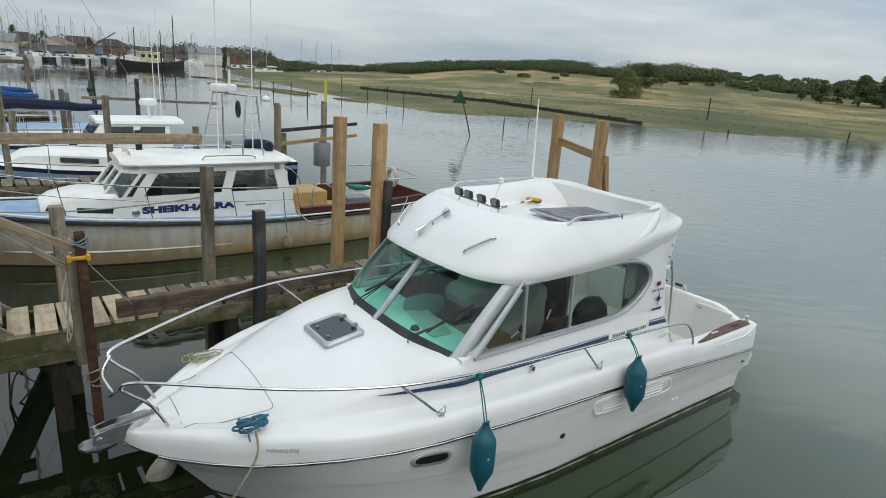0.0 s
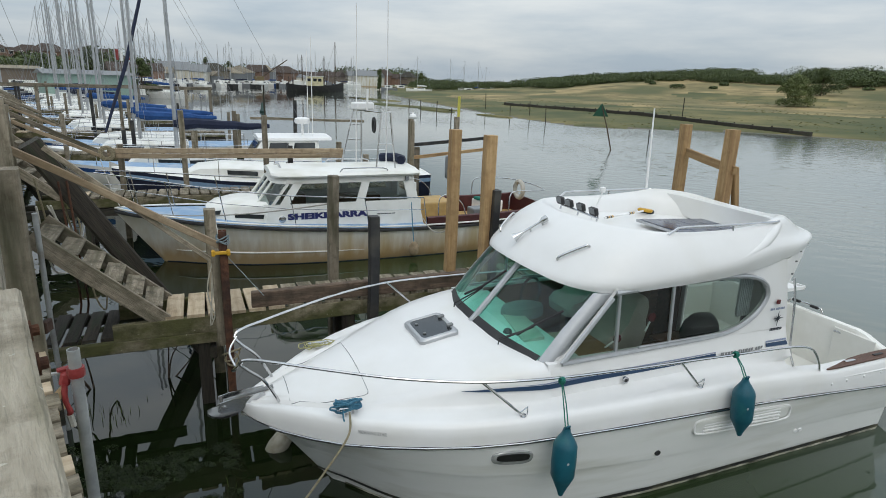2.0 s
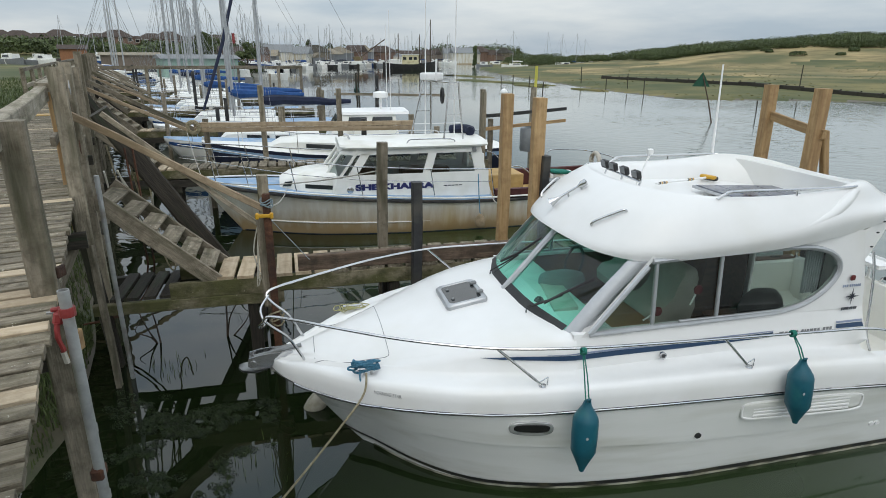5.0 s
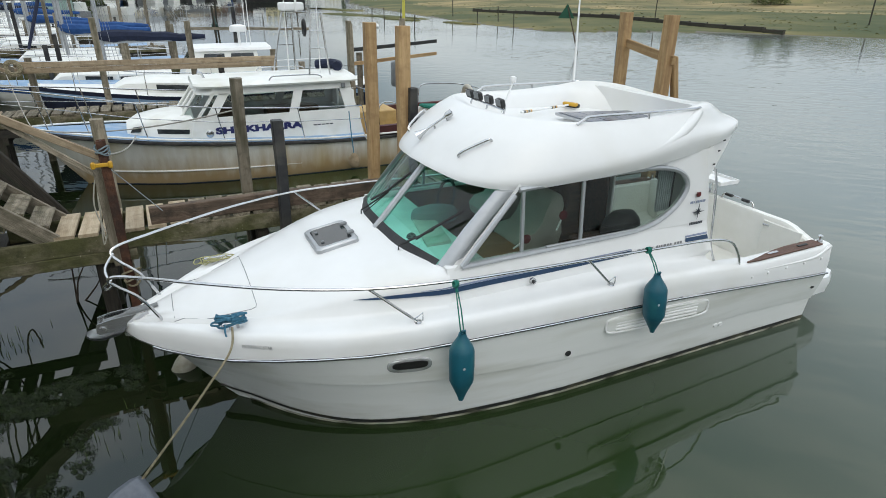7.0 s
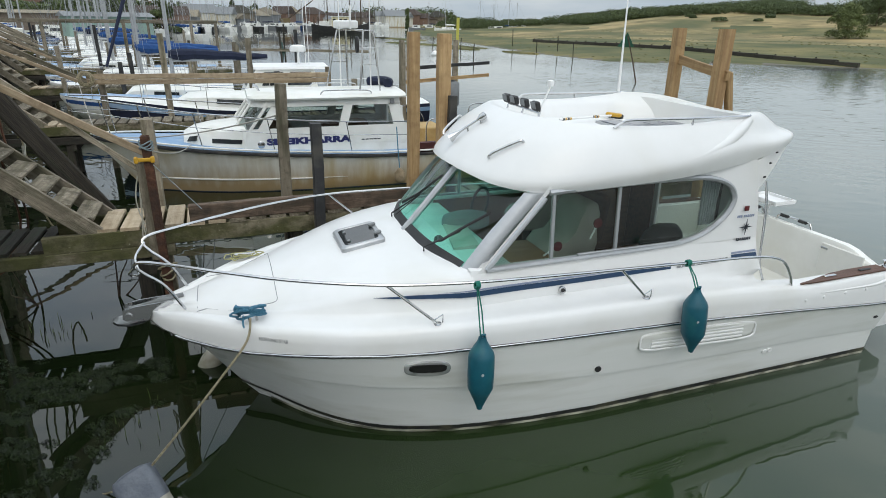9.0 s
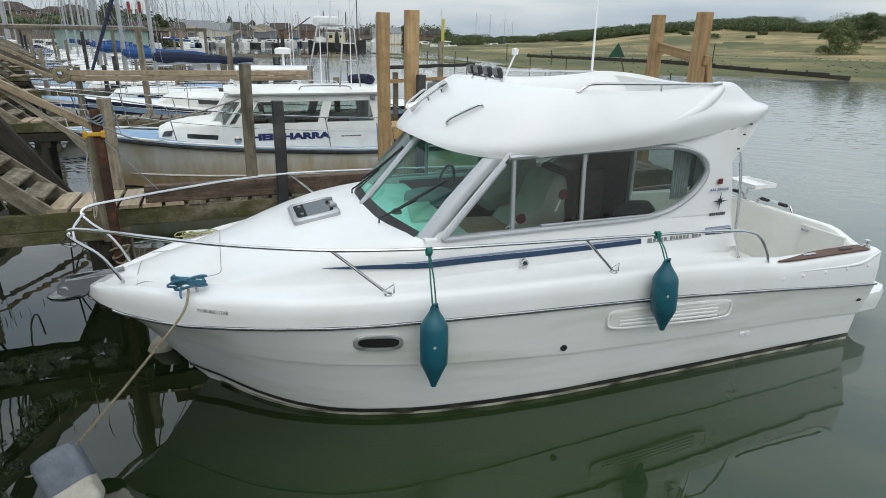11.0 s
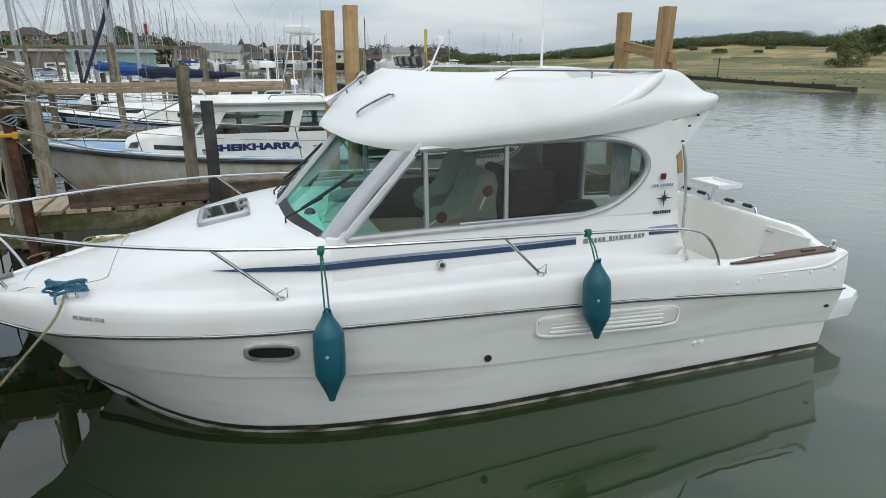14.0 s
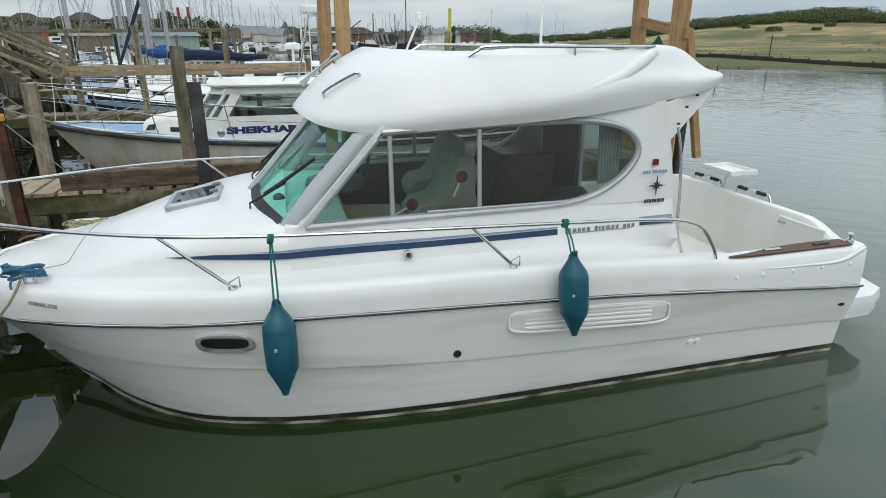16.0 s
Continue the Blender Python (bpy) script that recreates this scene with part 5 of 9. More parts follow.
# pulpit and side rails
for side in (-1, 1):
    bm = bmesh.new()
    rail = spline([(0.34, side * 0.24, on_deck(0.34, 0.2) - 0.01), (0.2, side * 0.255, 1.36), (0.06, side * 0.272, 1.50), (0.0, side * 0.30, 1.585), (0.07, side * 0.35, 1.63), (0.3, side * 0.5, 1.635), (0.67, side * 0.75, 1.63), (1.2, side * 1.07, 1.62), (1.83, side * 1.32, 1.605), (2.5, side * 1.42, 1.58), (3.2, side * 1.455, 1.56), (3.83, side * 1.47, 1.54), (4.62, side * 1.475, 1.51), (5.2, side * 1.475, 1.485), (5.5, side * 1.475, 1.45), (5.68, side * 1.47, 1.37), (5.80, side * 1.465, 1.22), (5.86, side * 1.45, 1.105)], 6)
    tube(bm, rail, 0.0135, 8)
    r_ = part("guard_rail", bm, STEEL, cruiser, "polished stainless guard rail", smooth=True)
    for (u, v, z), (u2, v2) in (((1.83, 1.32, 1.605), (2.24, 1.33)), ((3.83, 1.47, 1.54), (4.16, 1.43))):
        bm = bmesh.new()
        z2 = gz(u2)
        tube(bm, [(u, side * v, z), (u2, side * v2, z2)], 0.012, 8)
        lathe(bm, [(0, 0), (0.035, 0), (0.03, 0.012), (0, 0.015)], 12, Matrix.Translation((u2, side * v2, z2 - 0.002)))
        tube(bm, [(u2 - 0.03, side * v2, z2 + 0.035), (u2 + 0.045, side * v2, z2 + 0.075), (u2 + 0.045, side * v2, z2)], 0.006, 6)
        part("stanchion", bm, STEEL, r_, smooth=True)
bm = bmesh.new()
tube(bm, spline([(0.02, -0.29, 1.585), (-0.06, -0.2, 1.48), (-0.02, 0, 1.40), (-0.06, 0.2, 1.48), (0.02, 0.29, 1.585)], 6), 0.011, 8)
part("pulpit_cross_rail", bm, STEEL, cruiser, smooth=True)

# roof fittings
for side in (-1, 1):
    bm = bmesh.new()
    tube(bm, spline([(3.95, side * 0.965, 2.635), (4.02, side * 0.97, 2.675), (4.12, side * 0.98, 2.70), (4.7, side * 1.0, 2.695), (5.3, side * 1.0, 2.69), (5.42, side * 0.98, 2.69)], 5), 0.0125, 8)
    tube(bm, [(4.75, side * 1.0, 2.63), (4.75, side * 1.0, 2.695)], 0.01, 8)
    part("roof_rail", bm, STEEL, roof, "stainless roof rail", smooth=True)
    bm = bmesh.new()
    a, b = Vector((2.985, side * 0.575, 2.33)), Vector((3.235, side * 0.72, 2.475))
    nrm = Vector((-0.55, side * 0.3, 0.78))
    tube(bm, spline([a, a + nrm * 0.05, a.lerp(b, 0.2) + nrm * 0.075, a.lerp(b, 0.85) + nrm * 0.075, b + nrm * 0.06, b], 5), 0.012, 8)
    part("roof_grab_handle", bm, STEEL, roof, smooth=True)
bm = bmesh.new()
ax = Vector((2.83, 0.05, 2.425)), Vector((3.13, -0.07, 2.645))
mm = between(*ax)
lathe(bm, [(0.0, 0.02), (0.045, 0.0), (0.05, -0.002), (0.03, 0.05), (0.014, 0.12), (0.012, 0.3), (0.02, 0.33), (0.035, 0.35), (0.035, 0.4), (0.0, 0.41)], 16, mm @ Matrix.Rotation(radians(90), 4, "Y"))
tube(bm, [(3.09, -0.055, 2.63), (3.12, -0.055, 2.53)], 0.014, 8)
tube(bm, [(2.98, -0.01, 2.54), (3.01, -0.01, 2.44)], 0.010, 8)
part("air_horn", bm, STEEL, roof, "chromed trumpet horn", smooth=50)
bm = bmesh.new()
tube(bm, [(3.56, 0.30, 2.70), (3.52, -0.42, 2.70)], 0.012, 8)
for y in (0.28, -0.05, -0.38):
    tube(bm, [(3.53, y, 2.65), (3.55, y, 2.72)], 0.011, 6)
lampbar = part("light_bar", bm, STEEL, roof, smooth=True)
for y in (0.27, 0.10, -0.12, -0.34):
    bm = bmesh.new()
    box(bm, (3.52, y, 2.755), (0.05, 0.115, 0.085), (0, -14, 0), 0.012)
    lamp_ = part("deck_flood_lamp", bm, DARKRUB, lampbar, "black square flood lamp")
    bm = bmesh.new()
    box(bm, (3.491, y, 2.762), (0.006, 0.09, 0.06), (0, -14, 0))
    part("lens", bm, GREYP, lamp_)
bm = bmesh.new()
tube(bm, [(3.66, -0.12, 2.60), (3.70, -0.11, 2.70), (3.80, -0.09, 2.90)], 0.009, 8)
lathe(bm, [(0, 0), (0.03, 0), (0.032, 0.05), (0.0, 0.06)], 12, Matrix.Translation((3.80, -0.09, 2.90)))
part("anchor_light", bm, WHITEP, roof, "white anchor light on a raked stem", smooth=50)
part("whip_aerial", tube(bmesh.new(), [(5.36, 1.0, 2.62), (5.38, 1.04, 3.2), (5.40, 1.08, 3.74)], [0.016, 0.012, 0.009], 8), WHITEP, roof, "white whip aerial", smooth=True)
panel = part("solar_panel", box(bmesh.new(), (5.0, -0.30, 2.475), (1.02, 0.86, 0.03), (0, 3, 0), 0.004), ALU, roof, "dark solar panel with silver edge")
for i in range(4):
    for j in range(3):
        bm = bmesh.new()
        box(bm, (4.63 + 0.245 * i, -0.57 + 0.27 * j, 2.515 - 0.0128 * i), (0.235, 0.26, 0.003), (0, 3, 0))
        part("solar_cell", bm, SOLAR, panel)
bm = bmesh.new()
tube(bm, [(4.15, 0.28, 2.515), (5.05, 0.66, 2.47)], 0.012, 8)
brush = part("deck_brush", bm, WHITEP, roof, "long-handled deck brush lying in the roof well", smooth=True)
for t0, t1, material, nm in ((0.05, 0.22, YEL, "grip_band"), (0.62, 0.75, YEL, "grip_band")):
    a, b = Vector((4.15, 0.28, 2.515)), Vector((5.05, 0.66, 2.47))
    for k in range(4):
        part(nm, tube(bmesh.new(), [a.lerp(b, t0 + (t1 - t0) * k / 4), a.lerp(b, t0 + (t1 - t0) * (k + 0.6) / 4)], 0.015, 8), YEL if k % 2 else DARKRUB, brush, smooth=True)
part("brush_head", box(bmesh.new(), (5.10, 0.68, 2.475), (0.07, 0.19, 0.04), (0, 0, 22), 0.012), YEL, brush)
part("bristles", box(bmesh.new(), (5.14, 0.695, 2.455), (0.075, 0.18, 0.05), (0, 0, 22), 0.012), DARKRUB, brush)
part("bimini_pole", tube(bmesh.new(), spline([(5.58, -1.16, 2.1), (5.62, -1.18, 1.9), (5.64, -1.2, 1.6), (5.63, -1.24, 1.3), (5.66, -1.3, 1.11)], 4), 0.012, 8), STEEL, cruiser, "stainless grab pole", smooth=True)
for y in (-0.62, 0.62):
    part("boarding_pole", box(bmesh.new(), (5.62, y, 1.75), (0.05, 0.06, 1.0), (0, 3, 0), 0.01), DARKRUB, cruiser)


# ---------------------------------------------------------------- fenders and lines
def fender(u, v, top, eye, bottom, r, tilt=0.0):
    f = thing("fender", (u, -v, bottom), "teal inflatable fender hanging on a green lanyard", "fender", "fenders on the white cruiser")
    bm = bmesh.new()
    hgt = eye - bottom
    prof = [(0.0, 0), (0.022, 0.0), (0.03, 0.03 * hgt / 0.64), (0.055, 0.09 * hgt / 0.64), (0.088, 0.165 * hgt / 0.64), (r * 0.98, 0.20 * hgt / 0.64), (r * 1.02, 0.34 * hgt / 0.64), (r * 0.99, 0.48 * hgt / 0.64), (r * 0.90, 0.51 * hgt / 0.64), (r * 0.66, 0.555 * hgt / 0.64), (0.042, 0.60 * hgt / 0.64), (0.034, 0.62 * hgt / 0.64), (0.03, hgt), (0.0, hgt)]
    lathe(bm, prof, 24, Matrix.Translation((u, -v, eye)) @ Matrix.Rotation(radians(-tilt), 4, "Y") @ Matrix.Translation((0, 0, -hgt)))
    body = part("body", bm, TEAL, f, smooth=60)
    bm = bmesh.new()
    tube(bm, [(u - 0.02, -v, eye - 0.01), (u - 0.012, -v - 0.02, eye + 0.03), (u + 0.012, -v - 0.02, eye + 0.03), (u + 0.02, -v, eye - 0.01)], 0.01, 6)
    part("eyelet", bm, TEAL, f, smooth=True)
    bm = bmesh.new()
    tube(bm, [(u - 0.014, -v, eye), (u - 0.012, -v + 0.06, (eye + top) / 2), (u - 0.004, -1.475, top)], 0.006, 6)
    tube(bm, [(u + 0.014, -v, eye), (u + 0.014, -v + 0.06, (eye + top) / 2), (u + 0.004, -1.475, top)], 0.006, 6)
    part("lanyard", bm, TEALROPE, f)
    bm = bmesh.new()
    for k in range(3):
        tube(bm, [(u + 0.012 * (k - 1) + 0.004 * math.sin(a), -1.475 + 0.024 * math.cos(a), top + 0.024 * math.sin(a)) for a in np.linspace(0, 2 * math.pi, 13)[:-1]], 0.009, 6, True)
    part("knot", bm, TEALROPE, f)
    bm = bmesh.new()
    lathe(bm, [(0, 0), (0.012, 0), (0.012, 0.003), (0, 0.004)], 12, Matrix.Translation((u - 0.03, -v - r * 0.985, bottom + 0.58 * hgt)) @ Matrix.Rotation(radians(90), 4, "X"))
    part("maker_mark", bm, GREYC, f)
    return f


fender(2.51, 1.61, 1.58, 1.20, 0.545, 0.105)
fender(4.52, 1.63, 1.515, 1.33, 0.70, 0.105, 5.0)

# blue rope bundled on the bow cleat and the line to the buoy
bm = bmesh.new()
rr_ = random.Random(3)
c = Vector((0.84, -0.72, 1.205))
for k in range(7):
    a0, tilt = rr_.uniform(0, 6), rr_.uniform(-0.5, 0.5)
    tube(bm, [c + Vector((0.11 * math.cos(a) + rr_.uniform(-0.02, 0.02), 0.055 * math.sin(a) + rr_.uniform(-0.015, 0.015), 0.035 + 0.03 * math.sin(a + a0) + tilt * 0.04 * math.cos(a) + 0.006 * k)) for a in np.linspace(0, 2 * math.pi, 15)[:-1]], 0.011, 6, True)
tube(bm, spline([c + Vector((-0.07, 0, 0.03)), c + Vector((-0.13, 0.02, 0.04)), c + Vector((-0.15, 0.0, 0.03)), c + Vector((-0.10, -0.03, 0.03))], 5), 0.009, 6)
tube(bm, spline([c + Vector((-0.05, -0.05, 0.04)), c + Vector((-0.06, -0.10, 0.0)), c + Vector((-0.055, -0.115, -0.035))], 5), 0.008, 6)
solo("mooring_rope", bm, BLUEROPE, "blue and turquoise mooring rope heaped on the bow cleat", "rope", smooth=True)
bm = bmesh.new()
pts = spline([(0.84, -0.80, 1.225), (0.79, -0.955, 1.105), (0.57, -1.045, 0.87), (0.30, -1.12, 0.59), (0.02, -1.19, 0.31)], 8)
tube(bm, pts, 0.0095, 7)
solo("mooring_line", bm, ROPE, "worn tan mooring line from the bow to a floating buoy", "rope", smooth=True)
buoy = thing("mooring_buoy", (0.0, -1.3, 0), "scuffed off-white plastic drum buoy with a grey band", "buoy")
bm = bmesh.new()
mb = Matrix.Translation((-0.02, -1.33, 0.10)) @ Matrix.Rotation(radians(14), 4, "Z") @ Matrix.Rotation(radians(-20), 4, "Y") @ Matrix.Rotation(radians(-38), 4, "X")
loft(bm, [[mb @ Vector((x, y, z)) for x, y in rrect(a, b, 0.055)] for a, b, z in ((0.08, 0.07, -0.22), (0.125, 0.115, -0.20), (0.14, 0.13, -0.16), (0.14, 0.13, 0.2), (0.125, 0.115, 0.24), (0.08, 0.07, 0.26))], wrap=True, cap=True)
part("drum", bm, mat("scuffed_plastic", (0.40, 0.37, 0.30), (0.54, 0.51, 0.44), rough=0.7, scale=7, stain=(0.22, 0.20, 0.15), big=4, bump=0.3), buoy, smooth=40)
bm = bmesh.new()
loft(bm, [[mb @ Vector((x, y, z)) for x, y in rrect(0.144, 0.134, 0.058)] for z in (-0.02, 0.205)] + [[mb @ Vector((x, y, z)) for x, y in rrect(a, b, 0.055)] for a, b, z in ((0.129, 0.119, 0.246), (0.07, 0.06, 0.268))], wrap=True, cap=True)
part("grey_band", bm, mat("blue_grey_scuffed_plastic", (0.10, 0.115, 0.14), (0.17, 0.185, 0.21), rough=0.7, scale=9, bump=0.3), buoy, smooth=40)
bm = bmesh.new()
tube(bm, spline([(0.02, -1.19, 0.30), (-0.2, -1.1, 0.12), (-0.5, -0.95, -0.03), (-1.5, -0.5, -0.05)], 6), 0.008, 6)
solo("shore_line", bm, ROPE, "slack tan rope from the buoy to the bank", "rope", smooth=True)

# ---------------------------------------------------------------- main walkway
DECK = 2.40


def edge(y):
    """The creek-side edge of the walkway."""
    return -1.57 - 0.268 * y


TW = Vector((-0.259, 0.966, 0)).normalized()
NW = Vector((-0.966, -0.259, 0)).normalized()


def on_walk(y, left, z):
    return Vector((edge(y), y, 0)) + NW * left + Vector((0, 0, z))


walkway = thing("walkway", (-1.6, 0, DECK), "long weathered timber walkway on posts above the creek bank", "pier", kind="structure")
bm = bmesh.new()
rp = random.Random(11)
for k in range(-34, 250):
    y = k * 0.150
    material = PLANKN if k in (-9, -10) or rp.random() < 0.04 else PLANKG
    ln = 1.42 + (0.06 if k in (-10,) else 0) + (rp.randint(0, 2) * 0.02)
    p0 = on_walk(y, -0.03 - rp.uniform(0, 0.03), DECK - 0.0225 + rp.uniform(-0.004, 0.004))
    p1 = on_walk(y + rp.uniform(-0.008, 0.008), ln - 0.03, DECK - 0.0225 + rp.uniform(-0.004, 0.004))
    timber("plank", p0, p1, 0.121, 0.045, material, walkway, uneven=0.0)
bm = bmesh.new()
for k in range(250, 420):
    y = k * 0.150
    a, b = on_walk(y, -0.03, DECK - 0.045), on_walk(y, 1.4, DECK - 0.045)
    prism(bm, [a, b, b + TW * 0.128, a + TW * 0.128], (0, 0, 0.045))
ob = part("far_planks", bm, PLANKG, walkway)
tagged(ob, kind="stuff")
for left in (0.12, 1.2):
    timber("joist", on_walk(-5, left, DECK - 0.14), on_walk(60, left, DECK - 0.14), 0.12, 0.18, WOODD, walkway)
timber("tread_strip", on_walk(11.5, 0.0, DECK + 0.012), on_walk(11.5, 1.42, DECK + 0.012), 0.45, 0.02, TAN, walkway, "pale yellow grit strip", uneven=0.0)

# handrail on the creek side, with a lapped joint
rail_c = thing("walkway_handrail", (-1.6, 0, DECK), "weathered grey timber handrail bolted along the walkway", "handrail")
timber("rail_board", on_walk(-3.4, 0.145, 3.345), on_walk(1.7, 0.075, 3.43), 0.105, 0.15, RAILW, rail_c)
timber("rail_board", on_walk(-4.95, 0.225, 3.32), on_walk(-3.45, 0.215, 3.33), 0.12, 0.15, RAILW, rail_c)
timber("lap_board", on_walk(-4.95, 0.112, 3.340), on_walk(-3.45, 0.117, 3.350), 0.12, 0.14, RAILW, rail_c, "lapped board with rusty bolts")
for y in (-3.52, -3.74):
    bm = bmesh.new()
    c = on_walk(y, 0.053, 3.325)
    lathe(bm, [(0, 0), (0.03, 0), (0.03, 0.006), (0.016, 0.006), (0.016, 0.022), (0, 0.024)], 8, between(c, c - NW) @ Matrix.Rotation(radians(90), 4, "Y"))
    part("bolt", bm, RUST, rail_c)
timber("rail_board", on_walk(1.7, 0.06, 3.50), on_walk(30, 0.06, 3.50), 0.14, 0.09, RAILW, rail_c)
timber("rail_board", on_walk(30, 0.06, 3.50), on_walk(62, 0.06, 3.50), 0.14, 0.09, RAILW, rail_c)
timber("mid_rail", on_walk(1.7, 0.06, 2.95), on_walk(62, 0.06, 2.95), 0.05, 0.10, WOODG, rail_c)
posts = [(-1.40, 0.005, 3.46, 0.15, WOODG), (1.55, -0.08, 3.70, 0.145, WOODG), (1.95, -0.14, 3.62, 0.12, WOODG), (2.25, 0.02, 3.45, 0.12, WOODN)]
for k in range(20):
    posts.append((4.4 + 2.7 * k + rp.uniform(-0.3, 0.3), -0.05, 3.55 + rp.uniform(-0.1, 0.35), 0.15, WOODG))
for y, left, top, w, material in posts:
    b = on_walk(y, left, 1.85 if 1.5 < y < 2.3 else -0.6)
    t = on_walk(y + rp.uniform(-0.02, 0.02), left, top)
    timber("walkway_post", b, t, w, w * 0.95, material, None, up=TW, uneven=0.006, tags=dict(label="weathered square timber post beside the walkway", category="post", group="posts along the walkway"))
bm = bmesh.new()
for y, z in ((1.55, 3.5), (1.55, 2.9)):
    c = on_walk(y, -0.175, z)
    prism(bm, [c + TW * 0.07, c + Vector((0, 0, 0.07)), c - TW * 0.07, c - Vector((0, 0, 0.07))], -NW * 0.008)
    part("steel_plate", bm, GALV, rail_c) if z > 3 else part("steel_plate", bm, RUST, rail_c)
    bm = bmesh.new()
bm.free()
# bolts and plates on the nearest post
for z, material, s in ((2.52, RUST, 0.045), (2.02, WOODN, 0.09), (1.35, GALV, 0.05), (0.8, GALV, 0.05)):
    bm = bmesh.new()
    c = on_walk(-1.40, -0.085, z)
    box(bm, c, (0.03, s * 1.8, s * 1.6), (0, 0, -15), 0.006)
    part("post_plate", bm, material, rail_c)
# left-hand rail, from further along
rail_l = thing("bank_handrail", (-7, 15, DECK), "weathered timber post-and-rail on the bank side of the walkway", "handrail")
for k in range(18):
    y = 14.5 + 2.6 * k
    timber("post", on_walk(y, 1.48, 0.8), on_walk(y, 1.48, 3.45), 0.12, 0.12, WOODG, rail_l, up=TW)
for z in (3.40, 2.95):
    timber("rail", on_walk(14.3, 1.46, z), on_walk(60, 1.46, z), 0.08, 0.10, WOODG, rail_l)
for y in (16.3, 21.5, 27.0):
    timber("step_board", on_walk(y, 1.25, DECK + 0.03), on_walk(y, 1.8, DECK + 0.03), 0.3, 0.05, PLANKG, rail_l)
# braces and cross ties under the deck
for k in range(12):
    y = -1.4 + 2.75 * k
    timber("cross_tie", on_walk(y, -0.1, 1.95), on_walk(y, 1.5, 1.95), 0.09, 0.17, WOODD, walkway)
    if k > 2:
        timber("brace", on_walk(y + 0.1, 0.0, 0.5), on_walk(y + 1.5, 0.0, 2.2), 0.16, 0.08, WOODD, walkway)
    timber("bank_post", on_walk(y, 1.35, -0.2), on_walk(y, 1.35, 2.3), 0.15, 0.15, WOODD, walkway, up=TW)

for (p0, p1, w, h) in (((-1.93, 1.70, 2.1), (-1.88, 1.72, -0.4), 0.10, 0.06), ((-2.12, 2.05, 2.1), (-2.0, 2.3, -0.4), 0.13, 0.12), ((-1.95, 1.45, 1.95), (-2.35, 0.75, 0.9), 0.10, 0.07)):
    timber("slanting_leg", p0, p1, w, h, WOODD if w > 0.12 else WOODG, walkway, up=(1, 0, 0))
# scaffold pole with a red coupler, and a drain pipe behind it
pole = thing("scaffold_pole", (-0.88, -2.01, 0), "galvanised scaffold pole with a red clamp standing in the creek", "pole")
bm = bmesh.new()
rows = [[(-0.88 + r * math.cos(2 * math.pi * k / 16), -2.01 + r * math.sin(2 * math.pi * k / 16), z) for k in range(16)] for r, z in ((0.030, -0.5), (0.030, 2.62), (0.025, 2.62), (0.025, 2.3))]
loft(bm, rows, wrap=True)
part("tube", bm, GALV, pole, smooth=40)
bm = bmesh.new()
lathe(bm, [(0.031, 0), (0.041, 0), (0.043, 0.025), (0.041, 0.05), (0.031, 0.05)], 14, Matrix.Translation((-0.88, -2.01, 2.47)))
box(bm, (-0.935, -1.995, 2.455), (0.05, 0.05, 0.075), (0, 15, 10), 0.012)
box(bm, (-0.93, -1.97, 2.50), (0.085, 0.03, 0.022), (0, 0, 20), 0.006)
part("red_coupler", bm, REDP, pole)
part("coupler_bolt", tube(bmesh.new(), [(-1.0, -1.96, 2.475), (-0.86, -1.96, 2.475)], 0.009, 6), GALV, pole)
part("rag_end", tube(bmesh.new(), spline([(-0.935, -2.03, 2.44), (-0.94, -2.04, 2.36), (-0.925, -2.04, 2.29), (-0.935, -2.03, 2.26)], 4), [0.016, 0.014, 0.015, 0.014, 0.016, 0.013, 0.013, 0.014, 0.015, 0.014, 0.013, 0.014, 0.012], 6), REDP, pole)
part("rag_tip", tube(bmesh.new(), [(-0.93, -2.035, 2.27), (-0.92, -2.035, 2.20)], 0.016, 6), PALER, pole)
part("lower_coupler", box(bmesh.new(), (-0.89, -2.0, 1.45), (0.07, 0.10, 0.08), None, 0.012), RUST, pole)
solo("standpipe", tube(bmesh.new(), [(-1.78, 1.90, -0.4), (-1.79, 1.86, 1.3), (-1.78, 1.83, 2.55)], 0.028, 10), GALV, "dull grey standpipe fixed to the walkway", "pipe", smooth=True)
for k, (dx, mt) in enumerate(((0.02, RUST), (0.10, RUST))):
    solo("hanging_hose", tube(bmesh.new(), spline([(-1.75 + dx, 2.9 + 0.05 * k, 2.7), (-1.70 + dx, 2.85, 1.7), (-1.72 + dx, 2.95, 1.0), (-2.1 + dx, 3.0, 0.45), (-2.7 + dx, 3.2, 0.22)], 5), 0.013, 6), mt, "dark hose hanging from the walkway", "hose", smooth=True)

# ---------------------------------------------------------------- stairs and finger piers
FZ = 1.22


def stairs(y0, y1, u0, u1, z0, z1, n, tread_mat):
    s = thing("pier_stairs", ((u0 + u1) / 2, (y0 + y1) / 2, z1), "weathered timber steps down from the walkway to the finger pier", "stairs", "steps down to the finger piers")
    for y in (y0 + 0.03, y1 - 0.03):
        timber("stringer", (u0 - 0.02, y, z0 - 0.03), (u1 + 0.02, y, z1 - 0.11), 0.05, 0.19, WOODG, s)
    for k in range(n):
        f = (k + 0.5) / n
        timber("tread", (u0 + (u1 - u0) * f, y0 + 0.06, z0 + (z1 - z0) * f), (u0 + (u1 - u0) * f, y1 - 0.06, z0 + (z1 - z0) * f), 0.20, 0.035, tread_mat, s, up=(0.25, 0, 1))
    return s


stairs(1.94, 2.74, -1.88, -0.70, 2.30, 1.26, 6, PLANKG)


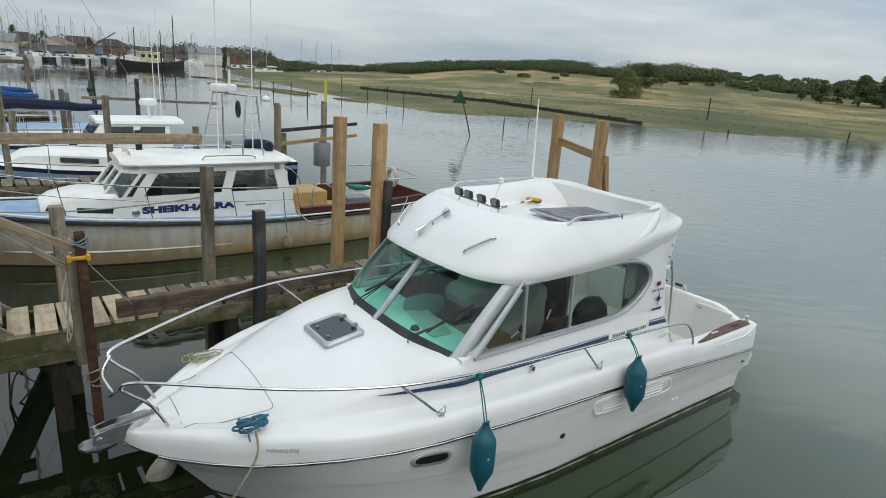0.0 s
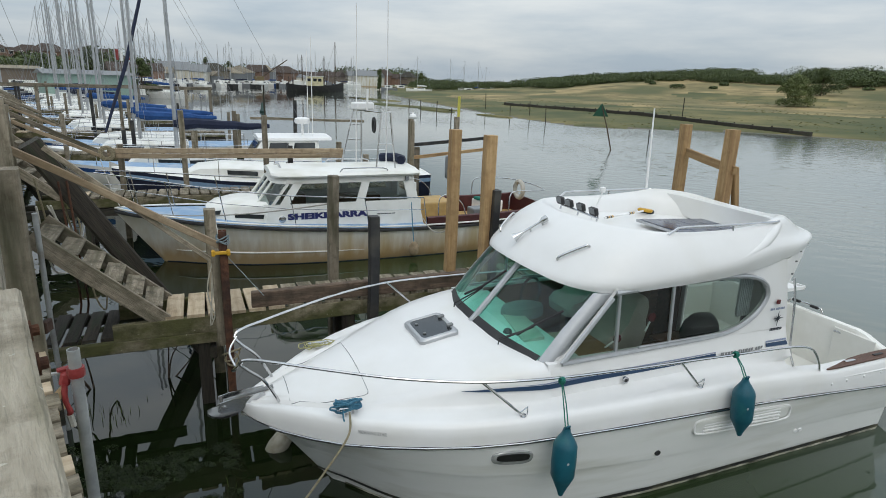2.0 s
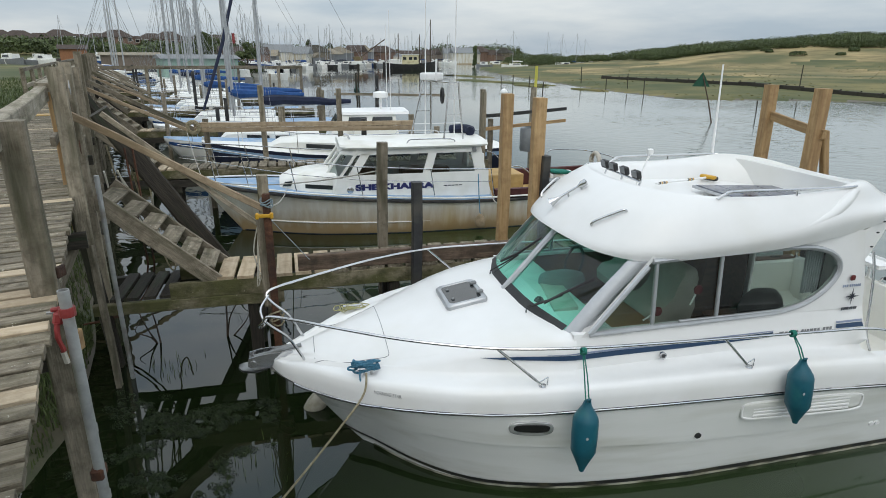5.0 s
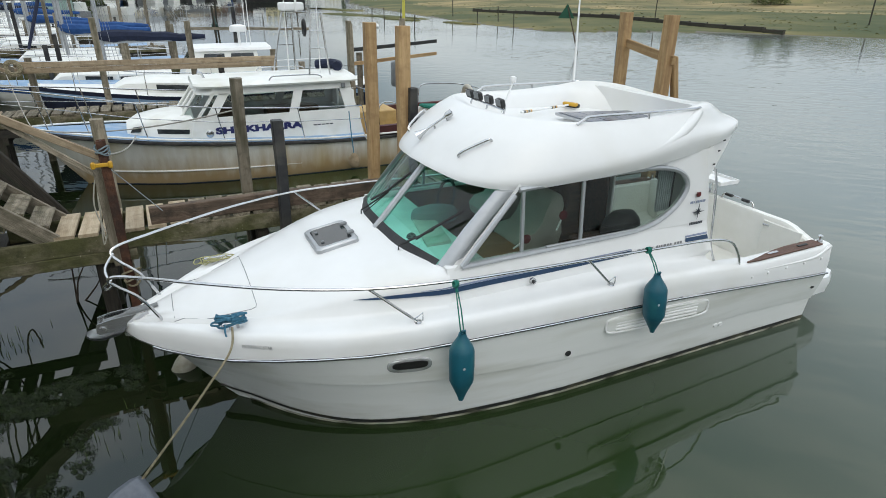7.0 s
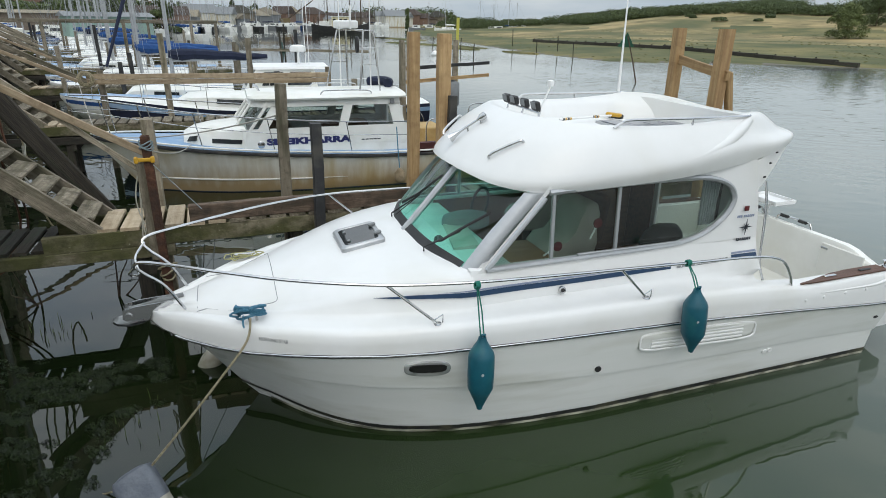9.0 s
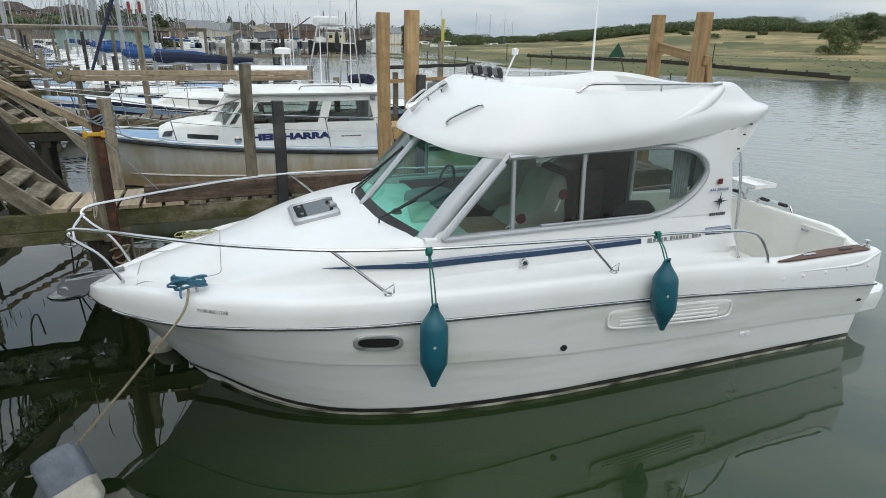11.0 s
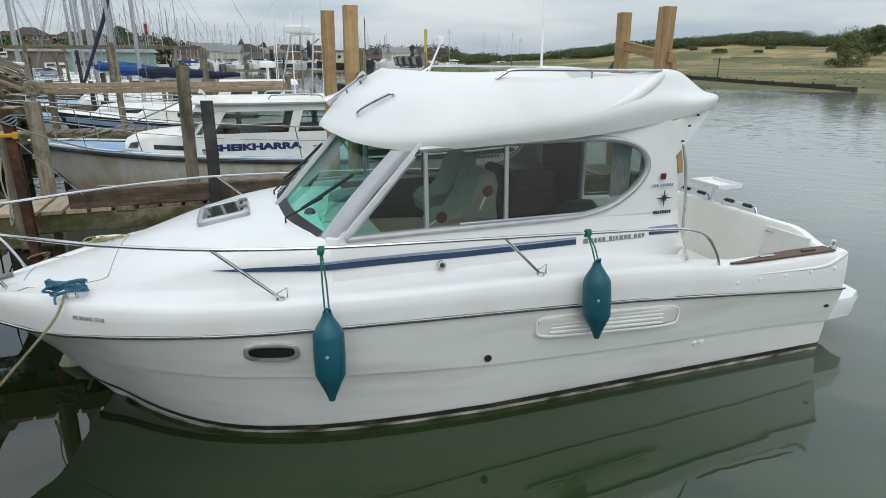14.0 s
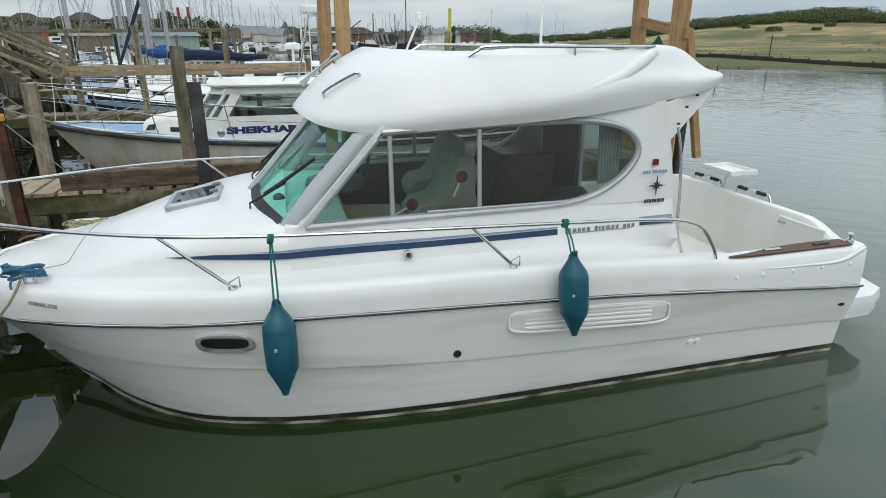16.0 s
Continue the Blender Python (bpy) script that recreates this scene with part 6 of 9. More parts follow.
def finger(y0, y1, u0, u1, z, pale, detail, lab):
    f = thing("finger_pier", ((u0 + u1) / 2, (y0 + y1) / 2, z), lab, "pier", "finger piers off the walkway", "structure")
    n = int((u1 - u0) / 0.235)
    r = random.Random(int(y0 * 10))
    for k in range(n):
        u = u0 + 0.10 + 0.235 * k
        material = PLANKN if k < pale else PLANKG
        timber("plank", (u, y0 + r.uniform(-0.02, 0.03), z - 0.02), (u + r.uniform(-0.02, 0.02), y1 + r.uniform(-0.03, 0.02), z - 0.02 + r.uniform(-0.004, 0.004)), 0.195, 0.04, material, f, uneven=0.0)
    for y in (y0 + 0.05, y1 - 0.05):
        timber("bearer", (u0 - 0.55, y, z - 0.145), (u1, y, z - 0.145), 0.08, 0.20, MOSSY, f)
        if not detail:
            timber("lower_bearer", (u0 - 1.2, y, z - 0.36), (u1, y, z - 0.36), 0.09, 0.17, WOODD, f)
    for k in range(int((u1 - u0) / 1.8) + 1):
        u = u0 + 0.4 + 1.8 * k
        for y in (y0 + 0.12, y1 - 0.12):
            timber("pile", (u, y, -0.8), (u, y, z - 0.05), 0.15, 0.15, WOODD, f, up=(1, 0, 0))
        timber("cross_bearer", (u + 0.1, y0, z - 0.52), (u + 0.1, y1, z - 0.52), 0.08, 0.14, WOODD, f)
    return f


f1 = finger(1.93, 2.74, -0.68, 7.75, FZ, 6, True, "narrow plank finger pier on dark piles")
timber("kerb_beam", (0.30, 1.99, FZ + 0.10), (3.15, 1.99, FZ + 0.10), 0.10, 0.20, KERB, f1, "weathered brown kerb beam", uneven=0.004)
for k in range(4):
    u = -1.86 + 0.185 * k
    timber("landing_plank", (u, 2.02, 0.99), (u, 2.95, 0.99), 0.14, 0.04, WOODD, f1, uneven=0.0)
timber("landing_beam", (-2.1, 1.97, 0.90), (0.10, 1.97, 0.90), 0.08, 0.14, MOSSY, f1)
timber("landing_beam", (-2.1, 2.95, 0.90), (-0.6, 2.95, 0.90), 0.08, 0.14, WOODD, f1)


def mooring_post(p, top, w, material, lab, lean=(0, 0), low=None, group="mooring posts"):
    ob = timber("mooring_post", (p[0], p[1], -0.8), (p[0] + lean[0], p[1] + lean[1], top), w, w, material, None, up=(1, 0, 0), tags=dict(label=lab, category="post", group=group))
    return ob


mooring_post((1.47, 2.80), 2.69, 0.14, WOODG, "weathered grey mooring post beside the finger pier", (0.05, 0.03))
mooring_post((1.74, 1.72), 2.34, 0.125, BLACKP, "black painted mooring post beside the finger pier", (0.06, 0.04))
mooring_post((-0.10, 2.84), 2.30, 0.14, WOODG, "short weathered post at the foot of the steps")
NEWP = "new sawn timber mooring post beside the finger pier"
mooring_post((3.24, 2.66), 3.33, 0.15, WOODN, NEWP, (0.02, 0.0))
mooring_post((3.36, 1.77), 3.33, 0.15, WOODN, "new sawn timber post sleeved in black below", (0.02, 0.02))
timber("black_sleeve", (3.43, 1.69, -0.3), (3.455, 1.70, 2.62), 0.14, 0.10, BLACKP, None, up=(1, 0, 0), tags=dict(label="black plastic rubbing strip fixed to a mooring post", category="rubbing strip"))
mooring_post((7.60, 2.71), 3.42, 0.16, WOODN, NEWP, (-0.02, 0.0))
mooring_post((7.44, 1.61), 3.42, 0.17, WOODN, NEWP, (0.03, 0.02))
timber("cross_bar", (7.60, 2.75, 2.98), (7.50, 1.50, 2.80), 0.06, 0.13, WOODN, None, tags=dict(label="new timber bar nailed across two mooring posts", category="crossbar"))
timber("back_stay", (7.55, 1.55, 2.85), (7.95, 1.62, 1.25), 0.09, 0.09, WOODN, None, tags=dict(label="new timber strut leaning on a mooring post", category="strut"))
timber("black_sleeve", (7.60, 1.53, 0.2), (7.60, 1.53, 2.2), 0.10, 0.08, BLACKP, None, up=(1, 0, 0), tags=dict(label="black plastic rubbing strip fixed to a mooring post", category="rubbing strip"))

# rusty steel pile with yellow clamp
pile = thing("steel_pile", (0.0, 1.63, 0), "rusty steel pile with a yellow strap beside the steps", "pile")
bm = bmesh.new()
for c, s in (((0.0, 1.59, 0.85), (0.085, 0.014, 2.9)), ((0.0, 1.67, 0.85), (0.085, 0.014, 2.9)), ((0.0, 1.63, 0.85), (0.016, 0.08, 2.9))):
    box(bm, c, s)
part("web", bm, RUST, pile)
timber("timber_packer", (-0.085, 1.68, 0.9), (-0.085, 1.68, 2.06), 0.05, 0.09, WOODG, pile, up=(1, 0, 0))
bm = bmesh.new()
box(bm, (-0.03, 1.565, 2.06), (0.20, 0.03, 0.04), None, 0.008)
box(bm, (-0.11, 1.565, 2.06), (0.04, 0.055, 0.07), None, 0.01)
box(bm, (0.05, 1.565, 2.06), (0.04, 0.055, 0.07), None, 0.01)
part("yellow_strap", bm, YEL, pile)
bm = bmesh.new()
for k in range(4):
    tube(bm, [(0.0 + 0.068 * math.cos(a), 1.63 + 0.068 * math.sin(a), 2.17 + 0.02 * k + 0.02 * math.sin(a * 2 + k)) for a in np.linspace(0, 6.283, 15)[:-1]], 0.007, 6, True)
part("lashing", bm, mat("faded_blue_rope", (0.13, 0.19, 0.22), (0.24, 0.30, 0.32), rough=0.95, bump=0.6, bscale=150), pile)
for k in range(3):
    bm = bmesh.new()
    tube(bm, [(0.02 + (0.07 + 0.015 * k) * math.cos(a), 1.63 + (0.07 + 0.01 * k) * math.sin(a), 0.72 + 0.05 * k + 0.05 * math.sin(a + 1.3 * k)) for a in np.linspace(0, 6.283, 13)[:-1]], 0.011, 6, True)
    part("rope_turn", bm, ROPE, pile)
rr_ = random.Random(5)
for k in range(6):
    part("rope_loop", tube(bmesh.new(), spline([(-0.10, 1.70, 2.0), (-0.15 + rr_.uniform(-0.05, 0.05), 1.73, 1.6), (-0.13 + rr_.uniform(-0.06, 0.06), 1.72, 1.2 + rr_.uniform(-0.1, 0.1)), (-0.08, 1.69, 1.5), (-0.06, 1.69, 1.95)], 5), 0.007, 6), PALER, pile)


def rail(name, p0, p1, w, h, material, lab):
    return timber(name, p0, p1, w, h, material, None, tags=dict(label=lab, category="handrail", group="stair handrails"))


rail("stair_handrail", (-0.02, 1.72, 2.10), (-2.02, 1.78, 3.28), 0.045, 0.075, RAILN, "new sawn timber handrail beside the steps")
rail("stair_handrail", (-0.10, 1.755, 1.90), (-1.62, 1.78, 3.22), 0.035, 0.052, WOODG, "thin weathered lower rail beside the steps")
timber("raking_strut", (-1.98, 2.98, 3.15), (-0.15, 3.62, -0.2), 0.26, 0.24, WOODD, None, tags=dict(label="thick dark raking timber strut bracing the walkway", category="strut", group="raking struts"))


for yy in (11.5, 19.5, 27.5, 35.5):
    timber("raking_strut", (edge(yy) - 0.1, yy, 3.0), (edge(yy) + 1.2, yy + 1.6, -0.3), 0.2, 0.2, WOODD, None, tags=dict(label="dark raking timber strut bracing the walkway", category="strut", group="raking struts"))

# mooring ropes in a tangle by the strut
rr_ = random.Random(9)
for k in range(6):
    a = Vector((-2.0 + rr_.uniform(-0.1, 0.3), 2.5 + rr_.uniform(0, 1.6), 2.5 + rr_.uniform(-0.2, 0.4)))
    b = Vector((-1.6 + rr_.uniform(-0.2, 0.5), 3.4 + rr_.uniform(-0.6, 1.4), 1.3 + rr_.uniform(-0.6, 0.5)))
    solo("hanging_rope", tube(bmesh.new(), spline([a, (a + b) / 2 + Vector((rr_.uniform(-0.2, 0.2), 0, -0.45)), b, b + Vector((0.05, 0.05, 0.35))], 6), 0.012, 6), ROPE if k % 2 else mat("pale_rope", (0.5, 0.48, 0.42), rough=0.95, bump=0.5), "loose rope hanging by the walkway", "rope", "loose ropes by the walkway", smooth=True)

# further fingers with their steps, handrails and posts
for i, y in enumerate((9.95, 18.2, 26.4, 34.6, 42.8)):
    u = edge(y) + 1.0
    finger(y, y + 0.8, u + 0.3, u + (8.6 if i == 0 else 9.0), 1.2, 2, False, "weathered plank finger pier between moored boats")
    stairs(y, y + 0.8, edge(y), u + 0.3, 2.3, 1.25, 5, PLANKG)
    rail("stair_handrail", (u + 1.1, y + 0.05, 2.12), (edge(y) - 0.1, y - 0.1, 3.2), 0.045, 0.075, RAILN if i < 2 else WOODG, "timber handrail beside the steps")
    rail("stair_handrail", (u + 1.2, y + 0.9, 2.0), (edge(y) - 0.1, y + 0.9, 3.2), 0.05, 0.10, WOODG, "weathered handrail beside the steps")
    rr_ = random.Random(20 + i)
    for k in range(5):
        for dy in (-0.08, 0.88):
            if rr_.random() < 0.8:
                pu = u + 1.2 + 1.9 * k + rr_.uniform(-0.4, 0.4)
                bl = rr_.random() < 0.3
                mooring_post((pu, y + dy), 2.2 + rr_.uniform(-0.2, 0.9), 0.13, BLACKP if bl else WOODG, ("black painted" if bl else "weathered grey") + " mooring post beside a finger pier", (rr_.uniform(-0.04, 0.04), rr_.uniform(-0.04, 0.04)))
for z in (2.05, 2.17):
    timber("guard_board", (-2.05, 10.54, z), (3.30, 9.75, z + 0.03), 0.05, 0.112, RAILN, None, tags=dict(label="long new sawn guard board beside the second finger pier", category="guard board", group="guard boards"))
timber("guard_board", (5.2, 9.9, 2.32), (8.3, 11.6, 2.32), 0.06, 0.09, BLACKP, None, tags=dict(label="dark horizontal guard board", category="guard board", group="guard boards"))
timber("guard_board", (5.2, 9.9, 1.98), (8.3, 11.6, 1.98), 0.05, 0.09, WOODN, None, tags=dict(label="new sawn guard board", category="guard board", group="guard boards"))
timber("guard_board", (2.0, 20.2, 2.3), (6.5, 19.5, 2.25), 0.06, 0.10, WOODG, None, tags=dict(label="dark horizontal guard board", category="guard board", group="guard boards"))
bm = bmesh.new()
for k in range(7):
    r = 0.10 + 0.022 * (k % 4)
    tube(bm, [(-2.06 + r * math.cos(a), 10.46 - 0.02 * (k // 4), 2.12 + r * math.sin(a)) for a in np.linspace(0, 6.283, 21)[:-1]], 0.016, 6, True)
solo("rope_coil", bm, ROPE, "pale coil of mooring rope hung on a handrail end", "rope", smooth=True)
bm = bmesh.new()
lathe(bm, [(0, 0), (0.22, 0), (0.24, 0.05), (0.24, 0.62), (0.21, 0.66), (0.12, 0.68), (0.10, 0.74), (0, 0.76)], 20, Matrix.Translation((6.9, 11.0, 1.2)))
solo("grey_barrel", bm, GREYP, "grey plastic barrel standing on the second finger pier", "barrel", smooth=40)
timber("marker_pole", (7.3, 11.75, 0.0), (7.30, 11.75, 2.95), 0.14, 0.14, WOODG, None, up=(1, 0, 0), tags=dict(label="weathered post with a yellow top pole", category="post", group="mooring posts"))
solo("yellow_pole", tube(bmesh.new(), [(7.38, 11.85, 1.2), (7.4, 11.85, 3.55)], 0.045, 8), mat("yellow_green_paint", (0.5, 0.46, 0.08), rough=0.6, bump=0.1), "slim yellow marker pole beside a post", "pole", smooth=True)
mooring_post((2.16, 11.0), 2.2, 0.13, BLACKP, "black painted mooring post beside a finger pier")
mooring_post((5.15, 9.88), 3.0, 0.12, WOODG, "weathered grey mooring post beside a finger pier")
mooring_post((1.4, 20.2), 2.57, 0.16, WOODG, "weathered grey mooring post beside a finger pier")
# timber gantry further up the creek
gantry = thing("timber_gantry", (-2, 27, 0), "grey timber gantry standing in the creek between yachts", "gantry")
for u in (-6.5, -3.2, -0.3, 0.8):
    timber("leg", (u, 27.4, -0.5), (u, 27.4, 3.2), 0.14, 0.14, WOODG, gantry, up=(1, 0, 0))
timber("beam", (-8.5, 27.4, 3.2), (0.9, 27.4, 3.22), 0.14, 0.16, WOODG, gantry)

# ---------------------------------------------------------------- the older fishing launch
launch = thing("fishing_launch", (3.2, 8.55, 0), "old white wheelhouse launch with stained hull and blue foredeck moored alongside", "boat")
LV = hermite([-1.78, -1.5, -1.0, -0.3, 0.6, 2.0, 4.0, 6.5, 8.2], [0.0, 0.24, 0.52, 0.80, 1.03, 1.2, 1.24, 1.18, 1.02])
LZ = hermite([-1.78, -0.8, 0.5, 2.0, 4.5, 6.5, 8.2], [1.16, 1.06, 0.93, 0.82, 0.70, 0.70, 0.76])
LK = hermite([-1.78, -1.6, -1.3, -1.0, -0.8, 0.0, 8.2], [1.10, 0.85, 0.45, 0.05, -0.2, -0.5, -0.5])
LW = hermite([-1.0, -0.7, 0.0, 1.0, 2.5, 4.5, 8.2], [0.0, 0.12, 0.5, 0.86, 1.08, 1.14, 0.95])
LC = 8.55


def launch_half(u):
    p0, top = (0.0, LK(u)), (LV(u), LZ(u))
    if u > -0.98:
        w = (LW(u), 0.02)
        q = [p0, (w[0] * 0.8, min(-0.12, p0[1] * 0.6)), w]
    else:
        q = [p0, mix(p0, top, 0.15), mix(p0, top, 0.3)]
    w = q[2]
    return q + [mix(w, top, 0.3), mix(w, top, 0.55), mix(w, top, 0.8), top]


bm = bmesh.new()
lst = [-1.78, -1.72, -1.6, -1.4, -1.2, -1.0, -0.9, -0.7, -0.3, 0.2, 0.8, 1.6, 2.6, 3.6, 4.6, 5.6, 6.6, 7.4, 8.2]
for side in (-1, 1):
    loft(bm, [[(u, LC + side * v, z) for v, z in launch_half(u)] for u in lst])
e_ = launch_half(8.2)
bm.faces.new([bm.verts.new((8.2, LC - v, z)) for v, z in e_] + [bm.verts.new((8.2, LC + v, z)) for v, z in reversed(e_)])
tidy(bm)
lhull = part("hull", bm, SHULL, launch, "white hull with brown tide stains", smooth=35)
bm = bmesh.new()
for side in (-1, 1):
    loft(bm, [[(u, LC + side * (LW(u) + 0.008 + 0.03 * k), -0.03 + 0.11 * k) for k in (0, 0.45)] for u in [-0.9, -0.7, -0.3, 0.2, 0.8, 1.6, 2.6, 3.6, 4.6, 5.6, 6.6, 7.4, 8.2]])
part("antifoul_band", bm, mat("dark_blue_antifoul", (0.012, 0.02, 0.05), (0.03, 0.035, 0.05), rough=0.7, bump=0.2), lhull)
for off, r, dz, material, nm in ((0.02, 0.035, -0.02, BLACKP, "rubbing_band"), (0.012, 0.02, 0.06, SHWHITE, "toe_rail")):
    bm = bmesh.new()
    pt = [(u, LC - LV(u) - off, LZ(u) + dz) for u in reversed(lst[1:])]
    tube(bm, pt + [(-1.80, LC, LZ(-1.78) + dz)] + [(u, LC + LV(u) + off, LZ(u) + dz) for u in lst[1:]], r, 6)
    part(nm, bm, material, launch, smooth=True)
bm = bmesh.new()
loft(bm, [[(u, LC - LV(u) * f, LZ(u) + 0.02 + 0.05 * (1 - f * f)) for f in (1, 0.6, 0, -0.6, -1)] for u in [-1.76, -1.5, -1.0, -0.3, 0.4, 1.2, 2.0, 3.0, 4.0, 4.7]])
part("foredeck", bm, SHDECK, launch, "pale blue foredeck")
# side deck and cabin trunk
TR = [(-0.05, 0.42, 1.02, 1.16), (0.15, 0.55, 0.98, 1.26), (0.5, 0.68, 0.95, 1.31), (0.95, 0.76, 0.93, 1.34), (1.2, 0.8, 0.9, 1.36)]
bm = bmesh.new()
loft(bm, [[(u, LC + s, z) for s, z in ((-v - 0.06, a - 0.1), (-v, b - 0.06), (-v + 0.07, b), (0, b + 0.05), (v - 0.07, b), (v, b - 0.06), (v + 0.06, a - 0.1))] for u, v, a, b in TR], cap=True)
part("cabin_trunk", bm, SHWHITE, launch, smooth=40)
bm = bmesh.new()
V0, V2 = 0.90, 0.80


def wheelhouse(u, z, grow=0.0):
    f = (z - 0.7) / 1.45
    return V0 + (V2 - V0) * f + grow


rowsL = []
for z in (0.72, 1.05, 1.48, 1.85, 2.14):
    a = float(np.interp(z, [0.72, 1.48, 2.14], [0.80, 0.95, 1.40]))
    b = float(np.interp(z, [0.72, 2.14], [4.72, 4.42]))
    v = wheelhouse(0, z)
    fr = v * 0.72
    rowsL.append([(a, LC - fr, z), (a + 0.28, LC - v, z), (2.0, LC - v, z), (3.0, LC - v, z), (b, LC - v, z), (b, LC, z), (b, LC + v, z), (3.0, LC + v, z), (2.0, LC + v, z), (a + 0.28, LC + v, z), (a, LC + fr, z)])
loft(bm, rowsL[:2] + [[(x + 0.2 * (z_ - 1.05) * (i_ in (0, 1, 9, 10)), LC + (y - LC) * (1 - 0.045 * (z_ - 1.05)), z_) for i_, (x, y, z0_) in enumerate(rowsL[1])] for z_ in (1.31,)], wrap=True)
part("wheelhouse", bm, SHWHITE, launch, "white painted wheelhouse", smooth=25)


def ring_at(z):
    a = float(np.interp(z, [0.72, 1.22, 1.86], [0.80, 0.90, 1.38]))
    b = float(np.interp(z, [0.72, 1.86], [4.72, 4.46]))
    v = wheelhouse(0, z)
    return a, b, v


bm = bmesh.new()
rows = []
for z in (1.74, 1.92):
    a, b, v = ring_at(z)
    rows.append([(a, LC - v * 0.72, z), (a + 0.28, LC - v, z), (b, LC - v, z), (b, LC + v, z), (a + 0.28, LC + v, z), (a, LC + v * 0.72, z)])
loft(bm, rows, wrap=True)
part("wheelhouse_header", bm, SHWHITE, launch, smooth=25)
part("wheelhouse_bench", box(bmesh.new(), (3.4, LC + 0.45, 0.98), (1.2, 0.5, 0.5), None, 0.04), INTER, launch)
part("helm_console", box(bmesh.new(), (1.9, LC + 0.4, 1.08), (0.5, 0.6, 0.5), None, 0.05), INTER, launch)
z0, z1 = 1.30, 1.77
a0, b0, v0 = ring_at(z0)
a1, b1, v1 = ring_at(z1)
for side in (-1, 1):
    for f0, f1, w in ((0.0, 0.0, 0.07), (0.085, 0.085, 0.20), (0.585, 0.605, 0.19), (1.0, 1.0, 0.26)):
        p = Vector((a0 + 0.28 + (b0 - a0 - 0.28) * f0, LC + side * v0, z0))
        q = Vector((a1 + 0.28 + (b1 - a1 - 0.28) * f1, LC + side * v1, z1))
        o = Vector((w / 2, 0, 0)) * (-1 if f0 == 1.0 else 1)
        bm = bmesh.new()
        loft(bm, [[c - o * (0 if f0 in (0.0, 1.0) else 1), c + o * (2 if f0 in (0.0, 1.0) else 1), c + o * (2 if f0 in (0.0, 1.0) else 1) - Vector((0, side * 0.05, 0)), c - o * (0 if f0 in (0.0, 1.0) else 1) - Vector((0, side * 0.05, 0))] for c in (p, q)], wrap=True, cap=True)
        part("window_pillar", bm, SHWHITE, launch)
    bm = bmesh.new()
    loft(bm, [[(a0 + 0.28, LC + side * (v0 - 0.025), z0), (b0, LC + side * (v0 - 0.025), z0)], [(a1 + 0.28, LC + side * (v1 - 0.025), z1), (b1, LC + side * (v1 - 0.025), z1)]])
    g = part("side_window", bm, WINDS, launch)
    g.visible_shadow = False
    bm = bmesh.new()
    loft(bm, [[(a0 + 0.02, LC + side * v0 * 0.70, z0), (a0 + 0.28, LC + side * (v0 - 0.01), z0)], [(a1 + 0.02, LC + side * v1 * 0.70, z1), (a1 + 0.28, LC + side * (v1 - 0.01), z1)]])
    g = part("quarter_window", bm, WINDS, launch)
    g.visible_shadow = False
    bm = bmesh.new()
    loft(bm, [[(a0 + 0.01, LC + side * v0 * 0.04, z0), (a0 + 0.01, LC + side * v0 * 0.70, z0)], [(a1 + 0.01, LC + side * v1 * 0.04, z1), (a1 + 0.01, LC + side * v1 * 0.70, z1)]])
    g = part("windscreen", bm, WINDS, launch)
    g.visible_shadow = False
    part("screen_post", tube(bmesh.new(), [(a0, LC + side * v0 * 0.71, z0), (a1, LC + side * v1 * 0.71, z1)], 0.03, 6), SHWHITE, launch)
part("screen_mullion", tube(bmesh.new(), [(a0, LC, z0), (a1, LC, z1)], 0.025, 6), SHWHITE, launch)
bm = bmesh.new()
for s_ in (-1, 1):
    box(bm, ((b0 + b1) / 2 - 0.02, LC + s_ * 0.62, 1.43), (0.05, 0.45, 0.52))
part("aft_screen", bm, SHWHITE, launch)
bm = bmesh.new()
prof = [(1.28, 0.62), (1.42, 0.82), (1.8, 0.90), (3.0, 0.92), (4.45, 0.90), (4.62, 0.84)]
loft(bm, [[(u, LC + s * v, z) for s, z in ((-1, 1.88), (-1.02, 1.915), (-0.96, 1.96), (-0.6, 2.0), (0, 2.02), (0.6, 2.0), (0.96, 1.96), (1.02, 1.915), (1, 1.88))] for u, v in prof], cap=True)
lroof = part("roof", bm, SHWHITE, launch, smooth=40)
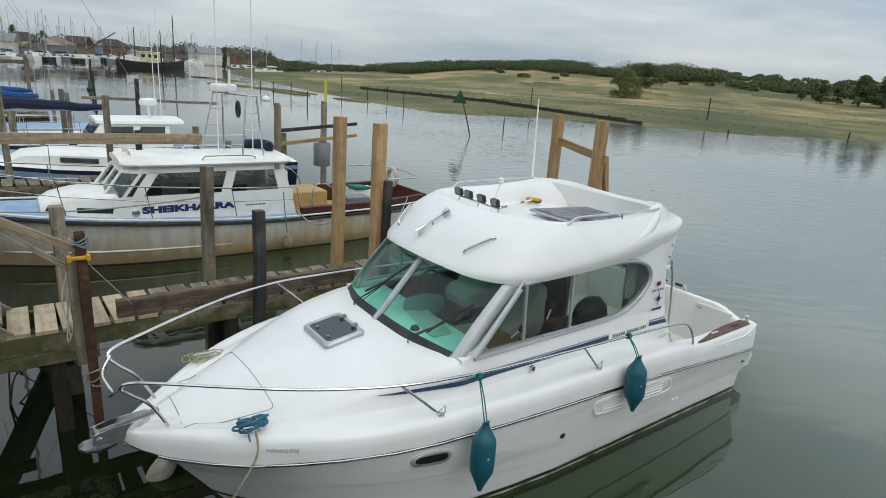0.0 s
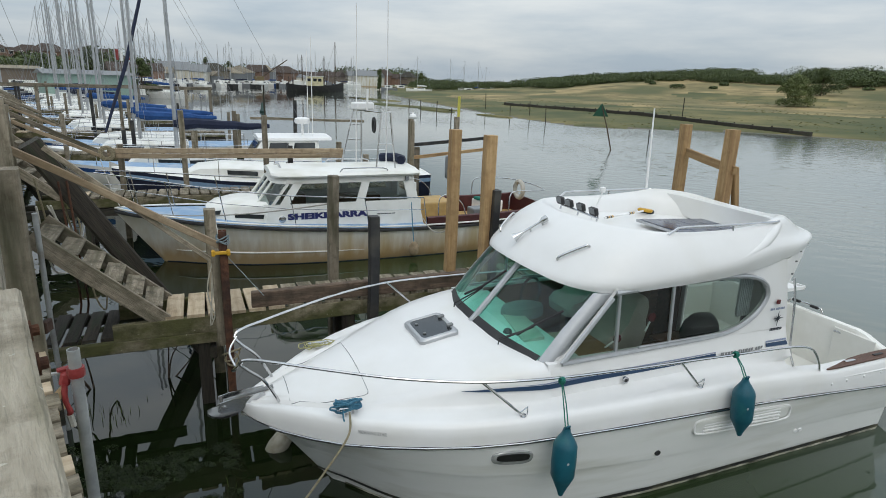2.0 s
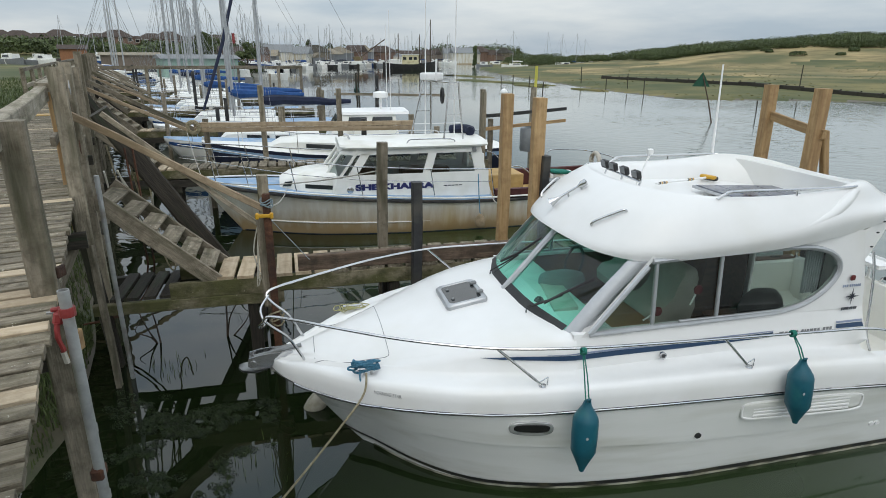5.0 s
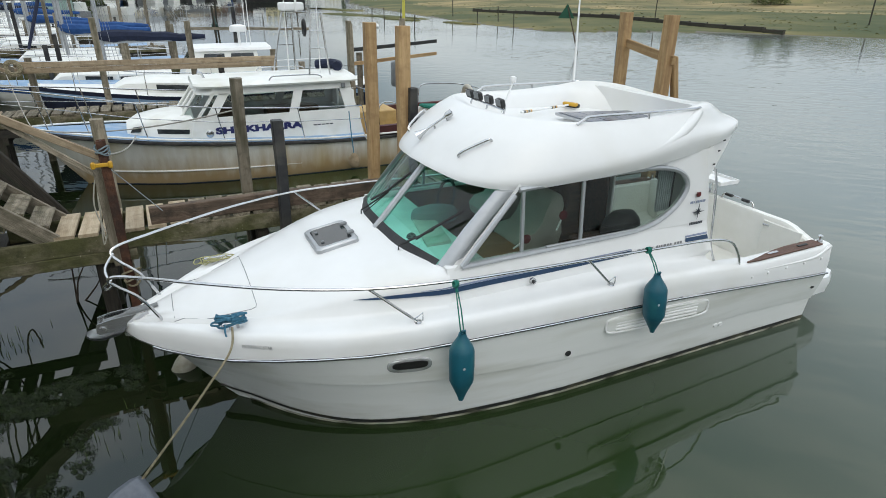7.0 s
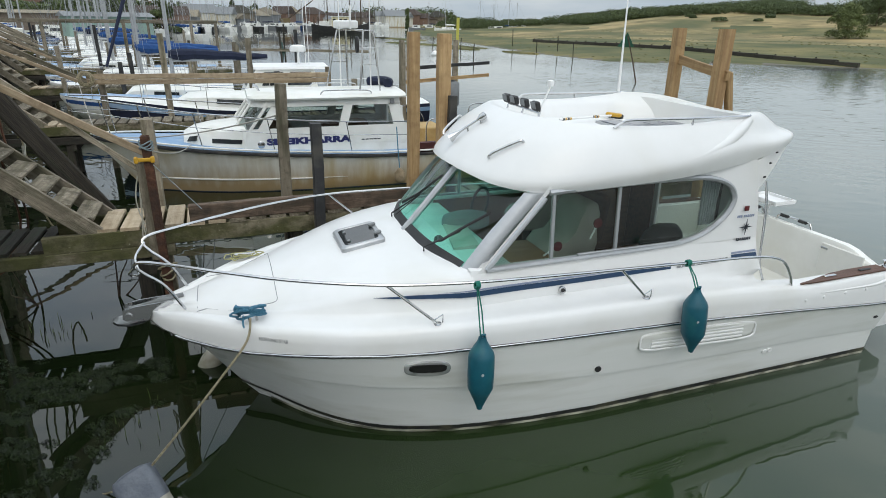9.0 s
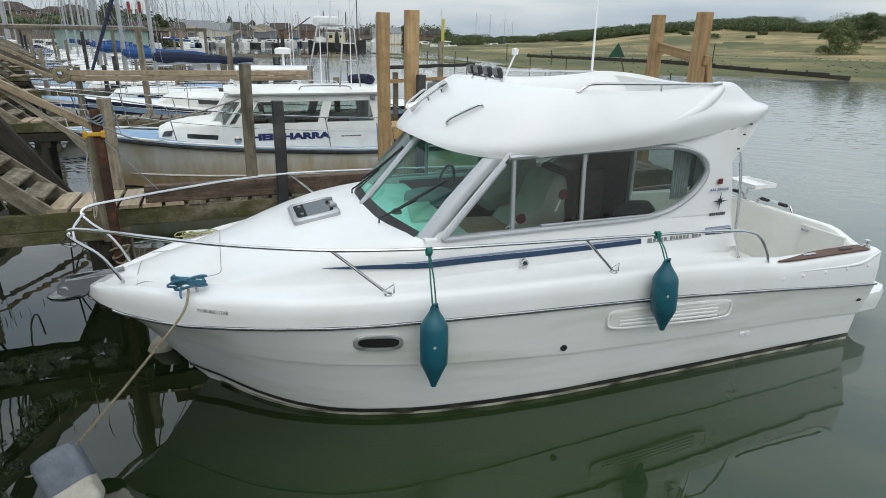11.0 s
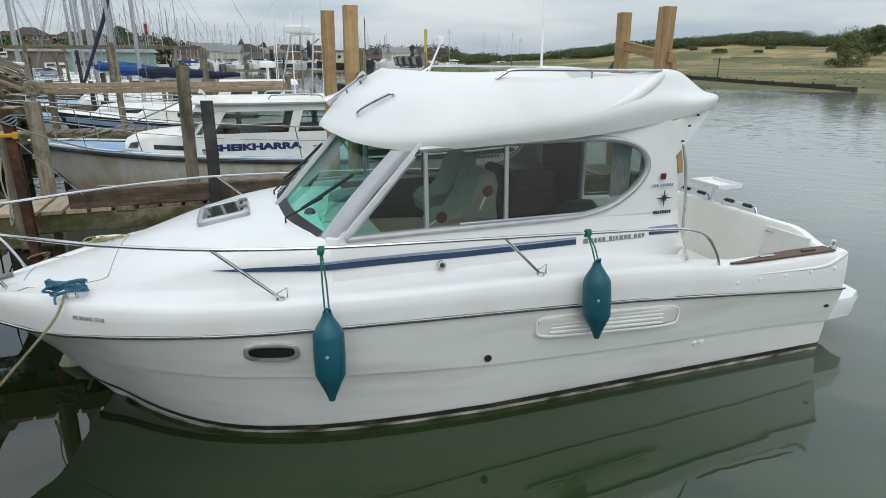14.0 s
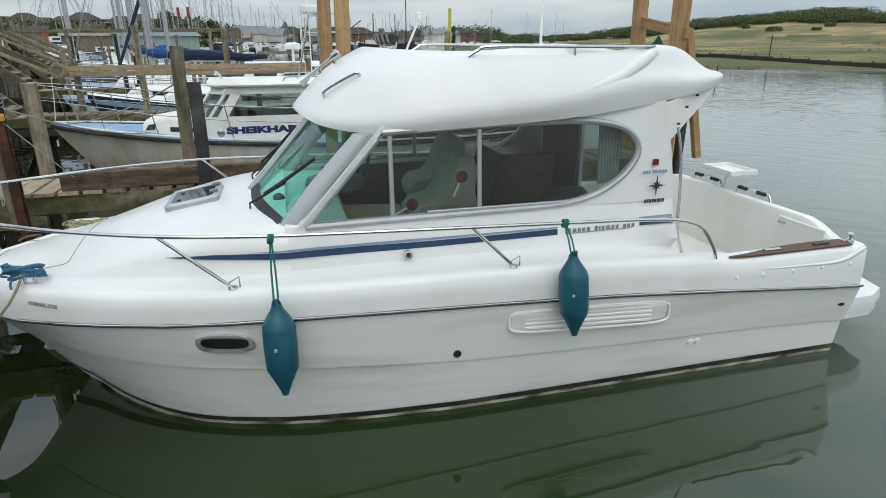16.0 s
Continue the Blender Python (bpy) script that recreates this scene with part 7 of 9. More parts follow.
for side in (-1, 1):
    bm = bmesh.new()
    prism(bm, [(0.50, LC + side * 0.70, 1.04), (1.14, LC + side * 0.818, 1.0), (1.14, LC + side * 0.81, 1.09), (0.50, LC + side * 0.69, 1.13)], (0, side * 0.02, 0))
    part("trunk_window", bm, DARKG, launch)
    bm = bmesh.new()
    prism(bm, [(0.03, LC + side * 0.485, 1.06), (0.2, LC + side * 0.60, 1.08), (0.24, LC + side * 0.585, 1.19), (0.09, LC + side * 0.485, 1.16)], (-0.02, side * 0.02, 0.0))
    part("trunk_light", bm, DARKG, launch)
    bm = bmesh.new()
    lathe(bm, [(0, 0), (0.07, 0), (0.075, 0.02), (0.05, 0.03), (0, 0.03)], 16, Matrix.Translation((1.46, LC + side * (wheelhouse(0, 1.0) - 0.005), 0.99)) @ Matrix.Rotation(radians(-90 * side), 4, "X"))
    part("round_port", bm, STEEL, launch, smooth=40)
    # bow and side rails
    bm = bmesh.new()
    pts = [(-2.10, 0.12, 1.98), (-1.5, 0.36, 1.92), (-0.8, 0.62, 1.83), (0.2, 0.95, 1.69), (1.6, 1.16, 1.55), (3.2, 1.22, 1.45), (4.6, 1.2, 1.40)]
    tube(bm, [(u, LC + side * v, z) for u, v, z in pts], 0.013, 6)
    tube(bm, [(u, LC + side * v, z - 0.28) for u, v, z in pts], 0.008, 6)
    lr = part("guard_rail", bm, STEEL, launch, smooth=True)
    for u, v, z in pts[1:]:
        part("stanchion", tube(bmesh.new(), [(u + 0.12, LC + side * LV(u + 0.12) * 0.94, LZ(u + 0.12)), (u, LC + side * v, z)], 0.011, 6), STEEL, lr, smooth=True)
    bm = bmesh.new()
    tube(bm, spline([(2.75, LC + side * 0.8, 1.95), (2.8, LC + side * 0.8, 2.03), (2.95, LC + side * 0.8, 2.05), (3.75, LC + side * 0.8, 2.04), (3.85, LC + side * 0.8, 1.95)], 4), 0.014, 6)
    part("roof_handrail", bm, STEEL, lroof, smooth=True)
# pale chine strip low on the hull
for side in (-1, 1):
    part("chine_strip", tube(bmesh.new(), [(u, LC + side * (LW(u) * 0.72 + LV(u) * 0.28 + 0.012), 0.30 - 0.012 * u) for u in (-0.7, -0.3, 0.2, 0.8, 1.6, 2.4, 3.2)], [0.004, 0.016, 0.018, 0.018, 0.016, 0.012, 0.004], 6), SHWHITE, lhull, smooth=True)
# name along the wheelhouse
lettering("boat_name", "SHEIKHARRA", 0.125, INKBLUE, Matrix.Translation((1.58, LC - wheelhouse(0, 1.0) - 0.006, 0.975)) @ Matrix.Rotation(radians(88), 4, "X"), launch, 0.011, 1.72)
bm = bmesh.new()
for k in range(5):
    box(bm, (3.62 + 0.09 * k, LC - wheelhouse(0, 1.03) - 0.006, 1.00), (0.07, 0.004, 0.022))
part("script_bars", bm, INKGREY, launch, "short illegible script")
bm = bmesh.new()
for k in range(9):
    box(bm, (7.1 + 0.085 * k, LC - LV(7.1 + 0.085 * k) - 0.004, 0.62), (0.05, 0.006, 0.05), (0, 0, 6))
part("registration_bars", bm, INKBLUE, launch)
# aft cockpit
bm = bmesh.new()
for side in (-1, 1):
    loft(bm, [[(u, LC + side * (LV(u) - o), LZ(u) + z) for o, z in ((-0.004, 0.03), (0.0, 0.22), (0.06, 0.24), (0.1, 0.22), (0.12, -0.25))] for u in [4.7, 5.5, 6.5, 7.4, 8.16]])
loft(bm, [[(x, LC + y, z) for x, z in ((8.2, 0.76), (8.2, 0.98), (8.1, 1.0), (8.06, 0.5))] for y in (-1.0, -0.5, 0, 0.5, 1.0)])
part("bulwark", bm, MAROON, launch, "maroon painted bulwark", smooth=40)
part("cockpit_sole", box(bmesh.new(), (6.4, LC, 0.5), (3.6, 2.0, 0.04)), TAN, launch, "ochre deck boards")
part("engine_box", box(bmesh.new(), (5.2, LC - 0.1, 0.83), (0.9, 0.9, 0.6), None, 0.03), TAN, launch, "ochre painted engine box")
part("bait_box", box(bmesh.new(), (6.4, LC - 0.55, 0.75), (0.6, 0.4, 0.42), None, 0.03), GREYP, launch)
part("fish_crate", box(bmesh.new(), (7.0, LC + 0.3, 0.82), (0.7, 0.5, 0.3), None, 0.03), WHITEP, launch)
part("green_net", box(bmesh.new(), (6.9, LC + 0.2, 1.0), (0.55, 0.4, 0.08), (0, 6, 14), 0.03), TEALROPE, launch)
part("life_ring", tube(bmesh.new(), [(7.9, LC + 0.2 + 0.22 * math.cos(a), 1.22 + 0.22 * math.sin(a)) for a in np.linspace(0, 6.283, 21)[:-1]], 0.06, 10, True), SEAT, launch, "faded life ring", smooth=True)
for side in (-1, 1):
    bm = bmesh.new()
    tube(bm, spline([(5.0, LC + side * 1.15, 0.9), (5.02, LC + side * 1.15, 1.35), (5.3, LC + side * 1.15, 1.42), (5.6, LC + side * 1.14, 1.2), (5.7, LC + side * 1.14, 0.92)], 4), 0.014, 6)
    part("grab_hoop", bm, STEEL, launch, smooth=True)
    bm = bmesh.new()
    tube(bm, spline([(6.9, LC + side * 1.08, 0.95), (6.95, LC + side * 1.08, 1.38), (7.4, LC + side * 1.05, 1.42), (8.0, LC + side * 0.9, 1.40), (8.15, LC, 1.40)], 4), 0.014, 6)
    part("stern_rail", bm, STEEL, launch, smooth=True)
# mast frame, radar, aerials on the roof
fr_ = part("radar_arch", tube(bmesh.new(), [(3.1, LC + 0.62, 1.9), (3.42, LC + 0.62, 3.25)], 0.02, 6), STEEL, launch, "steel ladder arch carrying the radar", smooth=True)
for a, b in (((3.62, 0.62), (3.62, 0.62)), ((3.65, -0.55), (3.78, -0.5)), ((4.12, -0.55), (4.0, -0.5))):
    part("arch_leg", tube(bmesh.new(), [(a[0], LC + a[1], 1.88), (b[0], LC + b[1], 3.25)], 0.02, 6), STEEL, fr_, smooth=True)
for z in (2.55, 2.9, 3.25):
    part("rung", tube(bmesh.new(), [(3.15 + 0.26 * (z - 2.2), LC + 0.62, z), (3.62, LC + 0.62, z)], 0.013, 6), STEEL, fr_, smooth=True)
    part("rung", tube(bmesh.new(), [(3.65 + 0.12 * (z - 2.2), LC - 0.54, z), (4.12 - 0.11 * (z - 2.2), LC - 0.54, z)], 0.013, 6), STEEL, fr_, smooth=True)
part("top_bar", tube(bmesh.new(), [(3.42, LC + 0.62, 3.25), (3.78, LC - 0.5, 3.25)], 0.02, 6), STEEL, fr_, smooth=True)
bm = bmesh.new()
box(bm, (3.55, LC + 0.25, 3.36), (0.5, 0.3, 0.17), (0, 0, 20), 0.04)
part("radar_scanner", bm, WHITEP, fr_, "white radar scanner")
part("coiled_lead", tube(bmesh.new(), [(3.7, LC - 0.2 + 0.1 * math.cos(a), 2.95 + 0.16 * math.sin(a)) for a in np.linspace(0, 6.283, 15)[:-1]], 0.03, 6, True), DARKRUB, fr_, smooth=True)
for u, y, z in ((3.4, 0.3, 5.6), (3.95, -0.35, 6.2)):
    part("whip_aerial", tube(bmesh.new(), [(u, LC + y, 1.92), (u + 0.03, LC + y, z)], 0.012, 6), WHITEP, launch, smooth=True)
part("mast_lamp", tube(bmesh.new(), [(3.62, LC + 0.1, 3.25), (3.63, LC + 0.1, 3.75)], 0.025, 8), WHITEP, fr_, smooth=True)
part("roof_lamp", box(bmesh.new(), (4.3, LC - 0.86, 1.80), (0.09, 0.05, 0.10), None, 0.01), GREYP, launch)
part("horn", tube(bmesh.new(), [(1.55, LC - 0.2, 1.99), (1.5, LC - 0.2, 2.10), (1.42, LC - 0.2, 2.12)], [0.02, 0.03, 0.05], 8), STEEL, launch, smooth=True)
bl = part("tarpaulin_roll", tube(bmesh.new(), spline([(4.15, LC + 0.75, 2.07), (4.4, LC + 0.5, 2.11), (4.5, LC + 0.2, 2.11), (4.4, LC - 0.1, 2.11)], 4), 0.11, 8), SAILNAVY, launch, "dark blue rolled cover", smooth=True)
ff = thing("float_fender", (4.3, 7.2, 0.2), "weathered tan float hanging as a fender on a rope", "fender")
part("float_body", lathe(bmesh.new(), [(0, 0), (0.07, 0.01), (0.11, 0.08), (0.115, 0.2), (0.07, 0.28), (0.03, 0.33), (0, 0.33)], 16, Matrix.Translation((4.3, 7.14, 0.10))), mat("grubby_tan_float", (0.27, 0.20, 0.12), (0.36, 0.28, 0.18), rough=0.8, stain=(0.16, 0.12, 0.07), big=5, bump=0.2), ff, smooth=60)
part("lanyard", tube(bmesh.new(), [(4.3, 7.14, 0.42), (4.3, 7.25, 0.80), (4.3, 7.35, 1.3)], 0.012, 6), BLUEROPE, ff)

# ropes from the launch to posts
for a, b, sag in (((-1.7, 8.4, 1.2), (1.52, 2.86, 2.3), 0.15), ((4.6, 7.35, 0.9), (3.3, 2.7, 1.9), 0.2), ((0.0, 1.66, 2.15), (0.1, 7.75, 1.05), 0.1), ((7.6, 7.5, 0.95), (3.38, 1.8, 2.0), 0.25), ((-1.7, 8.5, 1.25), (-2.2, 10.4, 2.0), 0.1), ((0.0, 1.6, 2.05), (0.45, 1.95, 1.36), 0.0), ((1.76, 1.8, 2.2), (6.3, -0.9, 1.15), 0.25)):
    a, b = Vector(a), Vector(b)
    pts = [a.lerp(b, t) - Vector((0, 0, sag * 4 * t * (1 - t))) for t in np.linspace(0, 1, 13)]
    if b.x < 6:
        solo("mooring_rope", tube(bmesh.new(), pts, 0.010 if sag else 0.005, 6), mat("grey_rope", (0.34, 0.33, 0.29), (0.45, 0.43, 0.38), rough=0.95, bump=0.5) if sag != 0.0 else mat("pale_blue_rope", (0.25, 0.31, 0.34), (0.34, 0.40, 0.42), rough=0.95, bump=0.5), "thin mooring rope between boat and post", "rope", "mooring ropes", smooth=True)


# ---------------------------------------------------------------- other moored boats
def craft(name, label, length, beam, free, hullm, deckm, cabin, mast, at, cover=None, stripe=None, flag=False, rails=True, group="moored boats"):
    """A moored boat with its bow at the origin, pointing to -x. cabin: (start, end, height)."""
    e = new(name)
    e.matrix_basis = at
    BASE[e.name] = Vector((0, 0, 0))
    tagged(e, label, "boat", group)
    V = hermite([0, 0.05 * length, 0.2 * length, 0.45 * length, 0.75 * length, length], [0, 0.13 * beam, 0.34 * beam, 0.5 * beam, 0.48 * beam, 0.36 * beam])
    Z = hermite([0, 0.5 * length, length], [free * 1.25, free * 0.95, free])
    K = hermite([0, 0.06 * length, 0.16 * length, 0.4 * length, length], [free * 1.15, free * 0.4, -0.1, -0.35, -0.2])
    st = [0, 0.02, 0.06, 0.12, 0.2, 0.32, 0.45, 0.6, 0.75, 0.9, 1.0]
    bm = bmesh.new()

    def sec(u):
        k, z, v = K(u), Z(u), V(u)
        return [(0, k), (0.5 * v, k + 0.12 * (z - k)), (0.85 * v, k + 0.42 * (z - k)), (0.97 * v, k + 0.75 * (z - k)), (v, z)]

    for s in (-1, 1):
        loft(bm, [[(u * length, s * v, z) for v, z in sec(u * length)] for u in st])
    q = sec(length)
    bm.faces.new([bm.verts.new((length, -v, z)) for v, z in q] + [bm.verts.new((length, v, z)) for v, z in reversed(q)])
    tidy(bm)
    h = part("hull", bm, hullm, e, smooth=35)
    if stripe:
        bm = bmesh.new()
        for s in (-1, 1):
            loft(bm, [[(u * length, s * (np.interp(Z(u * length) - d, [q[1] for q in sec(u * length)], [q[0] for q in sec(u * length)]) + 0.01), Z(u * length) - d) for d in (0.10, 0.22)] for u in st[1:]])
        part("stripe", bm, stripe, h)
    bm = bmesh.new()
    loft(bm, [[(u * length, V(u * length) * f, Z(u * length) + 0.06 * (1 - f * f)) for f in (-1, -0.5, 0, 0.5, 1)] for u in st])
    part("deck", bm, deckm, e, smooth=30)
    a, b, hh = cabin
    bm = bmesh.new()
    rows = []
    for t, w, k in ((0, 0.45, 0.15), (0.08, 0.55, 0.7), (0.25, 0.62, 0.95), (0.6, 0.64, 1.0), (0.92, 0.62, 1.0), (1.0, 0.6, 0.9)):
        u = a + (b - a) * t
        v, z = V(u) * w, Z(u)
        rows.append([(u, -v * 1.04, z - 0.03), (u, -v, z + hh * k * 0.8), (u, -v * 0.85, z + hh * k), (u, 0, z + hh * k + 0.05), (u, v * 0.85, z + hh * k), (u, v, z + hh * k * 0.8), (u, v * 1.04, z - 0.03)])
    loft(bm, rows, cap=True)
    c = part("coachroof", bm, SHWHITE, e, smooth=40)
    for s in (-1, 1):
        for t0, t1 in ((0.28, 0.5), (0.56, 0.84)):
            bm = bmesh.new()
            qs = []
            for t, f in ((t0, 0.35), (t1, 0.35), (t1, 0.68), (t0, 0.68)):
                u = a + (b - a) * t
                qs.append((u, s * (V(u) * 0.64 * (1.04 - 0.05 * f) + 0.005), Z(u) + hh * f))
            prism(bm, qs, (0, s * 0.012, 0))
            part("window", bm, DARKG, c)
    if rails:
        for s in (-1, 1):
            bm = bmesh.new()
            tube(bm, [(u * length - (0.2 if u == 0 else 0), s * (V(u * length) * 0.96 + (0.08 if u == 0 else 0)), Z(u * length) + 0.58) for u in (0, 0.12, 0.3, 0.5, 0.7, 0.9)], 0.012, 5)
            r_ = part("guard_rail", bm, STEEL, e)
            for u in (0.12, 0.3, 0.5, 0.7, 0.9):
                part("stanchion", tube(bmesh.new(), [(u * length, s * V(u * length) * 0.96, Z(u * length)), (u * length, s * V(u * length) * 0.96, Z(u * length) + 0.58)], 0.011, 5), STEEL, r_)
    if mast:
        mu = 0.40 * length
        mt = part("mast", tube(bmesh.new(), [(mu, 0, free), (mu, 0, mast)], [0.068, 0.048], 8), MASTM, e, smooth=True)
        bm = bmesh.new()
        for p, q in (((mu, 0, mast - 0.1), (0.02 * length, 0, Z(0) + 0.02)), ((mu, 0, mast - 0.1), (length * 0.99, 0, Z(length))), ((mu, 0, mast * 0.97), (mu + 0.1, V(mu), Z(mu))), ((mu, 0, mast * 0.97), (mu + 0.1, -V(mu), Z(mu))), ((mu, 0, mast * 0.55), (mu + 0.4, V(mu), Z(mu))), ((mu, 0, mast * 0.55), (mu + 0.4, -V(mu), Z(mu)))):
            tube(bm, [p, q], 0.006, 4)
        part("rigging", bm, WIRE, mt)
        part("spreader", tube(bmesh.new(), [(mu, -0.55, mast * 0.55), (mu, 0.55, mast * 0.55)], 0.02, 5), MASTM, mt)
        bo = part("boom", tube(bmesh.new(), [(mu, 0, free + 1.25), (mu + 0.36 * length, 0, free + 1.3)], 0.045, 6), MASTM, e, smooth=True)
        if cover:
            bm = bmesh.new()
            rr2 = random.Random(int(mast * 100))
            tube(bm, [(mu - 0.05 + 0.37 * length * t, rr2.uniform(-0.03, 0.03), free + 1.45 - 0.1 * t + rr2.uniform(-0.03, 0.03)) for t in np.linspace(0, 1, 9)], [0.13, 0.20, 0.17, 0.17, 0.15, 0.15, 0.12, 0.11, 0.07], 8)
            part("sail_cover", bm, cover, bo, "folded sail under a canvas cover", smooth=True)
    return e


def berth(u, y, turn=0.0):
    return H @ pose(u, y, 0, 0, 0, turn)


craft("cabin_boat", "white cabin boat with a blue deck and dark hull", 9.0, 2.6, 1.12, SAILNAVY, SHWHITE, (1.9, 5.6, 0.36), 0, berth(-2.3, 13.2), stripe=SHDECK)
wb = thing("wheelhouse_boat", (1.7, 15.4, 0), "white wheelhouse boat with a radar on its roof", "boat", "moored boats")
bm = bmesh.new()
for s in (-1, 1):
    loft(bm, [[(u, 15.4 + s * v * f, z) for f, z in ((0.0, -0.3), (0.85, 0.05), (0.95, 0.5), (1.0, zz))] for u, v, zz in ((-2.6, 0.02, 1.3), (-2.2, 0.45, 1.2), (-1.2, 0.9, 1.1), (0.5, 1.2, 1.0), (3, 1.3, 0.95), (5.6, 1.2, 0.95))])
tidy(bm)
part("hull", bm, SHWHITE, wb, smooth=35)
bm = bmesh.new()
loft(bm, [[(u, 15.4 + s * v, z) for s in (-1, -0.5, 0, 0.5, 1)] for u, v, z in ((-2.6, 0.02, 1.3), (-2.2, 0.45, 1.2), (-1.2, 0.9, 1.1), (0.5, 1.2, 1.0), (3, 1.3, 0.95), (5.6, 1.2, 0.95))])
part("deck", bm, SHDECK, wb)
bm = bmesh.new()
loft(bm, [[(x, 15.4 - v, z), (x2, 15.4 - v, z), (x2, 15.4 + v, z), (x, 15.4 + v, z)] for x, x2, v, z in ((1.3, 3.75, 0.92, 0.95), (1.5, 3.68, 0.90, 1.45), (1.85, 3.6, 0.84, 1.99))], wrap=True)
part("wheelhouse", bm, SHWHITE, wb)
bm = bmesh.new()
loft(bm, [[(x, 15.4 + s * v, z) for s, z in ((-1, 1.98), (-0.97, 2.06), (0, 2.12), (0.97, 2.06), (1, 1.98))] for x, v in ((1.72, 0.78), (1.9, 0.90), (3.8, 0.92), (4.05, 0.88))], cap=True)
part("roof", bm, WHITEP, wb, smooth=40)
for a, b in ((1.98, 2.65), (2.75, 3.5)):
    bm = bmesh.new()
    prism(bm, [(a, 14.50, 1.50), (b, 14.50, 1.50), (b, 14.545, 1.90), (a + 0.1, 14.545, 1.90)], (0, -0.012, 0))
    part("side_window", bm, DARKG, wb)
bm = bmesh.new()
prism(bm, [(1.50, 14.7, 1.50), (1.50, 16.1, 1.50), (1.76, 16.05, 1.90), (1.76, 14.75, 1.90)], (-0.014, 0, 0.005))
part("windscreen", bm, DARKG, wb)
rb = part("radar_post", tube(bmesh.new(), [(3.2, 15.1, 2.05), (3.2, 15.1, 2.5)], 0.04, 8), WHITEP, wb)
part("radar_dome", lathe(bmesh.new(), [(0, 0), (0.24, 0), (0.26, 0.06), (0.24, 0.16), (0.12, 0.2), (0, 0.2)], 18, Matrix.Translation((3.2, 15.1, 2.48))), WHITEP, rb, smooth=50)
for y, z in ((14.9, 5.2), (15.7, 4.8)):
    part("whip_aerial", tube(bmesh.new(), [(3.5, y, 2.05), (3.5, y, z)], 0.012, 5), WHITEP, wb)

berths = [(-3.2, 17.2, 8.5, 2.6, 10.5, SAILNAVY, "white sailing yacht with a dark navy sail cover"), (-4.4, 21.6, 8.0, 2.5, 9.8, SAILBLUE, "white sailing yacht with a royal blue sail cover"), (-5.2, 24.6, 9.0, 2.8, 11.5, SAILBLUE, "white sailing yacht with a royal blue sail cover"),
          (-6.5, 29.8, 8.0, 2.5, 10.0, SAILBLUE, "white sailing yacht with a royal blue sail cover"), (-7.3, 32.6, 8.8, 2.7, 11.0, None, "white sailing yacht with bare spars"), (-8.4, 37.5, 7.8, 2.5, 9.6, None, "white sailing yacht with bare spars"),
          (-9.0, 40.2, 9.2, 2.8, 12.0, SAILBLUE, "white sailing yacht with a royal blue sail cover"), (-10.3, 45.6, 8.0, 2.5, 10.0, None, "white sailing yacht with bare spars"), (-11.0, 48.4, 8.5, 2.6, 11.0, SAILNAVY, "white sailing yacht with a dark navy sail cover"), (-12.2, 53, 8, 2.5, 10, None, "white sailing yacht with bare spars"), (-13, 57, 8, 2.5, 11, SAILBLUE, "white sailing yacht with a royal blue sail cover")]
for i, (u, y, ln, bmw, ms, cov, lab) in enumerate(berths):
    craft("sailing_yacht", lab, ln, bmw, 0.85, SHWHITE if i % 3 else SAILNAVY if i == 4 else SHWHITE, WHITEP if i % 2 else SHDECK, (0.22 * ln, 0.62 * ln, 0.5), ms, berth(u - 0.9, y), cover=cov, stripe=NAVY if i % 2 else SAILBLUE, group="yachts along the walkway")

fu = new("furled_jib", finish(tube(bmesh.new(), [H @ Vector(p) for p in ((-3.25, 21.28, 1.65), (-2.45, 23.0, 4.2), (-0.7, 26.0, 11.0))], [0.05, 0.075, 0.05], 8), "furled_jib", SAILNAVY, True))
tagged(fu, "dark navy furled sail on a sloping forestay", "sail")

# ---------------------------------------------------------------- banks, plants and the far marina
rg = np.random.default_rng(4)


def ground_at(x, y):
    return float(height(np.array([float(x)]), np.array([float(y)]))[0])


def leaf_cloud(blobs, count, size, seed=1, flat=0.75):
    """Small leaf-like quads scattered over and in the ellipsoids (x, y, z, rx, ry, rz)."""
    r = np.random.default_rng(seed)
    vs = []
    for bx, by, bz, rx, ry, rz_ in blobs:
        d = r.normal(size=(count, 3))
        d /= np.linalg.norm(d, axis=1)[:, None]
        d[:, 2] = np.where(d[:, 2] < -0.35, -d[:, 2], d[:, 2])
        p = d * (0.55 + 0.5 * r.random((count, 1)) ** 0.6) * (rx, ry, rz_) + (bx, by, bz)
        n = d + 0.8 * r.normal(size=(count, 3))
        n /= np.linalg.norm(n, axis=1)[:, None]
        a = np.cross(n, r.normal(size=(count, 3)))
        a /= np.linalg.norm(a, axis=1)[:, None]
        b = np.cross(n, a)
        s = size * (0.6 + 0.8 * r.random((count, 1)))
        vs.append(np.stack([p - a * s, p - b * s * flat, p + a * s, p + b * s * flat], 1))
    v = np.concatenate(vs).reshape(-1, 3)
    return v, np.arange(len(v)).reshape(-1, 4)


def cloud_mesh(name, v, q, material):
    me = bpy.data.meshes.new(name)
    me.from_pydata(v.tolist(), [], q.tolist())
    me.materials.append(material)
    return me


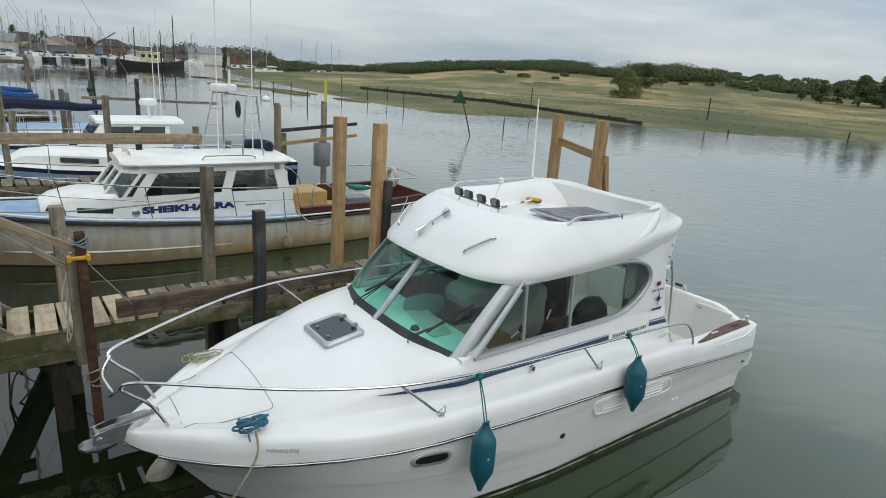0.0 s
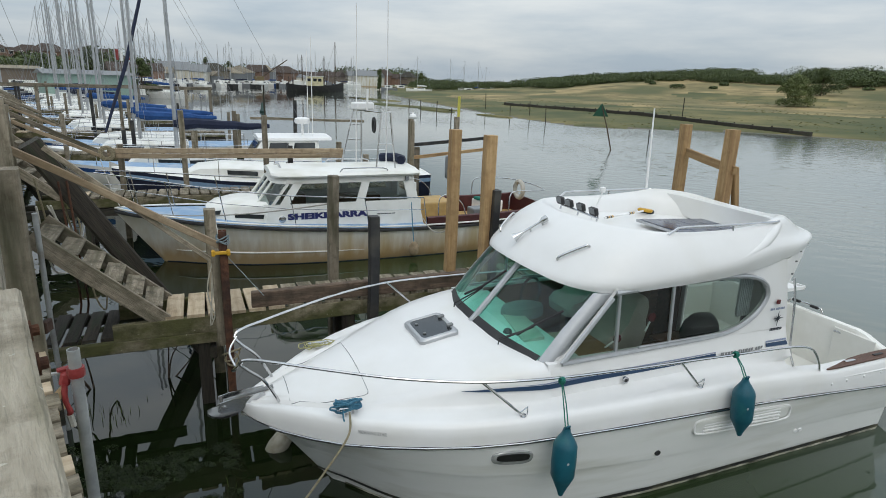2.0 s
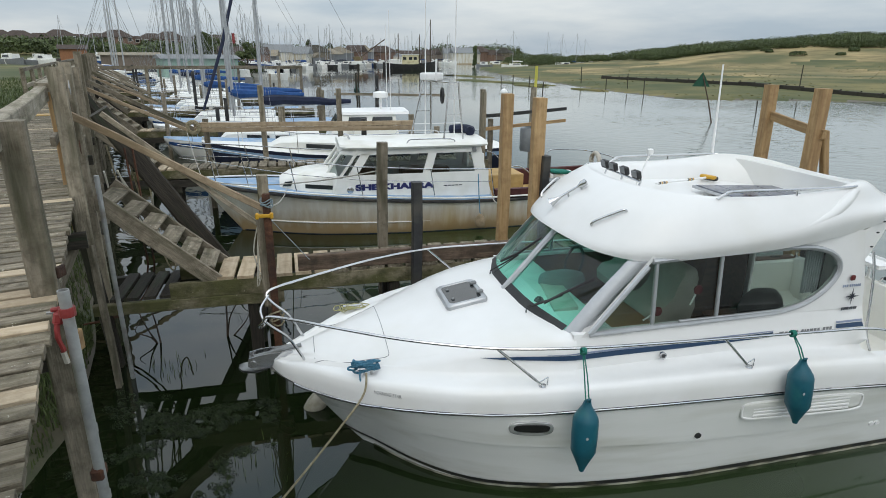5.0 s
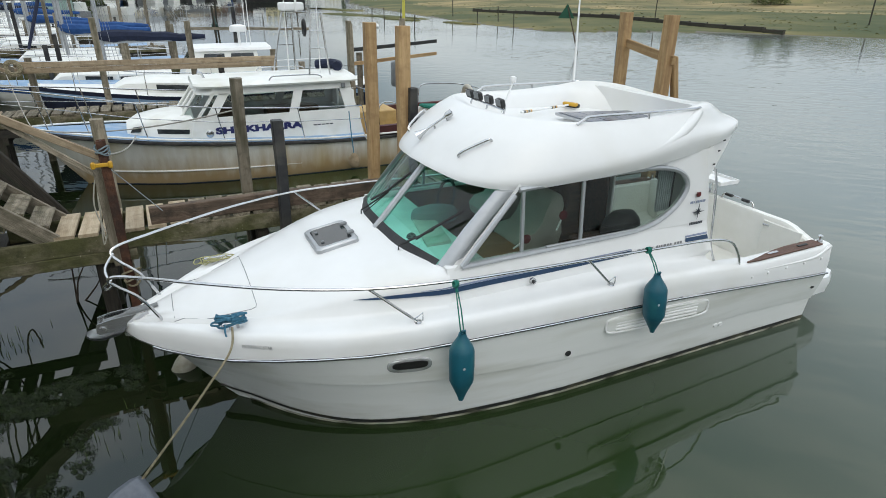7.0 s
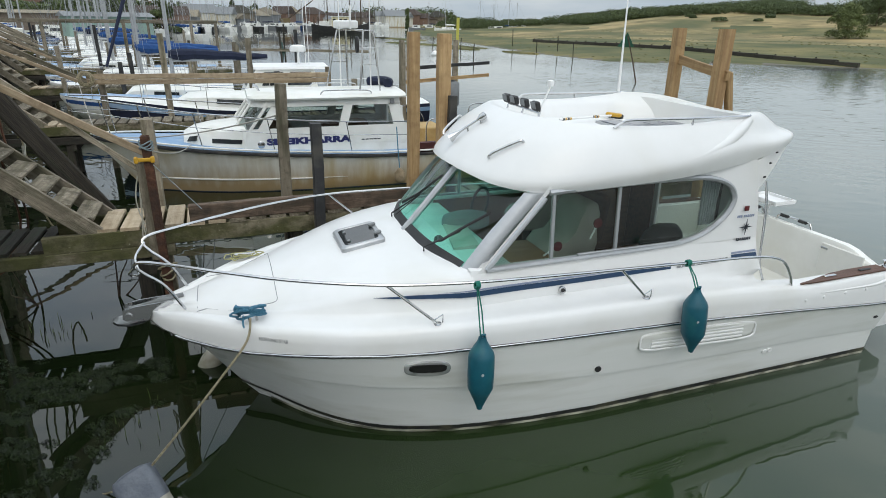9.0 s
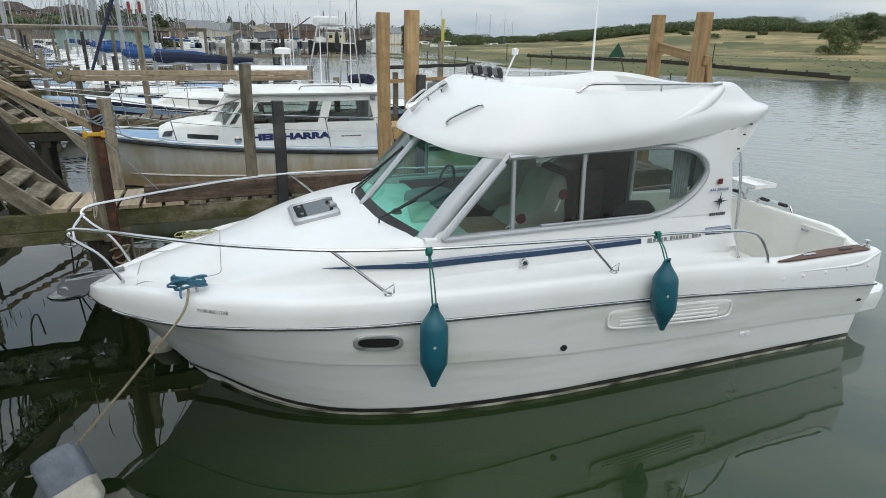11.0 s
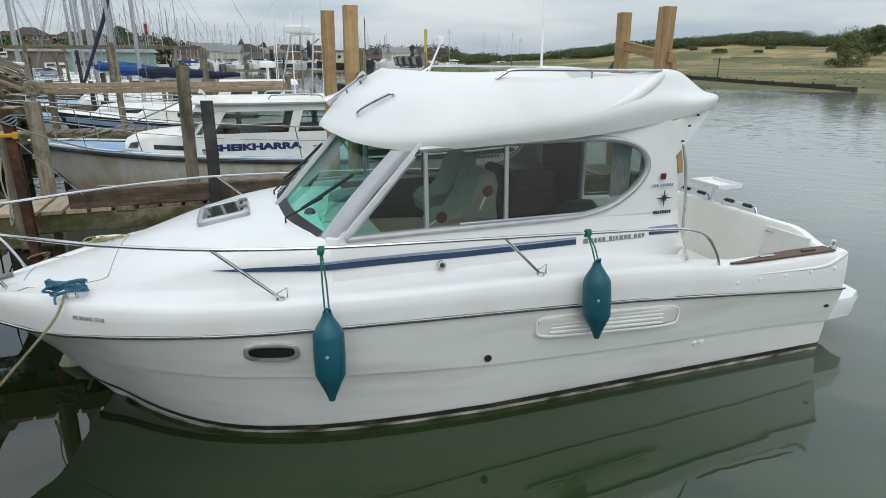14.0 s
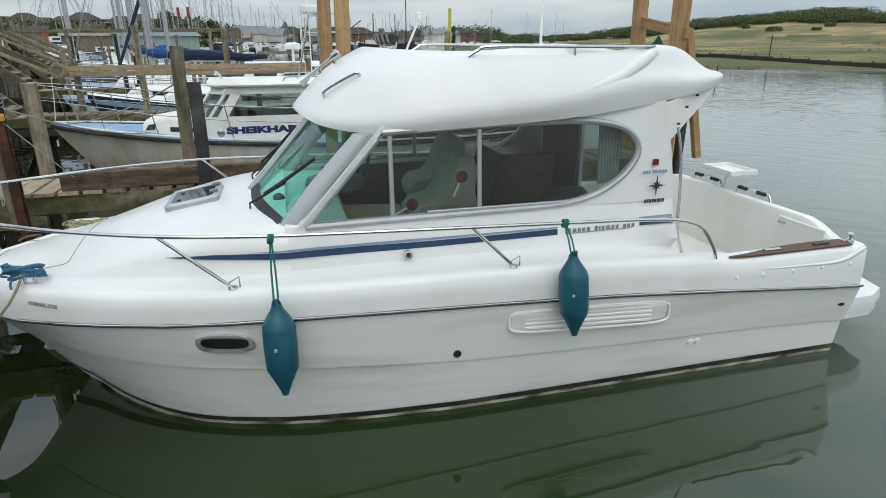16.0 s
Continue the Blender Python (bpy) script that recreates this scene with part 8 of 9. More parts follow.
def blades(points, h, w, lean, seed):
    """Grass blades: one bent, tapering strip at each point."""
    r = np.random.default_rng(seed)
    n = len(points)
    p = np.array(points)
    a = r.random(n) * 2 * np.pi
    d = np.stack([np.cos(a), np.sin(a), 0 * a], 1)
    s = np.stack([-np.sin(a), np.cos(a), 0 * a], 1) * w
    hh = h * (0.5 + 0.8 * r.random((n, 1)))
    up = np.array([0, 0, 1.0])
    l1 = d * lean * hh * r.random((n, 1))
    m = p + up * hh * 0.6 + l1 * 0.4
    t = p + up * hh + l1 * 1.5
    v = np.stack([p - s, p + s, m + s * 0.7, m - s * 0.7, t], 1).reshape(-1, 3)
    f = []
    for k in range(n):
        f += [(5 * k, 5 * k + 1, 5 * k + 2, 5 * k + 3), (5 * k + 3, 5 * k + 2, 5 * k + 4)]
    return v, f


# hawthorn scrub along the ridge
rs = np.random.default_rng(21)
blobs = []
for k in range(330):
    a = rg.uniform(78.5, 97) if k < 190 else rg.uniform(70.8, 75.4) if k < 262 else rg.uniform(42, 71)
    r = rg.uniform(200, 222) if k < 262 else rg.uniform(196, 224)
    x, y = r * math.cos(radians(a)), r * math.sin(radians(a))
    s = rg.uniform(1.1, 3.0) * (0.5 if a < 70.8 else 0.75 if a > 94 else 1.25 if a < 76 else 0.9)
    blobs.append((x, y, ground_at(x, y) + s * 0.35, s * 1.5, s * 1.5, s * 0.85))
for k in range(90):
    a = rg.uniform(95, 108)
    r = rg.uniform(205, 240)
    x, y = r * math.cos(radians(a)), r * math.sin(radians(a))
    s = rg.uniform(0.9, 2.0)
    blobs.append((x, y, ground_at(x, y) + s * 0.6, s * 1.8, s * 1.5, s * 0.9))
for k in range(330):
    # scrub straggling down the slope, thickest in a dark clump below the skyline
    a, r, s = [(rs.uniform(56, 67), rs.uniform(168, 188), rs.uniform(0.7, 1.7)), (rs.uniform(67.5, 72), rs.uniform(178, 196), rs.uniform(1.6, 3.0)), (rs.uniform(76, 97), rs.uniform(186, 206), rs.uniform(0.9, 2.4))][0 if k < 80 else 1 if k < 150 else 2]
    x, y = r * math.cos(radians(a)), r * math.sin(radians(a))
    blobs.append((x, y, ground_at(x, y) + s * 0.35, s * 1.6, s * 1.6, s * 0.8))
for k in range(34):
    a = rg.uniform(50, 88)
    r = rg.uniform(165, 200)
    x, y = r * math.cos(radians(a)), r * math.sin(radians(a))
    s = rg.uniform(0.5, 1.1)
    blobs.append((x, y, ground_at(x, y) + s * 0.3, s * 1.8, s * 1.5, s * 0.7))
v, q = leaf_cloud(blobs, 420, 0.17, 2)
tagged(new("ridge_scrub", cloud_mesh("ridge_scrub", v, q, LEAF)), "dark green hawthorn scrub along the top of the meadow", "bushes", kind="stuff")


def tree(x, y, base, top, w, lab, clumps=26, slim=False, kind_name="tree", leaves=LEAF):
    t = new(kind_name)
    t.matrix_basis = pose(x, y, base)
    BASE[t.name] = Vector((0, 0, 0))
    tagged(t, lab, "tree")
    r = random.Random(int(x * 7 + y))
    hgt = top - base
    bm = bmesh.new()
    tube(bm, [(0, 0, -0.3), (0.05, 0, hgt * 0.3), (0.0, 0.05, hgt * 0.75)], [0.05 * hgt * 0.5, 0.04 * hgt * 0.5, 0.012 * hgt * 0.5], 7)
    bl_ = []
    for k in range(clumps):
        a, z = r.uniform(0, 6.283), r.uniform(0.06, 0.95)
        rad_ = w / 2 * (0.25 if slim else math.sin(math.pi * min(0.97, z * 0.85 + 0.2)) * r.uniform(0.3, 0.85))
        p = (rad_ * math.cos(a), rad_ * math.sin(a), z * hgt)
        if k % 3 == 0:
            tube(bm, [(0, 0, z * hgt * 0.6), p], [0.012 * hgt, 0.004 * hgt], 5)
        s = w * (0.3 if slim else 0.16 if w > 4 else 0.21) * r.uniform(0.7, 1.3)
        bl_.append((*p, s, s, s * (0.8 if not slim else 1.5)))
    part("trunk", bm, BARK, t)
    v, q = leaf_cloud(bl_, 260, 0.11 if hgt < 6 else 0.14, int(abs(x) + 100))
    part("crown", cloud_mesh("crown", v, q, leaves), leaves, t)
    return t


HAW = "rounded dark green hawthorn tree on the open meadow"
tree(33.2, 126.7, ground_at(33.2, 126.7), ground_at(33.2, 126.7) + 5.2, 7.6, "broad bushy olive green hawthorn tree on the meadow", 46, leaves=OLIVE)
tree(80.2, 126.8, ground_at(80.2, 126.8), ground_at(80.2, 126.8) + 5.8, 5.8, HAW, 36)
tree(83.6, 124.8, ground_at(83.6, 124.8), ground_at(83.6, 124.8) + 5.9, 5.2, HAW, 36)
tree(74.6, 130.2, ground_at(74.6, 130.2), ground_at(74.6, 130.2) + 4.6, 3.0, "small upright dark green hawthorn tree", 20)
tree(77.0, 128.7, ground_at(77, 128.7), ground_at(77, 128.7) + 4.2, 2.5, "small upright dark green hawthorn tree", 18)
tree(71.3, 132, ground_at(71.3, 132), ground_at(71.3, 132) + 2.4, 1.6, "small reddish green bush on the meadow", 10)
tree(44, 150, ground_at(44, 150), 8.8, 7.5, HAW, 30)
tree(-82, 213, ground_at(-82, 213), 7.0, 2.0, "tall narrow dark green poplar by the marina", 26, True, "poplar")
tree(-77, 78, ground_at(-77, 78), 7.3, 6.5, "dark green garden tree by the houses", 30)
tree(-67, 77, ground_at(-67, 77), 6.0, 4.5, "dark green garden tree by the houses", 24)
tree(-148, 218, 1.2, 8.6, 4.5, "palm-like dark tree beyond the marina", 24)
tree(-172, 236, 1.2, 9.6, 2.6, "tall narrow dark tree beyond the marina", 16, True)

# low tussocks on the marsh edge opposite
pts = []
for k in range(4500):
    a, r = rg.uniform(52, 106), rg.uniform(58, 150) ** 1.0
    x, y = r * math.cos(radians(a)), r * math.sin(radians(a))
    pts.append((x, y))
pp = np.array(pts)
dd = shore(pp[:, 0], pp[:, 1])
hh = height(pp[:, 0], pp[:, 1])
keep = (dd > 0.5) & (np.sin(pp[:, 0] * 0.31) + np.sin(pp[:, 1] * 0.23 + pp[:, 0] * 0.1) + rg.normal(size=len(pp)) * 0.6 > 0.1)
P3 = np.column_stack([pp, hh - 0.02])[keep]
v, f = blades(P3, 0.07, 0.22, 1.6, 7)
me = bpy.data.meshes.new("marsh_tussocks")
me.from_pydata(v.tolist(), [], f)
me.materials.append(mat("marsh_tussock", (0.10, 0.108, 0.035), (0.20, 0.18, 0.07), rough=0.95, scale=0.1, bump=0))
tagged(new("marsh_tussocks", me), "olive tussocks of cordgrass on the opposite marsh", "grass", kind="stuff")

# low islets of marsh in the channel
bm = bmesh.new()
for x, y, a, b in ((-34, 92, 5.5, 1.3), (-26, 87, 6.5, 1.1), (-22, 80, 3.0, 0.5), (-44, 112, 7, 1.0), (-13, 74, 2.5, 0.4)):
    n = 22
    ph = rg.uniform(0, 6)
    rows = [[(x + (a * s * math.cos(t) + b * s * math.sin(t)) * (1 + 0.2 * math.sin(3 * t + ph)), y + (-0.8 * a * s * math.cos(t) + b * s * math.sin(t)) * (1 + 0.15 * math.sin(4 * t)), z) for t in np.linspace(0, 2 * math.pi, n + 1)[:-1]] for s, z in ((1.0, -0.1), (0.93, 0.08), (0.6, 0.16))]
    loft(bm, rows, wrap=True, cap=True)
solo("marsh_islets", bm, GROUND, "low green mud islets in the creek", "mud bank", kind="structure", smooth=40, at=Matrix())

# dark timber training wall along the marsh
wall = thing("training_wall", (0, 83, 0), "long low dark timber training wall along the marsh edge", "wall", kind="structure", at=Matrix())
a, b = Vector((-16.5, 101.5, 0)), Vector((19.4, 65.4, 0))
for k in range(24):
    p, q = a.lerp(b, k / 24), a.lerp(b, (k + 0.985) / 24)
    dz = rg.uniform(-0.04, 0.04) + max(0.0, ground_at((p.x + q.x) / 2, (p.y + q.y) / 2) - 0.05)
    timber("wall_board", p + Vector((0, 0, 0.22 + dz)), q + Vector((0, 0, 0.22 + dz)), 0.35, 0.46, WOODD, wall, uneven=0.0)
    timber("wall_stake", p + Vector((0.1, -0.1, -0.4)), p + Vector((0.1, -0.1, 0.58 + dz)), 0.14, 0.14, WOODD, wall, up=(1, 0, 0), uneven=0.0)

# withies, marks and buoys
mk = thing("channel_mark", (0.9, 40.7, 0), "thin leaning withy with a green triangular topmark", "channel mark", at=Matrix())
part("withy", tube(bmesh.new(), [(0.95, 40.7, -0.5), (0.5, 40.8, 1.2), (0.0, 41, 2.75)], [0.045, 0.04, 0.03], 6), BARK, mk)
bm = bmesh.new()
prism(bm, [(-0.55, 41, 2.1), (0.45, 41, 2.1), (-0.02, 41, 2.95)], (0, 0.06, 0))
part("green_topmark", bm, mat("green_topmark_paint", (0.004, 0.055, 0.028), (0.008, 0.08, 0.04), rough=0.6, bump=0.2), mk)
solo("cone_buoy", lathe(bmesh.new(), [(0, -0.2), (0.3, -0.12), (0.34, 0.15), (0.2, 0.3), (0.1, 0.95), (0, 1.05)], 14, Matrix.Translation((-36.5, 60, 0))), mat("dark_green_buoy_paint", (0.01, 0.04, 0.035), (0.02, 0.06, 0.05), rough=0.5, bump=0.1), "dark green conical channel buoy afloat", "buoy", smooth=40, at=Matrix())
solo("mooring_buoy", lathe(bmesh.new(), [(0, -0.2), (0.3, -0.12), (0.42, 0.12), (0.3, 0.36), (0.08, 0.44), (0.06, 0.55), (0, 0.55)], 14, Matrix.Translation((-20, 63, 0))), WHITEP, "round white mooring buoy afloat", "buoy", smooth=40, at=Matrix())
for x, y, z, w in ((3.5, 47.2, 1.0, 0.07), (30.6, 76.6, 3.2, 0.12), (-6, 66, 1.5, 0.08), (-11, 73, 1.4, 0.08), (9, 79, 3.0, 0.10), (-17, 88, 2.4, 0.10), (-15, 60, 1.4, 0.09), (-20.5, 74, 1.5, 0.09), (-23.5, 77, 1.5, 0.09), (-26, 79.5, 1.4, 0.09), (40, 63.5, 0.9, 0.12), (44, 61, 0.8, 0.12), (26.5, 60.6, 0.5, 0.12), (-9.0, 76, 1.9, 0.09), (-40, 66, 2.8, 0.16), (-27, 45, 2.4, 0.12)):
    timber("creek_stake", (x, y, -0.5), (x + rg.uniform(-0.1, 0.1), y, z), w, w, WOODD, None, up=(1, 0, 0), uneven=0.0, tags=dict(label="thin dark stake standing in the creek edge", category="stake", group="stakes along the creek"), at=Matrix())

# ---------------------------------------------------------------- far marina
COL = [SHWHITE, SAILNAVY, SHWHITE, GREYP, SHWHITE, BLACKP, CREAM, SAILBLUE]


def far_boat(x, y, turn, ln, mast, i, lift=0.0):
    """A small moored boat far off: hull, cabin with its windows, perhaps a mast."""
    e = new("moored_boat")
    e.matrix_basis = pose(x, y, lift, 0, 0, turn)
    BASE[e.name] = Vector((0, 0, 0))
    hm = COL[i % 8]
    tagged(e, ("dark hulled" if hm in (SAILNAVY, BLACKP, GREYP, SAILBLUE) else "white") + (" sailing yacht lying in the far marina" if mast else " cabin boat lying in the far marina"), "boat", "boats in the far marina")
    bw = ln * 0.3
    bm = bmesh.new()
    rows = []
    for u, v, k in ((0, 0.02, 1.25), (0.12, 0.5, 1.12), (0.35, 0.92, 1.0), (0.7, 1.0, 0.95), (1.0, 0.8, 1.0)):
        rows.append([(u * ln, s * bw / 2 * v * g, z * k) for s, g, z in ((-1, 0.82, -0.1), (-1, 0.97, 0.5), (-1, 1, 1.0), (0, 0, 1.05), (1, 1, 1.0), (1, 0.97, 0.5), (1, 0.82, -0.1))])
    loft(bm, rows, cap=True)
    part("hull", bm, hm, e, smooth=40)
    a, b, hh = (0.3, 0.72, 0.5) if mast else (0.28, 0.68, 0.95)
    bm = bmesh.new()
    rows = [[(u * ln, s * bw * w, z) for s, z in ((-1, 0.95), (-0.88, 0.95 + hh), (0.88, 0.95 + hh), (1, 0.95))] for u, w in ((a, 0.30), (a + 0.08, 0.34), (b, 0.36))]
    loft(bm, rows, cap=True)
    c = part("cabin", bm, SHWHITE, e)
    for s in (-1, 1):
        bm = bmesh.new()
        prism(bm, [(ln * (a + 0.1), s * (bw * 0.345), 0.95 + hh * 0.4), (ln * (b - 0.05), s * (bw * 0.36), 0.95 + hh * 0.4), (ln * (b - 0.05), s * bw * 0.335, 0.95 + hh * 0.8), (ln * (a + 0.14), s * bw * 0.325, 0.95 + hh * 0.8)], (0, s * 0.03, 0))
        part("window", bm, DARKG, c)
    if mast:
        part("mast", tube(bmesh.new(), [(ln * 0.42, 0, 0.9), (ln * 0.42, 0, mast)], [0.075, 0.05], 5), MASTM, e)
        for nm, p in (("forestay", (0.02 * ln, 0, 1.1)), ("backstay", (ln, 0, 1.0))):
            part(nm, tube(bmesh.new(), [(ln * 0.42, 0, mast), p], 0.018, 3), WIRE, e)
        part("boom_cover", tube(bmesh.new(), [(ln * 0.42, 0, 2.1), (ln * 0.6, 0.05, 2.15), (ln * 0.8, 0, 2.05)], [0.16, 0.2, 0.12], 6), SAILBLUE if i % 3 == 0 else SAILNAVY if i % 3 == 1 else SHWHITE, e, smooth=True)


rf = random.Random(21)
i = 0
for k in range(165):
    f = k / 164
    # the far quay runs from beyond the trawler round to the walkway's end
    a = 112.5 + 21 * f + rf.uniform(-0.2, 0.2)
    r = 288 - 152 * f + rf.uniform(-16, 24)
    x, y = r * math.cos(radians(a)), r * math.sin(radians(a))
    far_boat(x, y, rf.choice([0, 180]) + a + rf.uniform(-25, 25) if rf.random() < 0.6 else a + 90 + rf.uniform(-15, 15), rf.uniform(5.5, 9.5), rf.uniform(8.5, 13.0) if rf.random() < 0.52 else 0, i)
    i += 1
for k in range(14):
    a = rf.uniform(99, 111)
    r = rf.uniform(196, 235)
    x, y = r * math.cos(radians(a)), r * math.sin(radians(a))
    far_boat(x, y, rf.uniform(0, 360), rf.uniform(6, 9), rf.uniform(9, 12.5) if k % 2 else 0, i)
    i += 1
for k in range(22):
    f = k / 21
    a = 131.5 + 6 * f
    r = rf.uniform(84, 118)
    x, y = r * math.cos(radians(a)), r * math.sin(radians(a))
    far_boat(x, y, rf.uniform(0, 360), rf.uniform(6, 8.5), rf.uniform(9, 12) if k % 3 else 0, i)
    i += 1

# boats laid up ashore below the houses
for k in range(20):
    a, r = radians(rf.uniform(131, 149)), rf.uniform(128, 172)
    x, y = r * math.cos(a), r * math.sin(a)
    far_boat(x, y, rf.uniform(0, 360), rf.uniform(5, 8), rf.uniform(8, 11) if k % 4 == 0 else 0, i, max(0.0, ground_at(x, y)))
    i += 1

# yachts at the far end of the walkway
for k in range(13):
    p = H @ Vector((edge(61 + 2.9 * k) + 5.5, 61 + 2.9 * k, 0))
    far_boat(p.x, p.y, 37.8 + (0 if k % 2 else 180) + rf.uniform(-4, 4), rf.uniform(7, 9), rf.uniform(9.5, 13), i)
    i += 1

# black trawler alongside the marsh
tw = new("trawler")
tw.matrix_basis = pose(-76.5, 151, 0, 0, 0, 24) @ Matrix.Scale(0.97, 4)
BASE[tw.name] = Vector((0, 0, 0))
tagged(tw, "old black-hulled trawler with a cream wheelhouse and two masts", "boat")
bm = bmesh.new()
rows = []
for u, v, t in ((-7.6, 0.5, 2.1), (-6.5, 1.5, 1.9), (-3, 2.0, 1.6), (1, 2.1, 1.55), (5, 1.6, 1.9), (7, 0.7, 2.4), (7.9, 0.05, 2.7)):
    rows.append([(u, s * v * g, z) for s, g, z in ((-1, 0.75, -0.3), (-1, 0.95, 0.6), (-1, 1, t), (-1, 0.9, t), (-1, 0.9, t - 0.5), (1, 0.9, t - 0.5), (1, 0.9, t), (1, 1, t), (1, 0.95, 0.6), (1, 0.75, -0.3))])
loft(bm, rows, cap=True)
part("hull", bm, BLACKP, tw, "black tarred hull", smooth=35)
CREAMP = mat("cream_paint", (0.62, 0.56, 0.34), (0.7, 0.64, 0.42), rough=0.6, stain=(0.45, 0.38, 0.22), big=1.0, bump=0.1)
bm = bmesh.new()
loft(bm, [[(-2.2 + o, -1.2, z), (2.4 - o, -1.2, z), (2.4 - o, 1.2, z), (-2.2 + o, 1.2, z)] for o, z in ((0, 1.1), (0.06, 4.0))], wrap=True, cap=True)
wh_ = part("wheelhouse", bm, CREAMP, tw, "cream painted wheelhouse")
part("wheelhouse_roof", box(bmesh.new(), (0.1, 0, 4.08), (5.0, 2.8, 0.16), None, 0.04), SHWHITE, tw)
for s in (-1, 1):
    for u in (-1.4, 0.2, 1.5):
        part("window", box(bmesh.new(), (u, s * 1.21, 3.1), (0.9, 0.06, 0.75), None, 0.01), DARKG, wh_)
part("deckhouse", box(bmesh.new(), (-4.2, 0, 2.0), (2.6, 1.8, 1.6), None, 0.05), SHWHITE, tw)
part("winch_box", box(bmesh.new(), (4.0, 0, 2.2), (1.4, 1.4, 0.9), None, 0.05), GREYP, tw)
for u, z in ((-3.3, 9.6), (5.6, 13.2), (2.6, 9.4)):
    m_ = part("mast", tube(bmesh.new(), [(u, 0, 1.2), (u + 0.1, 0, z)], [0.17, 0.10], 6), BARK, tw)
    for p in ((u - 3.2, 0.9, 2.2), (u - 3.2, -0.9, 2.2), (u + 1.9, 1.1, 2.2)):
        part("shroud", tube(bmesh.new(), [(u + 0.1, 0, z - 0.3), p], 0.025, 3), WIRE, m_)
for u in (-6.9, -5.8, 3.2):
    part("gallows_frame", tube(bmesh.new(), [(u, -1.0, 1.6), (u, -1.0, 3.8), (u, 1.0, 3.8), (u, 1.0, 1.6)], 0.08, 5), BARK, tw)

# slipway crane, sheds and stores behind the boats
cr = new("boatyard_crane")
cr.matrix_basis = pose(-112, 190, 1.0, 0, 0, 40)
BASE[cr.name] = Vector((0, 0, 0))
tagged(cr, "small dark boatyard crane with a raised lattice jib", "crane")
part("crane_base", box(bmesh.new(), (-4.6, 0, 1.2), (3.2, 2.2, 2.2), None, 0.1), mat("ochre_machine_paint", (0.13, 0.095, 0.04), rough=0.6, bump=0.1), cr)
for y in (-0.35, 0.35):
    part("jib_boom", tube(bmesh.new(), [(-4.0, y, 1.8), (5.0, y * 0.4, 8.0)], 0.16, 5), BARK, cr)
for k in range(9):
    f = k / 9
    part("jib_brace", tube(bmesh.new(), [(-4 + 9 * f, -0.35 + 0.2 * f, 1.8 + 6.2 * f), (-4 + 9 * f + 0.9, 0.35 - 0.2 * f, 1.8 + 6.2 * f + 0.6)], 0.07, 4), BARK, cr)


def building(name, lab, x, y, turn, w, d, eave, ridge, wallm, roofm, hip=True, cat="house", lights=True):
    """A block with its roof, windows and door; the front looks to -y."""
    g = max(0.0, ground_at(x, y) - 0.3)
    e = new(name)
    e.matrix_basis = pose(x, y, g, 0, 0, turn)
    BASE[e.name] = Vector((0, 0, 0))
    tagged(e, lab, cat, "buildings beyond the marina")
    ev, rd = eave - g, ridge - g
    part("wall", box(bmesh.new(), (0, 0, ev / 2), (w, d, ev)), wallm, e)
    bm = bmesh.new()
    o = 0.35
    i_ = d * 0.5 if hip else -o
    a = [bm.verts.new(p) for p in ((-w / 2 - o, -d / 2 - o, ev), (w / 2 + o, -d / 2 - o, ev), (w / 2 + o, d / 2 + o, ev), (-w / 2 - o, d / 2 + o, ev))]
    b = [bm.verts.new(p) for p in ((-w / 2 + i_, 0, rd), (w / 2 - i_, 0, rd))]
    for q in ((a[0], a[1], b[1], b[0]), (a[2], a[3], b[0], b[1]), (a[1], a[2], b[1]), (a[3], a[0], b[0]), (a[3], a[2], a[1], a[0])):
        bm.faces.new(q)
    part("roof", bm, roofm, e)
    for s in (-1, 1) if lights else ():
        n = max(2, int(w / 2.6))
        for lv in range(1 if ev < 3.6 else 2):
            for k in range(n):
                win = part("window", box(bmesh.new(), (-w / 2 + w * (k + 0.5) / n, s * (d / 2 + 0.02), 1.4 + 2.5 * lv), (1.2, 0.10, 1.1), None, 0.02), SHWHITE, e)
                part("pane", box(bmesh.new(), (-w / 2 + w * (k + 0.5) / n, s * (d / 2 + 0.08), 1.4 + 2.5 * lv), (1.0, 0.03, 0.9)), DARKG, win)
    return e


# hedges and scrub before the houses
rh = np.random.default_rng(12)
blobs = []
for k in range(210):
    a, r = radians(rh.uniform(131.5, 156)), rh.uniform(176, 214)
    x, y = r * math.cos(a), r * math.sin(a)
    s = rh.uniform(1.3, 2.9)
    blobs.append((x, y, ground_at(x, y) + s * 0.6, s * 1.6, s * 1.6, s * 1.0))
v, q = leaf_cloud(blobs, 150, 0.34, 9)
tagged(new("garden_hedge", cloud_mesh("garden_hedge", v, q, LEAF)), "dark green hedge and scrub in front of the houses", "hedge", kind="stuff")
HS = "brown brick house with a brown hipped tile roof"
for k in range(17):
    a = radians(133.5 + 1.3 * k)
    r = 228 + 9 * math.sin(k * 1.7)
    ridge = 10.2 + 0.8 * math.sin(k * 2.3)
    building("house", HS, r * math.cos(a), r * math.sin(a), math.degrees(a) - 90 + 8 * math.sin(k), 10.5, 7.5, ridge - 2.3, ridge, BRICK, ROOFT)
STORE = mat("brown_store_cladding", (0.14, 0.11, 0.085), (0.21, 0.17, 0.135), rough=0.8, scale=2, stretch=(6, 6, 0.5), bump=0.3)
building("shed", "long low brown flat-roofed store by the boatyard", -94, 78, 55, 9, 5, 3.6, 4.1, STORE, WOODG, False, "shed", False)
